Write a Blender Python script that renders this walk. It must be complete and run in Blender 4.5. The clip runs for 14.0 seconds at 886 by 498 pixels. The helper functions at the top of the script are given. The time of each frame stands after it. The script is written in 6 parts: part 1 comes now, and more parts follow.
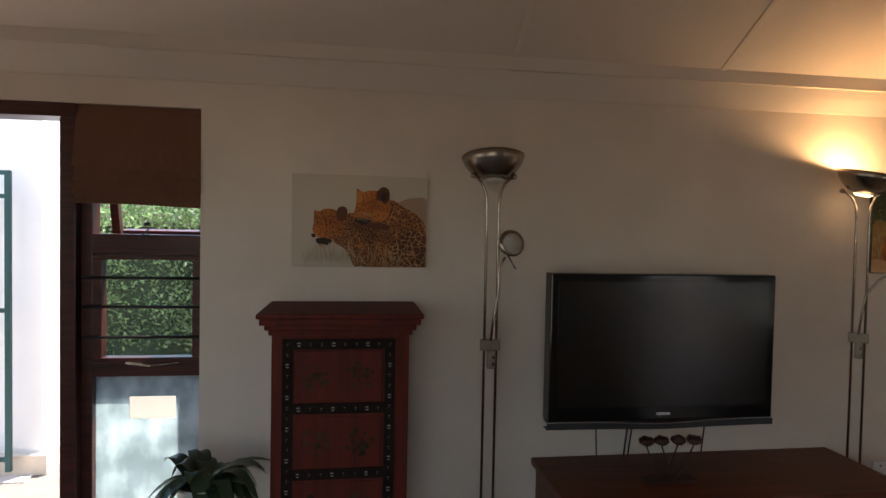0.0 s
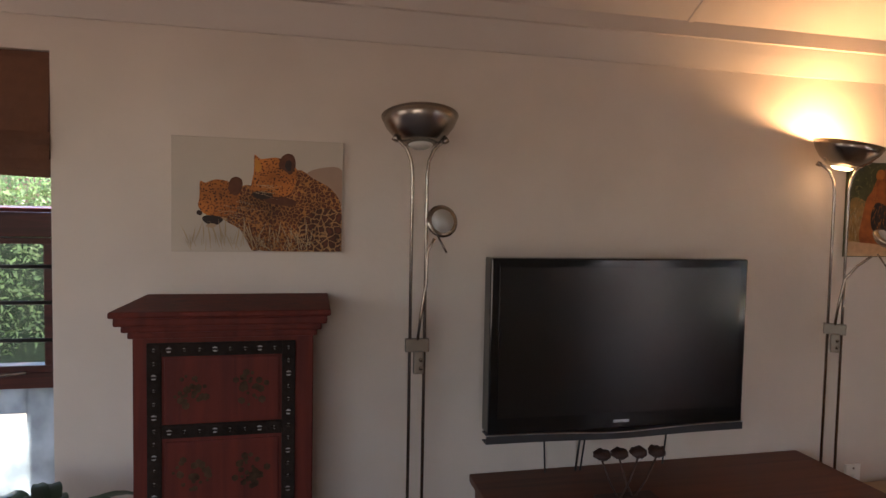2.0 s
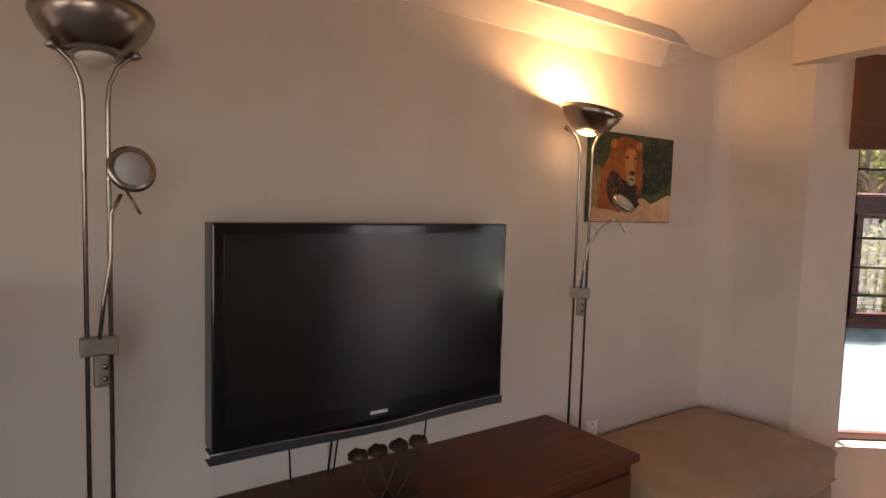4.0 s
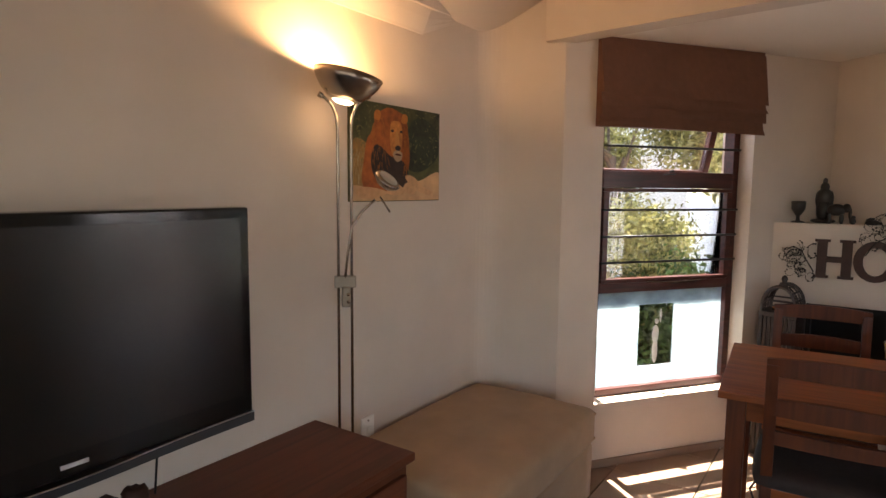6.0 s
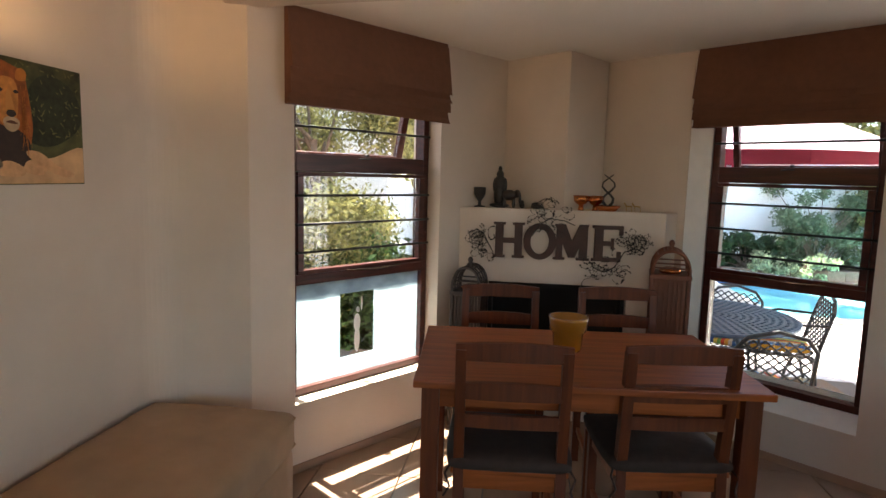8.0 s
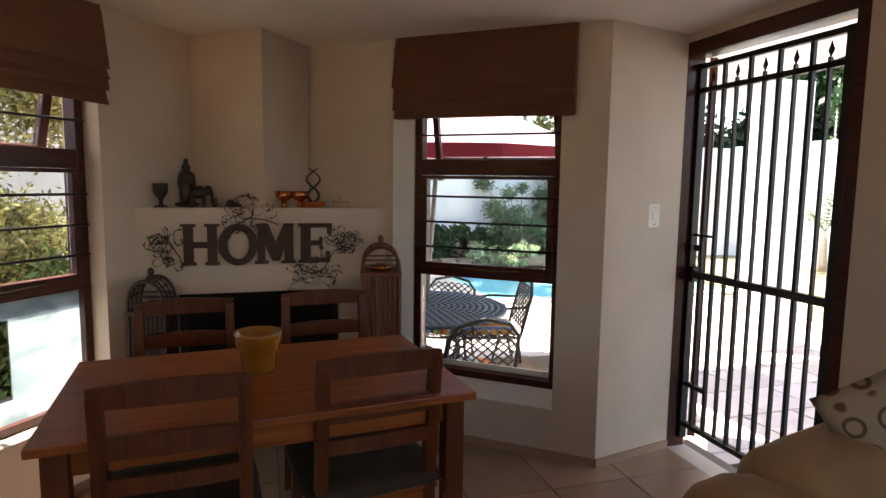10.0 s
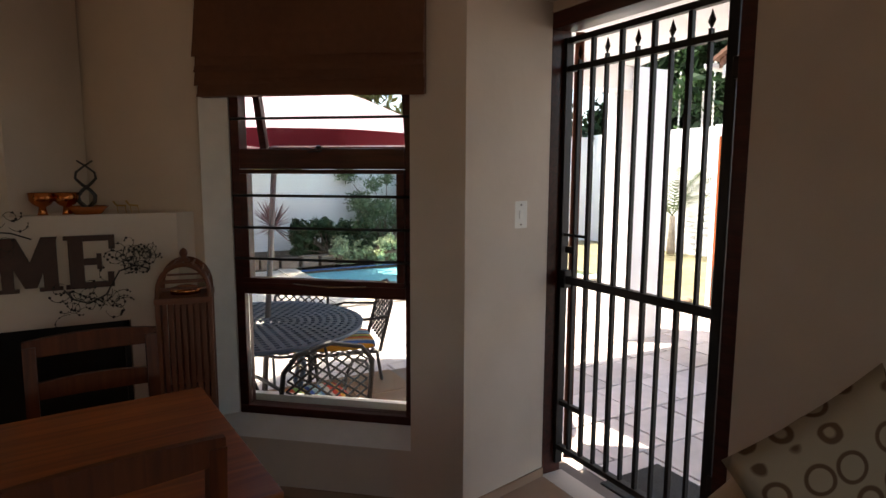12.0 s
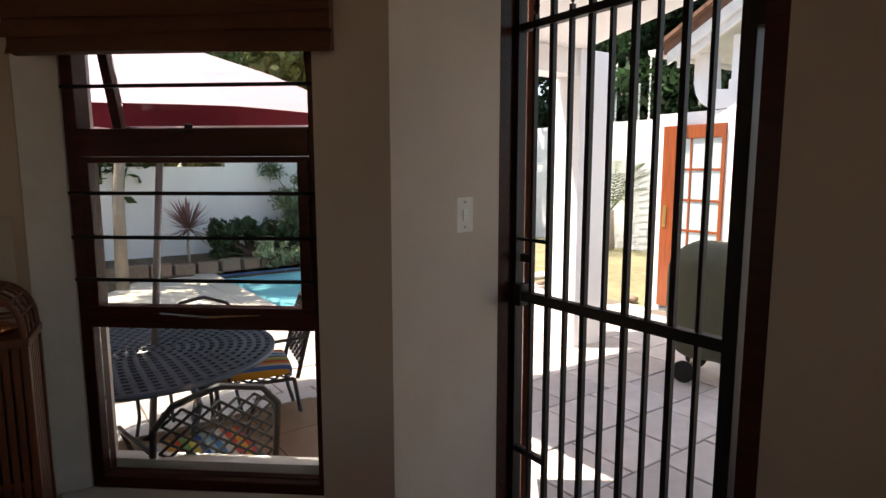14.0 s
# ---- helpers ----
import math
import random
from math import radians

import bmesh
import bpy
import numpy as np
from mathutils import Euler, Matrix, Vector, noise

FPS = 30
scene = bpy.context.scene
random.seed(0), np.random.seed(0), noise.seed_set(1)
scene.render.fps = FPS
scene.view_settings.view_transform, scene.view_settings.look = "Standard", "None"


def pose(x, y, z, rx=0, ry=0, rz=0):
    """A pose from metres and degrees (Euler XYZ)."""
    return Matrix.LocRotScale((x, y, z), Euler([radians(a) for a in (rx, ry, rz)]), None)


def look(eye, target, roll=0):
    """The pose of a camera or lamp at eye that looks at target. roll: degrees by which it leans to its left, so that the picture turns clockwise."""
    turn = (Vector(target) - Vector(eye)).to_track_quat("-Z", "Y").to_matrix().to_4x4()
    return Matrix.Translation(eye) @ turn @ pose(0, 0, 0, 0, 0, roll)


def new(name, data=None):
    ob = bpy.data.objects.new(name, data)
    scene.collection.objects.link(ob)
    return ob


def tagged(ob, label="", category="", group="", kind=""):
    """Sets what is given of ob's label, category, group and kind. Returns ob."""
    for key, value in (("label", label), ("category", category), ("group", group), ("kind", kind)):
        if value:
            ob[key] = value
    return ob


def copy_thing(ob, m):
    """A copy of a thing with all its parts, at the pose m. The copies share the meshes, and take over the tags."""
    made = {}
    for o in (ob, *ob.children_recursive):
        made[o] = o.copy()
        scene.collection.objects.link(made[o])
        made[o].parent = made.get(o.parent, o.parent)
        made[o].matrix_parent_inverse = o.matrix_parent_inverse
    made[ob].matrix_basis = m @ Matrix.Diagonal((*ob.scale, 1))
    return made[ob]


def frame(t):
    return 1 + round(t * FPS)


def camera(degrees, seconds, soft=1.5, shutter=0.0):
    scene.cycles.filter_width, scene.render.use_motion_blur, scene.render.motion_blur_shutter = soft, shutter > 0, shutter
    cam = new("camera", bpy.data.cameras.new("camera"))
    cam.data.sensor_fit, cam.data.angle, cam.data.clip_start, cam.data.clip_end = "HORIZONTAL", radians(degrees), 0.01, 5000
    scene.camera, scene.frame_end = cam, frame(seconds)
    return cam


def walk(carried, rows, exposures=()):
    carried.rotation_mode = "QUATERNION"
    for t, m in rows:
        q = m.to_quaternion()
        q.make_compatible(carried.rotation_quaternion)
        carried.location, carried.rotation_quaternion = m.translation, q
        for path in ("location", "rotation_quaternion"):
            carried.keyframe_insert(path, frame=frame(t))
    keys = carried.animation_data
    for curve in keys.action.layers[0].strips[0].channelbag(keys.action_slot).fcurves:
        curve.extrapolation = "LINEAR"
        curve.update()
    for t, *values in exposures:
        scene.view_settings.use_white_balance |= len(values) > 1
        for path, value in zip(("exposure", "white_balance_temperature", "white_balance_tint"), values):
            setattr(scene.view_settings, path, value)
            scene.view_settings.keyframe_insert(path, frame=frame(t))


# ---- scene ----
cam = camera(73.0, 14.0)
PATH = [
    (0, (0.069, 0.403, 1.513), (0.352, 2.382, 1.454), 1.1),
    (0.5, (0.101, 0.483, 1.5), (0.379, 2.463, 1.436), 1.0),
    (1, (0.151, 0.604, 1.494), (0.421, 2.585, 1.421), 1.0),
    (1.5, (0.192, 0.689, 1.507), (0.503, 2.662, 1.404), 1.0),
    (2, (0.244, 0.766, 1.48), (0.668, 2.718, 1.383), 1.1),
    (2.5, (0.3, 0.886, 1.46), (0.85, 2.806, 1.365), 1.3),
    (3, (0.362, 0.952, 1.455), (1.076, 2.816, 1.332), 1.5),
    (3.5, (0.389, 1.012, 1.434), (1.308, 2.784, 1.302), 1.4),
    (4, (0.417, 1.088, 1.424), (1.572, 2.714, 1.273), 1.6),
    (4.2, (0.432, 1.118, 1.415), (1.661, 2.689, 1.262), 1.4),
    (6.3, (0.727, 1.232, 1.424), (2.425, 2.267, 1.21), 1.1),
    (6.5, (0.755, 1.247, 1.415), (2.495, 2.209, 1.197), 1.5),
    (7, (0.821, 1.249, 1.416), (2.661, 2.001, 1.191), 1.5),
    (7.5, (0.901, 1.249, 1.404), (2.815, 1.787, 1.181), 1.4),
    (8, (0.941, 1.218, 1.423), (2.909, 1.477, 1.183), 1.5),
    (8.5, (0.997, 1.162, 1.405), (2.984, 1.157, 1.174), 1.2),
    (9, (1.09, 1.11, 1.392), (3.064, 0.874, 1.169), 0.9),
    (9.2, (1.122, 1.089, 1.383), (3.084, 0.773, 1.164), 0.9),
    (11.3, (1.539, 0.826, 1.407), (3.318, -0.053, 1.164), 0.3),
    (11.5, (1.595, 0.787, 1.406), (3.357, -0.128, 1.162), 0.2),
    (12, (1.736, 0.665, 1.417), (3.467, -0.304, 1.164), 0.2),
    (12.5, (1.848, 0.568, 1.42), (3.56, -0.432, 1.155), 0.1),
    (13, (1.988, 0.462, 1.422), (3.68, -0.568, 1.146), 0.1),
    (13.5, (2.121, 0.391, 1.416), (3.783, -0.686, 1.143), -0.0),
    (14, (2.237, 0.322, 1.391), (3.856, -0.822, 1.125), -0.1),
]
EXPO = [(0, 2.05, 6550, 9), (1.5, 2.5, 6600, 15), (3.0, 2.95, 6750, 23), (4.2, 3.0, 6850, 18), (6.3, 3.0, 6750, 12), (7.5, 3.0, 6750, 8), (8.5, 2.9, 6800, 8), (9.2, 2.75, 7000, 12), (11.3, 2.05, 7350, 13), (12.5, 1.6, 7400, 12), (14.0, 1.25, 7450, 12)]
walk(cam, [(t, look(eye, target, roll)) for t, eye, target, roll in PATH], EXPO)

# ---- world, sun, lamps ----
SUN_DIR = Vector((0.25, 0.33, 1.0)).normalized()
world = bpy.data.worlds.new("sky")
scene.world = world
world.use_nodes = True
wn = world.node_tree
bg = wn.nodes["Background"]
sky = wn.nodes.new("ShaderNodeTexSky")
sky.sky_type = "NISHITA"
sky.sun_disc = False
sky.sun_elevation = math.asin(SUN_DIR.z)
sky.sun_rotation = math.atan2(SUN_DIR.x, SUN_DIR.y)
bg.inputs["Strength"].default_value = 0.15
wn.links.new(sky.outputs[0], bg.inputs[0])
sun = new("sun", bpy.data.lights.new("sun", "SUN"))
sun.data.energy, sun.data.angle, sun.data.color = 5.0, radians(0.5), (1.0, 0.96, 0.9)
sun.matrix_world = look(SUN_DIR * 20, (0, 0, 0))


def area(name, centre, towards, w, h, power, colour=(1, 1, 1)):
    lamp = new(name, bpy.data.lights.new(name, "AREA"))
    lamp.data.shape, lamp.data.size, lamp.data.size_y = "RECTANGLE", w, h
    lamp.data.energy, lamp.data.color = power, colour
    lamp.matrix_world = look(centre, towards)
    return lamp


# fill lamps added in invented rear openings, which the walk never faces
area("fill_light_south", (-0.6, -1.1, 1.25), (-0.6, 2.0, 1.5), 1.6, 1.5, 0.9, (1.0, 0.88, 0.74))
area("fill_light_west", (-3.05, 0.55, 1.4), (2.0, 0.7, 1.4), 1.9, 1.4, 0.25, (1.0, 0.88, 0.74))

# ---- materials ----
MATS = {}


def mat(name, colour, rough=0.6, metal=0.0, noise_amt=0.12, scale=8.0, bump=0.0, bump_scale=60.0, stain=0.0, **kw):
    """A procedural surface: base colour with large and fine variation, and a fine relief."""
    if name in MATS:
        return MATS[name]
    m = bpy.data.materials.new(name)
    m.use_nodes = True
    nt = m.node_tree
    b = nt.nodes["Principled BSDF"]
    b.inputs["Roughness"].default_value = rough
    b.inputs["Metallic"].default_value = metal
    tc = nt.nodes.new("ShaderNodeTexCoord")
    n1 = nt.nodes.new("ShaderNodeTexNoise")
    n1.inputs["Scale"].default_value = scale
    n1.inputs["Detail"].default_value = 6
    nt.links.new(tc.outputs["Object"], n1.inputs["Vector"])
    n2 = nt.nodes.new("ShaderNodeTexNoise")
    n2.inputs["Scale"].default_value = scale * 0.15
    n2.inputs["Detail"].default_value = 3
    nt.links.new(tc.outputs["Object"], n2.inputs["Vector"])
    add = nt.nodes.new("ShaderNodeMath")
    add.operation = "ADD"
    nt.links.new(n1.outputs[0], add.inputs[0])
    nt.links.new(n2.outputs[0], add.inputs[1])
    mr = nt.nodes.new("ShaderNodeMapRange")
    mr.inputs["From Min"].default_value, mr.inputs["From Max"].default_value = 0.6, 1.4
    mr.inputs["To Min"].default_value, mr.inputs["To Max"].default_value = 1 - noise_amt, 1 + noise_amt
    nt.links.new(add.outputs[0], mr.inputs["Value"])
    mul = nt.nodes.new("ShaderNodeVectorMath")
    mul.operation = "SCALE"
    mul.inputs[0].default_value = colour
    nt.links.new(mr.outputs[0], mul.inputs["Scale"])
    nt.links.new(mul.outputs[0], b.inputs["Base Color"])
    if bump:
        n3 = nt.nodes.new("ShaderNodeTexNoise")
        n3.inputs["Scale"].default_value = bump_scale
        n3.inputs["Detail"].default_value = 5
        nt.links.new(tc.outputs["Object"], n3.inputs["Vector"])
        bp = nt.nodes.new("ShaderNodeBump")
        bp.inputs["Strength"].default_value = bump
        bp.inputs["Distance"].default_value = 0.004
        nt.links.new(n3.outputs[0], bp.inputs["Height"])
        nt.links.new(bp.outputs[0], b.inputs["Normal"])
    for k, v in kw.items():
        b.inputs[k.replace("_", " ")].default_value = v
    MATS[name] = m
    return m


def wood(name, dark, light, rough=0.4, axis="X", scale=1.0, coat=0.15):
    """Grained timber, the grain along the given object axis."""
    if name in MATS:
        return MATS[name]
    m = bpy.data.materials.new(name)
    m.use_nodes = True
    nt = m.node_tree
    b = nt.nodes["Principled BSDF"]
    b.inputs["Roughness"].default_value = rough
    b.inputs["Specular IOR Level"].default_value = 0.28
    b.inputs["Coat Weight"].default_value = coat
    b.inputs["Coat Roughness"].default_value = 0.25
    tc = nt.nodes.new("ShaderNodeTexCoord")
    mp = nt.nodes.new("ShaderNodeMapping")
    st = {"X": (1.5, 22, 22), "Y": (22, 1.5, 22), "Z": (22, 22, 1.5)}[axis]
    mp.inputs["Scale"].default_value = [v * scale for v in st]
    nt.links.new(tc.outputs["Object"], mp.inputs[0])
    n = nt.nodes.new("ShaderNodeTexNoise")
    n.inputs["Scale"].default_value = 1.6
    n.inputs["Detail"].default_value = 8
    n.inputs["Distortion"].default_value = 0.8
    nt.links.new(mp.outputs[0], n.inputs["Vector"])
    big = nt.nodes.new("ShaderNodeTexNoise")
    big.inputs["Scale"].default_value = 3
    nt.links.new(tc.outputs["Object"], big.inputs["Vector"])
    mix = nt.nodes.new("ShaderNodeMath")
    mix.operation = "MULTIPLY_ADD"
    nt.links.new(big.outputs[0], mix.inputs[0])
    mix.inputs[1].default_value = 0.35
    nt.links.new(n.outputs[0], mix.inputs[2])
    cr = nt.nodes.new("ShaderNodeValToRGB")
    cr.color_ramp.elements[0].position, cr.color_ramp.elements[1].position = 0.4, 0.85
    cr.color_ramp.elements[0].color = (*dark, 1)
    cr.color_ramp.elements[1].color = (*light, 1)
    nt.links.new(mix.outputs[0], cr.inputs[0])
    nt.links.new(cr.outputs[0], b.inputs["Base Color"])
    bp = nt.nodes.new("ShaderNodeBump")
    bp.inputs["Strength"].default_value = 0.15
    bp.inputs["Distance"].default_value = 0.002
    nt.links.new(n.outputs[0], bp.inputs["Height"])
    nt.links.new(bp.outputs[0], b.inputs["Normal"])
    MATS[name] = m
    return m


def glass_mat(name, rough=0.0, tint=(1, 1, 1), ior=1.45):
    m = bpy.data.materials.new(name)
    m.use_nodes = True
    b = m.node_tree.nodes["Principled BSDF"]
    b.inputs["Base Color"].default_value = (*tint, 1)
    b.inputs["Transmission Weight"].default_value = 1
    b.inputs["Roughness"].default_value = rough
    b.inputs["IOR"].default_value = ior
    return m


def thin_glass(name):
    """A clear pane: mostly see-through, with a faint mirror gloss."""
    m = bpy.data.materials.new(name)
    m.use_nodes = True
    nt = m.node_tree
    nt.nodes.remove(nt.nodes["Principled BSDF"])
    out = nt.nodes["Material Output"]
    tr, gl, mx, fr = (nt.nodes.new("ShaderNode" + k) for k in ("BsdfTransparent", "BsdfGlossy", "MixShader", "Fresnel"))
    tr.inputs[0].default_value = (0.94, 0.96, 0.95, 1)
    gl.inputs["Roughness"].default_value = 0.02
    fr.inputs[0].default_value = 1.45
    for a, c in ((fr.outputs[0], mx.inputs[0]), (tr.outputs[0], mx.inputs[1]), (gl.outputs[0], mx.inputs[2]), (mx.outputs[0], out.inputs[0])):
        nt.links.new(a, c)
    return m


WALL = mat("wall_paint", (0.58, 0.49, 0.405), 0.85, noise_amt=0.1, scale=3.5, bump=0.45, bump_scale=13)
CEIL = mat("ceiling_paint", (0.57, 0.49, 0.415), 0.85, noise_amt=0.03, scale=2, bump=0.08, bump_scale=40)
# white ceiling paint made paler, with the nook's bounced daylight put into its colour
NOOKCEIL_LIT = mat("nook_ceiling_bounce_lit", (0.76, 0.69, 0.6), 0.85, noise_amt=0.04, scale=2, bump=0.12, bump_scale=30)
OUTWALL = mat("outdoor_plaster", (0.84, 0.84, 0.84), 0.9, noise_amt=0.05, scale=2, bump=0.3, bump_scale=20)
FRAME = wood("meranti_frame", (0.024, 0.006, 0.004), (0.07, 0.015, 0.009), 0.4, "X", 1.2, 0.12)
IRON = mat("black_iron", (0.012, 0.009, 0.008), 0.5, 0.3, bump=0.1)
BLIND = mat("brown_suede", (0.13, 0.052, 0.026), 0.95, noise_amt=0.16, scale=30, bump=0.3, bump_scale=250, Sheen_Weight=0.1)
PINE = wood("orange_pine", (0.14, 0.03, 0.005), (0.31, 0.08, 0.015), 0.4, "Y", 1.0, 0.12)
# same pine, upright grain, darkened to paint the backlit shade on chairs and legs
PINEZ_SHADED = wood("orange_pine_upright_shaded", (0.06, 0.012, 0.003), (0.12, 0.028, 0.006), 0.5, "Z", 1.0, 0.08)
REDWOOD = wood("red_brown_wood", (0.07, 0.018, 0.007), (0.13, 0.035, 0.014), 0.5, "X", 0.8, 0.08)
CABRED = wood("red_painted_wood", (0.055, 0.005, 0.002), (0.11, 0.012, 0.004), 0.7, "Z", 0.8, 0.03)
STEEL = mat("brushed_steel", (0.36, 0.31, 0.26), 0.27, 1.0, noise_amt=0.1, scale=30, bump=0.05)
GLASS = thin_glass("window_glass")
FROST = glass_mat("dappled_frosted_glass", 0.5, (0.85, 0.9, 0.92), 1.1)
nt = FROST.node_tree
fb, fo = nt.nodes["Principled BSDF"], nt.nodes["Material Output"]
ft, fm, fn, fc = (nt.nodes.new("ShaderNode" + k) for k in ("BsdfTranslucent", "MixShader", "TexNoise", "ValToRGB"))
# noise mottles the pane's colour to imitate dappled leaf shade on it
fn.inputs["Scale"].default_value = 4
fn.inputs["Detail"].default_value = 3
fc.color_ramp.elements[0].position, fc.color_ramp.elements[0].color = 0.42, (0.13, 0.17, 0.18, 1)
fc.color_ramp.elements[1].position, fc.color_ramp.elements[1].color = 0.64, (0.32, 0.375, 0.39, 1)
fm.inputs[0].default_value = 0.82
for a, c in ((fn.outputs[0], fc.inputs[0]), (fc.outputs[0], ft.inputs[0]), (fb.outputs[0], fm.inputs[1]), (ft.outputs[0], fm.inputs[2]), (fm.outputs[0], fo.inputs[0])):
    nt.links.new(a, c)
BLACKGLOSS = mat("black_gloss_plastic", (0.006, 0.006, 0.006), 0.12, noise_amt=0.05)
SCREEN = mat("screen", (0.003, 0.003, 0.003), 0.23, noise_amt=0.02, Specular_IOR_Level=0.75)
SOFA = mat("beige_suede", (0.39, 0.25, 0.14), 0.95, noise_amt=0.2, scale=7, bump=0.3, bump_scale=200, Sheen_Weight=0.1)
TILE = mat("floor_tile", (0.33, 0.215, 0.145), 0.25, noise_amt=0.15, scale=6, bump=0.06, bump_scale=30)
GROUT = mat("grout", (0.16, 0.13, 0.11), 0.9)
PAVER = mat("patio_paver", (0.6, 0.53, 0.49), 0.85, noise_amt=0.15, scale=10, bump=0.4, bump_scale=60)
PAVEJOINT = mat("patio_joint", (0.16, 0.13, 0.11), 0.95)
DARKWOOD = mat("dark_carved_wood", (0.03, 0.017, 0.012), 0.5, bump=0.3, bump_scale=80)
RUST = mat("rusted_metal", (0.05, 0.022, 0.015), 0.6, 0.3, noise_amt=0.3, scale=30, bump=0.3)
SOOT = mat("soot_black", (0.008, 0.008, 0.008), 0.9, bump=0.3)


# ---- mesh helpers ----
def obj(name, bm, material, parent=None, label="", kind="", smooth=False):
    me = bpy.data.meshes.new(name)
    bm.normal_update()
    bm.to_mesh(me)
    bm.free()
    for m in (material if isinstance(material, (list, tuple)) else [material]):
        me.materials.append(m)
    if smooth:
        me.polygons.foreach_set("use_smooth", [True] * len(me.polygons))
    ob = new(name, me)
    if parent is not None:
        ob.parent = parent
    return tagged(ob, label, kind=kind)


part = obj


def holder(name, m, label, category, group=""):
    ob = new(name)
    ob.matrix_world = m
    ob.empty_display_size = 0.1
    return tagged(ob, label, category, group)


def add_box(bm, lo, hi, bev=0.0, rot=None):
    """A box from lo to hi, its edges rounded by bev."""
    lo, hi = Vector(lo), Vector(hi)
    m = Matrix.Translation((lo + hi) / 2) @ Matrix.Diagonal((*(hi - lo), 1))
    g = bmesh.ops.create_cube(bm, size=1, matrix=(rot @ m) if rot else m)
    if bev:
        es = list({e for v in g["verts"] for e in v.link_edges})
        bmesh.ops.bevel(bm, geom=es, offset=bev, segments=2, affect="EDGES", profile=0.6)


def box(name, lo, hi, material, parent=None, bev=0.0, label="", kind=""):
    bm = bmesh.new()
    add_box(bm, lo, hi, bev)
    return obj(name, bm, material, parent, label, kind)


def prism(name, pts, z0, z1, material, parent=None, label="", kind=""):
    """An upright prism over a plan outline."""
    bm = bmesh.new()
    lo = [bm.verts.new((x, y, z0)) for x, y in pts]
    hi = [bm.verts.new((x, y, z1)) for x, y in pts]
    n = len(pts)
    bm.faces.new(lo[::-1]), bm.faces.new(hi)
    for i in range(n):
        bm.faces.new((lo[i], lo[(i + 1) % n], hi[(i + 1) % n], hi[i]))
    bmesh.ops.recalc_face_normals(bm, faces=bm.faces)
    return obj(name, bm, material, parent, label, kind)


def add_tube(bm, pts, r, seg=8, r_end=None, cap=True):
    """A round bar that follows pts."""
    pts = [Vector(p) for p in pts]
    rings = []
    up = None
    for i, p in enumerate(pts):
        d = (pts[min(i + 1, len(pts) - 1)] - pts[max(i - 1, 0)]).normalized()
        if up is None:
            up = Vector((0, 0, 1)) if abs(d.z) < 0.9 else Vector((1, 0, 0))
        a = d.cross(up).normalized()
        c = a.cross(d).normalized()
        up = c
        rr = r if r_end is None else r + (r_end - r) * i / (len(pts) - 1)
        rings.append([bm.verts.new(p + (a * math.cos(2 * math.pi * k / seg) + c * math.sin(2 * math.pi * k / seg)) * rr) for k in range(seg)])
    for q, s in zip(rings, rings[1:]):
        for k in range(seg):
            bm.faces.new((q[k], q[(k + 1) % seg], s[(k + 1) % seg], s[k]))
    if cap:
        bm.faces.new(rings[0][::-1]), bm.faces.new(rings[-1])


def tube(name, pts, r, material, parent=None, seg=8, label="", r_end=None):
    bm = bmesh.new()
    add_tube(bm, pts, r, seg, r_end)
    bmesh.ops.recalc_face_normals(bm, faces=bm.faces)
    return obj(name, bm, material, parent, label, smooth=True)


def tube_bm(pts, r, seg=7):
    bm = bmesh.new()
    add_tube(bm, pts, r, seg)
    bmesh.ops.recalc_face_normals(bm, faces=bm.faces)
    return bm


def add_lathe(bm, prof, seg=24, centre=(0, 0, 0)):
    """A turned shape from (radius, height) pairs."""
    cx, cy, cz = centre
    rings = []
    for r, z in prof:
        if r < 1e-5:
            rings.append([bm.verts.new((cx, cy, cz + z))])
        else:
            rings.append([bm.verts.new((cx + r * math.cos(2 * math.pi * k / seg), cy + r * math.sin(2 * math.pi * k / seg), cz + z)) for k in range(seg)])
    for a, b in zip(rings, rings[1:]):
        for k in range(seg):
            j = (k + 1) % seg
            if len(a) == 1 and len(b) > 1:
                bm.faces.new((a[0], b[j], b[k]))
            elif len(b) == 1 and len(a) > 1:
                bm.faces.new((a[k], a[j], b[0]))
            elif len(a) > 1:
                bm.faces.new((a[k], a[j], b[j], b[k]))
    bmesh.ops.recalc_face_normals(bm, faces=bm.faces)


def lathe(name, prof, material, parent=None, seg=24, centre=(0, 0, 0), label=""):
    bm = bmesh.new()
    add_lathe(bm, prof, seg, centre)
    return obj(name, bm, material, parent, label, smooth=True)


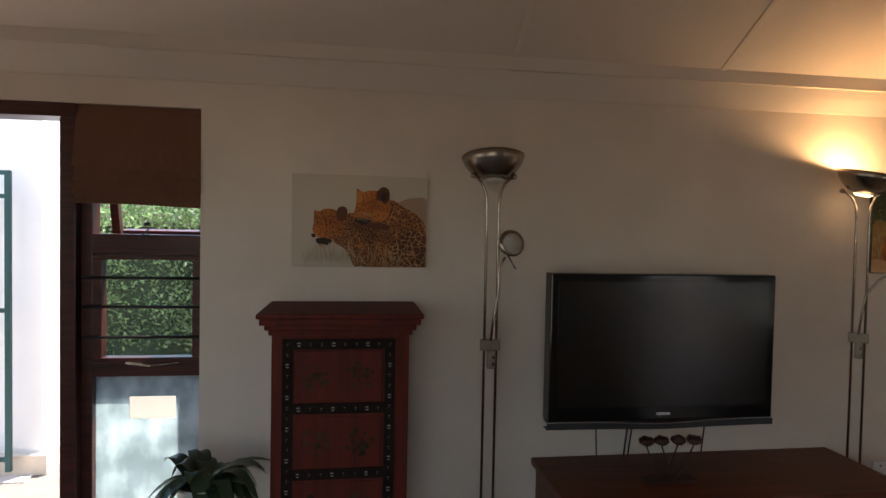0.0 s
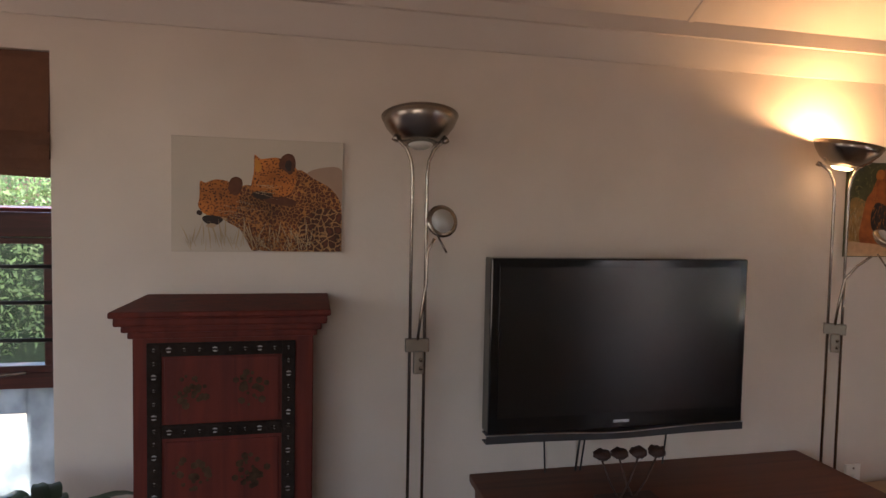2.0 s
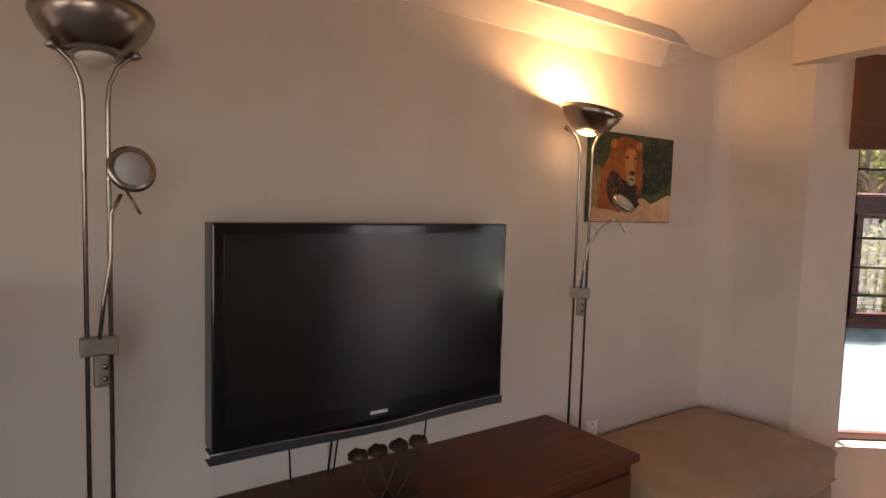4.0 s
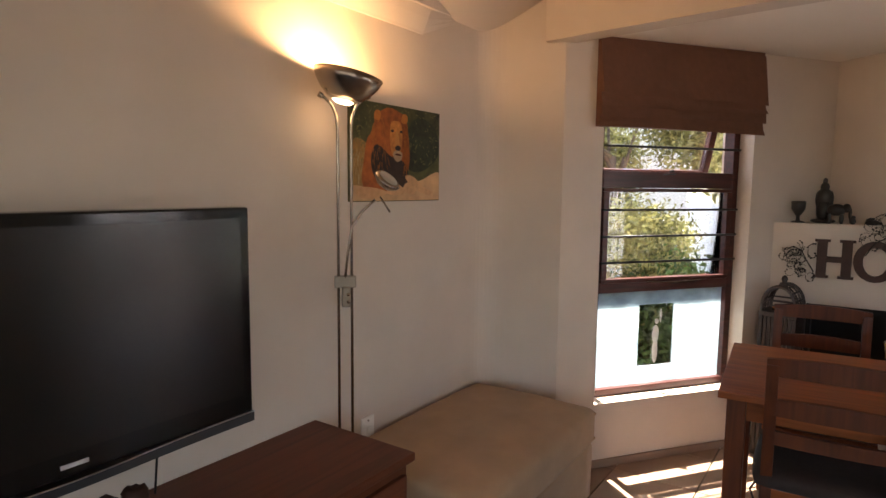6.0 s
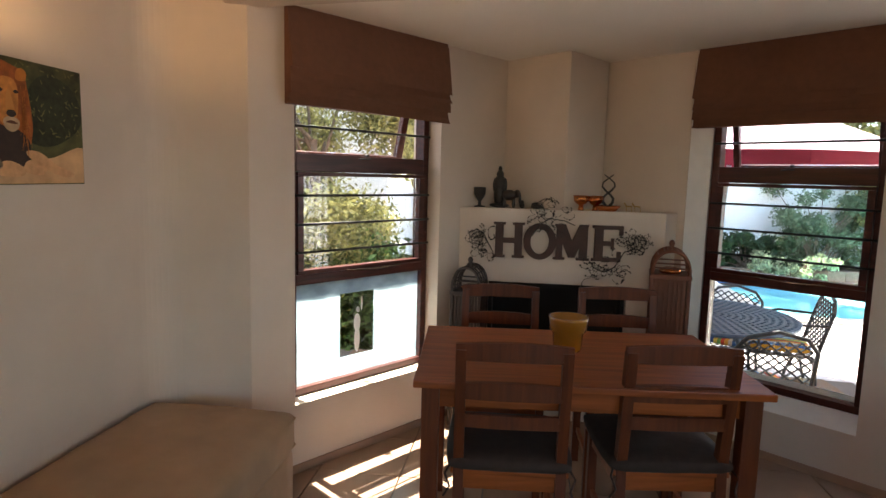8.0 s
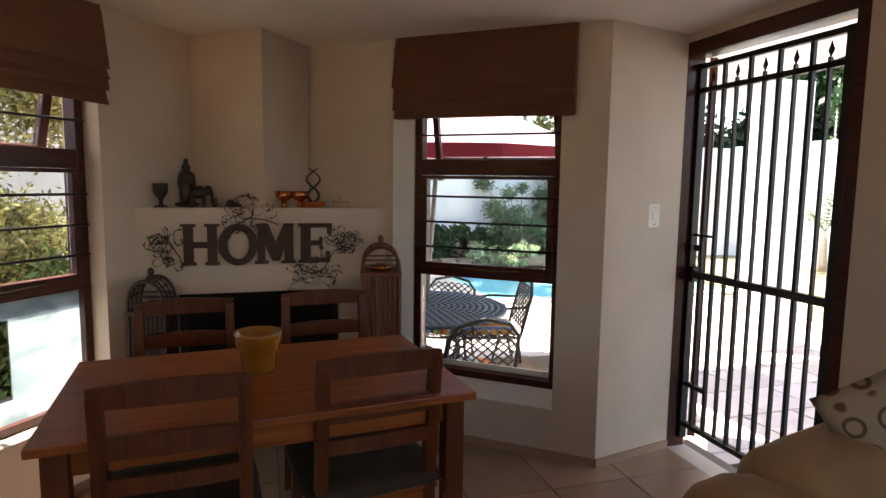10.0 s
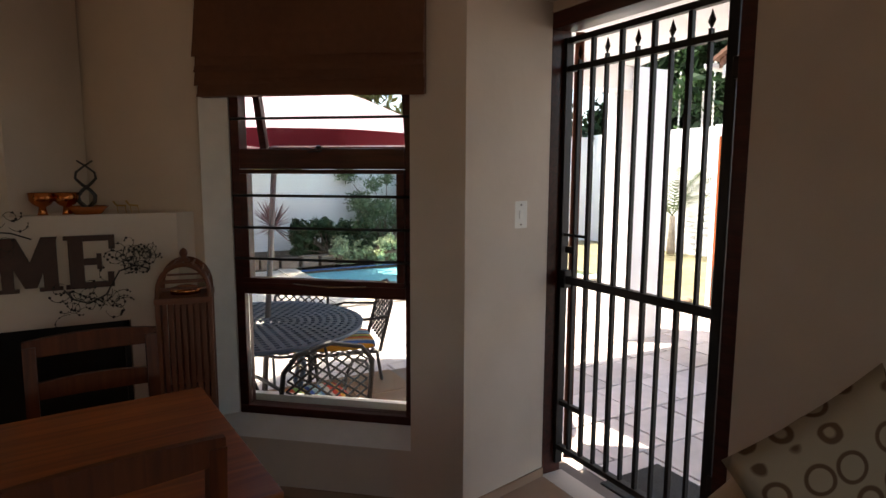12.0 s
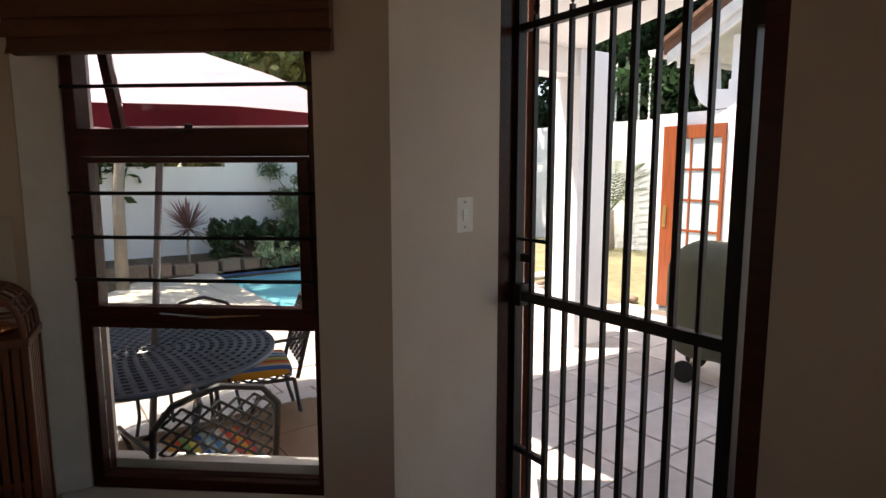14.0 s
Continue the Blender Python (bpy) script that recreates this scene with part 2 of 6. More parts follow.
def wall_run(name, a, b, thick, z0, z1, holes=(), material=None, parent=None):
    """A wall whose room face runs from a to b (plan), its thickness to the left of that way; holes: (s0, s1, zlo, zhi) along it."""
    a, b = Vector((*a, 0)), Vector((*b, 0))
    u = (b - a).normalized()
    n = Vector((-u.y, u.x, 0))
    length = (b - a).length
    bm = bmesh.new()
    rot = Matrix.Translation(a) @ Matrix(((u.x, n.x, 0, 0), (u.y, n.y, 0, 0), (0, 0, 1, 0), (0, 0, 0, 1)))
    ss = sorted({0, length, *[v for h in holes for v in h[:2]]})
    for s0, s1 in zip(ss, ss[1:]):
        cuts = sorted([h[2:] for h in holes if h[0] <= s0 + 1e-6 and h[1] >= s1 - 1e-6])
        z = z0
        for lo, hi in cuts:
            if lo > z + 1e-4:
                add_box(bm, (s0, 0, z), (s1, thick, lo), rot=rot)
            z = hi
        if z1 > z + 1e-4:
            add_box(bm, (s0, 0, z), (s1, thick, z1), rot=rot)
    bmesh.ops.remove_doubles(bm, verts=bm.verts, dist=1e-5)
    return obj(name, bm, material or WALL, parent, kind="structure"), rot


# ---- structure: walls, floor, ceilings ----
NOOK_Z = 2.14
LIN_A, LIN_B = (3.34, 2.39), (4.99, 1.169)      # inner face of the window wall towards the trees
LG0, LU, LN = Vector((3.66, 2.288, 0)), Vector((0.804, -0.595, 0)), Vector((-0.595, -0.804, 0))
RG1, RU, RN = Vector((3.951, -0.445, 0)), Vector((0.64, 0.77, 0)), Vector((-0.77, 0.64, 0))


def along(a, u, p):
    return (Vector((p[0] - a[0], p[1] - a[1], 0))).dot(u)


LA = LG0 + LN * 0.11 - LU * 0.29
LB = LG0 + LN * 0.11 + LU * 1.75
RA = RG1 + RN * 0.09 - RU * 0.22
RB = RG1 + RN * 0.09 + RU * 2.1
# the walls run so that their thickness lies outside
wl, wl_m = wall_run("wall_window_garden", (LA.x, LA.y), (LB.x, LB.y), 0.22, -0.1, 2.3, [(0.22, 1.155, 0.335, 2.1)])
wr, wr_m = wall_run("wall_window_pool", (RB.x, RB.y), (RA.x, RA.y), 0.22, -0.1, 2.3, [(2.1 - 0.91, 2.1, 0.255, 2.1)])
C2 = (RA.x, RA.y)
wall_run("wall_switch", C2, (3.84, -1.05), 0.25, -0.1, 2.6)
# the second hole is an unseen opening added for the south fill lamp
wall_run("wall_gate", (3.84, -1.05), (-3.0, -1.05), 0.12, -0.1, 4.6, [(0.0, 0.945, 0.0, 2.1), (3.64, 5.24, 0.45, 2.05)])
wall_run("wall_pier", (3.26, 2.735), (LA.x, LA.y), 0.22, -0.1, 2.6)
wall_run("wall_television", (-3.0, 2.735), (3.26, 2.735), 0.2, -0.1, 2.6, [(0.85, 2.49, 0.0, 1.95)])
# the hole here is likewise invented, to admit the west fill lamp
wall_run("wall_back", (-3.0, -1.05), (-3.0, 2.735), 0.2, -0.1, 4.6, [(0.6, 2.6, 0.6, 2.1)])
# softly rounded plaster in the corner by the ottoman
K = Vector((3.26, 2.735, 0))
kd = (LA - K).normalized()
cove = [K + Vector((-0.12, 0, 0)) * (1 - t) ** 2 + kd * 0.12 * t * t for t in [i / 8 for i in range(9)]]
prism("wall_corner_cove", [(K.x, K.y)] + [(q.x, q.y) for q in cove[::-1]], 0.0, 2.58, WALL, kind="structure")
HEAD = [(3.30, 2.45), (3.26, 2.2), (3.19, 1.6), (3.12, 0.9), (3.0, 0.15), (2.9, -0.5), (2.85, -1.05)]
prism("wall_header", HEAD + [(x + 0.12, y) for x, y in HEAD[::-1]], 2.1, 4.6, WALL, kind="structure")
prism("ceiling_nook", [(x + 0.05, y) for x, y in HEAD[::-1]] + [(3.30, 2.6), tuple((LA - LN * 0.15)[:2]), (5.35, 1.13), tuple((RA - RN * 0.15)[:2]), (3.98, -1.05)], NOOK_Z, NOOK_Z + 0.12, NOOKCEIL_LIT, kind="structure")

# sloping ceiling of the sitting room, rising from the television wall
SLOPE = 0.55
CZ = 2.155
bm = bmesh.new()
y0, y1 = 2.74, -1.06
pts = [(x, y, CZ + SLOPE * (y0 - y)) for x, y in ((-3.05, y0), (3.45, y0), (3.4, 0.3), (4.1, -0.3), (4.1, y1), (-3.05, y1))]
lo = [bm.verts.new(p) for p in pts]
hi = [bm.verts.new((p[0], p[1], p[2] + 0.1)) for p in pts]
bm.faces.new(lo), bm.faces.new(hi)
for i in range(6):
    bm.faces.new((lo[i], lo[(i + 1) % 6], hi[(i + 1) % 6], hi[i]))
for sx in (0.66, 1.53, 2.4):
    q = [bm.verts.new((sx + dx, yy, CZ + SLOPE * (y0 - yy) - dz)) for dx, dz in ((-0.014, 0), (-0.01, 0.004), (0.01, 0.004), (0.014, 0)) for yy in (y0, y1)]
    for k in range(0, 6, 2):
        bm.faces.new((q[k], q[k + 1], q[k + 3], q[k + 2]))
bmesh.ops.recalc_face_normals(bm, faces=bm.faces)
obj("ceiling", bm, CEIL, kind="structure")

# plaster cornice along the television wall
bm = bmesh.new()
prof = [(0, -0.07), (0.008, -0.07), (0.012, -0.06), (0.022, -0.04), (0.036, -0.012), (0.046, 0.012), (0.05, 0.022), (0.062, 0.024), (0.064, 0.1), (0.0, 0.1)]
ra = [bm.verts.new((-3.0, 2.735 - a, 2.118 + c)) for a, c in prof]
rb = [bm.verts.new((2.72, 2.735 - a, 2.118 + c)) for a, c in prof]
rc = [bm.verts.new((2.98, 2.735 - a * 0.05 + 0.001, 2.118 + 0.05 + c * 0.3)) for a, c in prof]
for i in range(len(prof) - 1):
    bm.faces.new((ra[i], ra[i + 1], rb[i + 1], rb[i]))
    bm.faces.new((rb[i], rb[i + 1], rc[i + 1], rc[i]))
bmesh.ops.recalc_face_normals(bm, faces=bm.faces)
obj("cornice", bm, CEIL, kind="structure")

box("floor", (-3.0, -1.25, -0.12), (5.6, 3.4, -0.012), GROUT, kind="structure")


# tiled skirting in the nook
for a, b in (((LA.x, LA.y), (LB.x, LB.y)), ((RB.x, RB.y), C2), (C2, (3.84, -1.05)), ((3.26, 2.735), (LA.x, LA.y))):
    wall_run("baseboard", a, b, -0.009, 0.0, 0.04, (), TILE)


# ---- windows ----
def box_bm0(lo, hi):
    bm = bmesh.new()
    add_box(bm, lo, hi)
    return bm


def window(name, m, width, clear_low, bars, top=2.02, inset=(0.318, 0.542, 0.468, 0.806), low=(0.885, 0.935), mid=(1.43, 1.515)):
    """A three-light timber window: low fixed pane, middle pane behind burglar bars, top light ajar. x runs along it, y outwards."""
    root = holder(name, m, "dark red hardwood window with black burglar bars and a top light ajar", "window")
    root["kind"] = "structure"
    bm = bmesh.new()
    w = width
    for lo, hi in (((0, -0.02, 0.335), (w, 0.05, 0.372)), ((0, -0.02, 0.372), (0.04, 0.05, top)), ((w - 0.04, -0.02, 0.372), (w, 0.05, top)),
                   ((0.04, -0.02, low[0]), (w - 0.04, 0.05, low[1])), ((0.04, -0.02, mid[0]), (w - 0.04, 0.05, mid[1])), ((0.04, -0.02, top - 0.04), (w - 0.04, 0.05, top))):
        add_box(bm, lo, hi, 0.004)
    part("window_frame", bm, FRAME, root)
    bm = bmesh.new()
    for lo, hi in (((0.042, -0.03, low[1] + 0.002), (w - 0.042, 0.02, low[1] + 0.023)), ((0.042, -0.03, mid[0] - 0.02), (w - 0.042, 0.02, mid[0] - 0.002)), ((0.042, -0.03, low[1] + 0.023), (0.075, 0.02, mid[0] - 0.02)), ((w - 0.075, -0.03, low[1] + 0.023), (w - 0.042, 0.02, mid[0] - 0.02))):
        add_box(bm, lo, hi, 0.003)
    part("casement", bm, FRAME, root)
    if clear_low:
        p = box("pane", (0.04, 0.012, 0.372), (w - 0.04, 0.018, low[0]), GLASS, root)
        p.visible_shadow = False
    else:
        a, b, lo_z, hi_z = inset
        bm = bmesh.new()
        for lo, hi in (((0.04, 0.012, 0.372), (a, 0.018, low[0])), ((b, 0.012, 0.372), (w - 0.04, 0.018, low[0])), ((a, 0.012, 0.372), (b, 0.018, lo_z)), ((a, 0.012, hi_z), (b, 0.018, low[0]))):
            add_box(bm, lo, hi)
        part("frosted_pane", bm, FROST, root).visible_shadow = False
        part("clear_inset", box_bm0((a, 0.013, lo_z), (b, 0.017, hi_z)), GLASS, root).visible_shadow = False
        bm = bmesh.new()
        c = (a + b) / 2
        for q in ((c, 0.55, 0.018, 0.07), (c, 0.64, 0.022, 0.05), (c + 0.005, 0.71, 0.012, 0.016), (c + 0.03, 0.74, 0.006, 0.04)):
            if hi_z - lo_z > 0.2:
                bmesh.ops.create_circle(bm, cap_ends=True, radius=1, segments=20, matrix=Matrix.Translation((q[0], 0.0125, q[1])) @ Matrix.Diagonal((q[2], 1, q[3], 1)) @ Matrix.Rotation(radians(90), 4, "X"))
        if bm.verts:
            part("etched_shape", bm, mat("etched_white", (0.6, 0.6, 0.58), 0.9), root)
        else:
            bm.free()
    p = box("pane", (0.075, 0.0, low[1] + 0.023), (w - 0.075, 0.005, mid[0] - 0.02), GLASS, root)
    p.visible_shadow = False
    light = new("top_light")
    light.parent = root
    light.matrix_local = pose(0, 0.045, top - 0.045, 14, 0, 0)
    h = top - 0.045 - (mid[1] - 0.03)
    bm = bmesh.new()
    for lo, hi in (((0.044, 0, -h), (0.075, 0.035, 0)), ((w - 0.085, 0, -h), (w - 0.044, 0.035, 0)), ((0.085, 0, -h), (w - 0.085, 0.035, -h + 0.03)), ((0.085, 0, -0.04), (w - 0.085, 0.035, 0))):
        add_box(bm, lo, hi, 0.003)
    part("sash", bm, FRAME, light)
    p = box("pane", (0.085, 0.012, -h + 0.03), (w - 0.085, 0.018, -0.04), GLASS, light)
    p.visible_shadow = False
    for z in bars:
        tube("burglar_bar", [(0.01, -0.035, z), (w - 0.01, -0.035, z)], 0.006, IRON, root)
    bm = bmesh.new()
    add_tube(bm, [(w * 0.5, -0.03, mid[1] - 0.015), (w * 0.52, -0.04, 1.505), (w * 0.44, -0.035, mid[1] - 0.015)], 0.0035)
    add_lathe(bm, [(0, 0), (0.012, 0), (0.012, 0.012), (0, 0.018)], 10, (w * 0.5, -0.03, 1.512))
    part("stay", bm, IRON, root)
    bm = bmesh.new()
    add_tube(bm, [(w * 0.35, -0.04, low[1] + 0.005), (w * 0.55, -0.06, low[1]), (w * 0.75, -0.045, low[1] + 0.005)], 0.005)
    part("handle", bm, STEEL, root)
    return root


OUTSILL = mat("sill_plaster", (0.78, 0.77, 0.74), 0.9, noise_amt=0.08, scale=12, bump=0.6, bump_scale=18)
for g, u, nn, w0, w1 in ((LG0, LU, LN, -0.07, 0.87), (RG1, RU, RN, -0.03, 0.87)):
    bm = bmesh.new()
    rot = Matrix.Translation(g) @ Matrix(((u.x, -nn.x, 0, 0), (u.y, -nn.y, 0, 0), (0, 0, 1, 0), (0, 0, 0, 1)))
    v = [bm.verts.new(rot @ Vector(q)) for q in ((w0, 0.055, 0.34), (w1, 0.055, 0.34), (w1, 0.055, 0.40), (w0, 0.055, 0.40), (w0, 0.2, 0.3), (w1, 0.2, 0.3), (w1, 0.2, 0.355), (w0, 0.2, 0.355))]
    for f in ((0, 3, 2, 1), (4, 5, 6, 7), (0, 1, 5, 4), (1, 2, 6, 5), (2, 3, 7, 6), (3, 0, 4, 7)):
        bm.faces.new([v[k] for k in f])
    bmesh.ops.recalc_face_normals(bm, faces=bm.faces)
    obj("window_sill", bm, OUTSILL, kind="structure")
BARS = (1.045, 1.18, 1.317, 1.64)
mL = Matrix.Translation(LG0 - LU * 0.045) @ Matrix(((LU.x, -LN.x, 0, 0), (LU.y, -LN.y, 0, 0), (0, 0, 1, 0), (0, 0, 0, 1)))
window("window_garden", mL, 0.905, False, BARS)
mR = Matrix.Translation(RG1 + RU * 0.81) @ Matrix(((-RU.x, -RN.x, 0, 0), (-RU.y, -RN.y, 0, 0), (0, 0, 1, 0), (0, 0, 0, 1)))
window("window_pool", mR, 0.81, True, BARS)
# splayed white plaster reveal and sill of the pool window
for nm, ax, prof, e0, e1 in (("window_reveal", "z", [(-0.099, -0.09), (-0.006, -0.02), (-0.006, 0.13), (-0.099, 0.13)], 0.336, 2.1),
                             ("window_sill_inner", "x", [(-0.09, 0.256), (-0.02, 0.334), (0.13, 0.334), (0.13, 0.256)], -0.099, 0.816)):
    bm = bmesh.new()
    ends = [[bm.verts.new((p, q, e) if ax == "z" else (e, p, q)) for p, q in prof] for e in (e0, e1)]
    bm.faces.new(ends[0]), bm.faces.new(ends[1][::-1])
    for k in range(4):
        o = (k + 1) % 4
        bm.faces.new((ends[0][k], ends[0][o], ends[1][o], ends[1][k]))
    bm.transform(mR)
    bmesh.ops.recalc_face_normals(bm, faces=bm.faces)
    obj(nm, bm, OUTSILL, kind="structure")
mW = pose(-0.94, 2.735 + 0.06, 0)
window("window_drive", mW, 0.47, False, (1.097, 1.21, 1.318), top=1.94, inset=(0.158, 0.327, 0.775, 0.862), low=(0.946, 0.996), mid=(1.405, 1.48))
# sliding door frame beside the narrow window
bm = bmesh.new()
for lo, hi in (((-2.15, 2.74, 1.90), (-0.945, 2.86, 1.95)), ((-1.0, 2.745, 0.0), (-0.945, 2.86, 1.9)), ((-2.15, 2.745, 0.0), (-2.09, 2.86, 1.9))):
    add_box(bm, lo, hi, 0.004)
fr = obj("door_frame", bm, FRAME, label="dark hardwood frame of the open patio door beside the narrow window", kind="structure")


# ---- roman blinds ----
def blind(m, width, z0, z1, folds=3):
    """A roman blind: a flat cloth above, stacked folds below."""
    root = holder("roman_blind", m, "brown suede roman blind drawn up in stacked folds over a window", "blind", "roman blinds")
    bm = bmesh.new()
    h = z1 - z0
    prof = [(0.0, z1), (0.022, z1), (0.045, z0 + h * 0.6), (0.066, z0 + h * 0.38)]
    for k in range(folds):
        y, top, low = 0.05 - 0.006 * k, z0 + h * 0.38 * (1 - k / folds), z0 + h * 0.38 * (1 - (k + 1) / folds)
        prof += [(y - 0.004, top + 0.007), (y + 0.002, (top + low) / 2), (y + 0.01, low)]
    prof += [(0.03, z0 + 0.006), (0.0, z0 + 0.006)]
    nx = 14
    rows = []
    for i in range(nx + 1):
        x = width * i / nx
        rows.append([bm.verts.new((x, -yy * (1 + 0.15 * math.sin(7 * i / nx + j)), z + 0.006 * math.sin(3.1 * i / nx + j * 0.6) * (j > 2) * (j < len(prof) - 1))) for j, (yy, z) in enumerate(prof)])
    for a, b in zip(rows, rows[1:]):
        for j in range(len(prof) - 1):
            bm.faces.new((a[j], a[j + 1], b[j + 1], b[j]))
    bm.faces.new(rows[0]), bm.faces.new(rows[-1][::-1])
    bmesh.ops.recalc_face_normals(bm, faces=bm.faces)
    part("cloth", bm, BLIND, root)
    box("head_rail", (0.0, -0.018, z1), (width, 0.0, z1 + 0.02), BLIND, root)
    return root


bl = Matrix(((LU.x, -LN.x, 0, 0), (LU.y, -LN.y, 0, 0), (0, 0, 1, 0), (0, 0, 0, 1)))
blind(Matrix.Translation(LG0 + LN * 0.113 - LU * 0.12) @ bl, 1.0, 1.715, 2.12)
br = Matrix(((-RU.x, -RN.x, 0, 0), (-RU.y, -RN.y, 0, 0), (0, 0, 1, 0), (0, 0, 0, 1)))
blind(Matrix.Translation(RG1 + RN * 0.093 + RU * 0.885) @ br, 0.95, 1.715, 2.12)
blind(pose(-0.945, 2.775, 0), 0.435, 1.585, 1.93)

# ---- fireplace ----
FX = 4.43
prism("wall_fireplace_body", [(FX + 0.08, 1.66), (FX, 1.56), (FX, 1.407), (5.1, 1.407), (5.1, 1.66)], 0, 0.82, WALL, kind="structure")
prism("wall_fireplace_body_right", [(FX, 0.61), (FX, 0.42), (FX + 0.1, 0.3), (4.7, 0.25), (5.1, 0.61)], 0, 0.82, WALL, kind="structure")
prism("wall_fireplace_breast", [(FX + 0.08, 1.7), (FX, 1.6), (FX, 0.42), (FX + 0.1, 0.3), (5.0, 0.1), (5.3, 0.7), (5.3, 1.5)], 0.82, 1.25, WALL, kind="structure")
prism("wall_hearth", [(FX, 1.407), (FX, 0.61), (5.1, 0.61), (5.1, 1.407)], 0, 0.28, WALL, kind="structure")
prism("wall_firebox", [(4.62, 1.405), (4.62, 0.612), (4.68, 0.612), (4.68, 1.405)], 0.28, 0.82, SOOT, kind="structure")
prism("wall_firebox_cheek", [(4.46, 1.402), (4.46, 1.38), (4.62, 1.38), (4.62, 1.402)], 0.28, 0.815, SOOT, kind="structure")
prism("wall_firebox_cheek", [(4.46, 0.615), (4.46, 0.635), (4.62, 0.635), (4.62, 0.615)], 0.28, 0.815, SOOT, kind="structure")
prism("wall_firebox_throat", [(4.46, 0.615), (4.46, 1.402), (4.62, 1.402), (4.62, 0.615)], 0.79, 0.816, SOOT, kind="structure")
prism("wall_firebox_bed", [(4.46, 0.635), (4.46, 1.38), (4.62, 1.38), (4.62, 0.635)], 0.28, 0.29, SOOT, kind="structure")
CC = Vector((5.11, 1.12, 0))
prism("wall_chimney", [tuple((CC - LU * 0.42 - RU * 0.0)[:2]), tuple((CC - LU * 0.42 - RU * 0.5)[:2]), tuple((CC - RU * 0.5)[:2]), tuple((CC + LU * 0.1)[:2])], 1.25, NOOK_Z, WALL, kind="structure")

# ---- sitting room ----
SILVER = mat("silver_trim", (0.5, 0.5, 0.5), 0.3, 1.0)
CABLE = mat("black_cable", (0.01, 0.01, 0.01), 0.5)
GREYBAR = mat("grey_print", (0.3, 0.3, 0.3), 0.5)


def television():
    t = holder("television", pose(1.245, 2.548, 0.79), "black flat television with glossy bezel on the wall above console", "television")
    bm = bmesh.new()
    add_box(bm, (-0.459, 0.0, 0.012), (0.459, 0.07, 0.575), 0.006)
    add_box(bm, (-0.4, 0.07, 0.08), (0.4, 0.11, 0.5), 0.02)
    part("casing", bm, BLACKGLOSS, t)
    box("screen", (-0.43, -0.003, 0.066), (0.43, 0.002, 0.546), SCREEN, t)
    n = 24
    bm = bmesh.new()
    top, bot = [], []
    for i in range(n + 1):
        x = -0.464 + 0.928 * i / n
        dz = -0.012 * math.exp(-(x / 0.2) ** 2)
        top.append((x, 0.012 + dz))
        bot.append((x, -0.016 + dz * 0.6))
    for i in range(n):
        q = [bm.verts.new((p[0], y, p[1])) for p in (top[i], top[i + 1], bot[i + 1], bot[i]) for y in (0.0, 0.05)]
        bm.faces.new((q[0], q[2], q[4], q[6])), bm.faces.new((q[6], q[4], q[5], q[7])), bm.faces.new((q[0], q[1], q[3], q[2]))
    bmesh.ops.remove_doubles(bm, verts=bm.verts, dist=1e-5)
    bmesh.ops.recalc_face_normals(bm, faces=bm.faces)
    part("speaker_strip", bm, mat("dark_grey_plastic", (0.03, 0.03, 0.032), 0.35), t)
    tube("trim_line", [(p[0], -0.002, p[1]) for p in top], 0.0018, SILVER, t, 6)
    box("maker_mark", (-0.028, -0.003, 0.033), (0.028, -0.001, 0.042), mat("pale_mark", (0.5, 0.5, 0.5), 0.4), t)
    bm = bmesh.new()
    add_box(bm, (-0.2, 0.11, 0.15), (0.2, 0.187, 0.45), 0.004)
    part("wall_bracket", bm, IRON, t)
    return t


television()
for k, (x0, x1, r) in enumerate(((1.025, 1.045, 0.0028), (1.165, 1.16, 0.004), (1.185, 1.178, 0.003), (1.5, 1.502, 0.003))):
    c = tube("cable", [(x0, 2.66, 0.8), (x0 * 0.7 + x1 * 0.3, 2.68, 0.72), (x1, 2.7, 0.602)], r, CABLE)
    tagged(c, "thin black cable hanging from the television to the console", "cable", "television cables")


def console():
    c = holder("console", pose(0, 0, 0), "low red-brown wooden console under the television", "cabinet")
    bm = bmesh.new()
    add_box(bm, (0.78, 2.29, 0.575), (2.11, 2.735, 0.602), 0.004)
    part("top", bm, REDWOOD, c)
    bm = bmesh.new()
    add_box(bm, (0.80, 2.31, 0.08), (2.09, 2.73, 0.575), 0.003)
    part("body", bm, REDWOOD, c)
    for k in range(3):
        x = 0.815 + k * 0.425
        d = obj("drawer", box_bm((x, 2.295, 0.32), (x + 0.41, 2.312, 0.54), 0.004), REDWOOD, c)
        lathe("knob", [(0, 0), (0.012, 0.0), (0.008, 0.012), (0.015, 0.02), (0, 0.028)], DARKWOOD, d, 12).matrix_local = pose(x + 0.205, 2.295, 0.43, 90)
        obj("door", box_bm((x, 2.295, 0.1), (x + 0.41, 2.312, 0.31), 0.004), REDWOOD, c)
    for x in (0.82, 2.03):
        for y in (2.33, 2.66):
            box("leg", (x, y, 0), (x + 0.05, y + 0.05, 0.08), REDWOOD, c)


def box_bm(lo, hi, bev=0.0):
    bm = bmesh.new()
    add_box(bm, lo, hi, bev)
    return bm


console()

# candle holder: four rose cups on crossed stems
ch = holder("candle_holder", pose(1.225, 2.46, 0.602), "dark metal candle holder with four rose cups, on the console", "candle holder")
obj("base", box_bm((-0.1, -0.03, 0), (0.1, 0.03, 0.012), 0.003), RUST, ch)
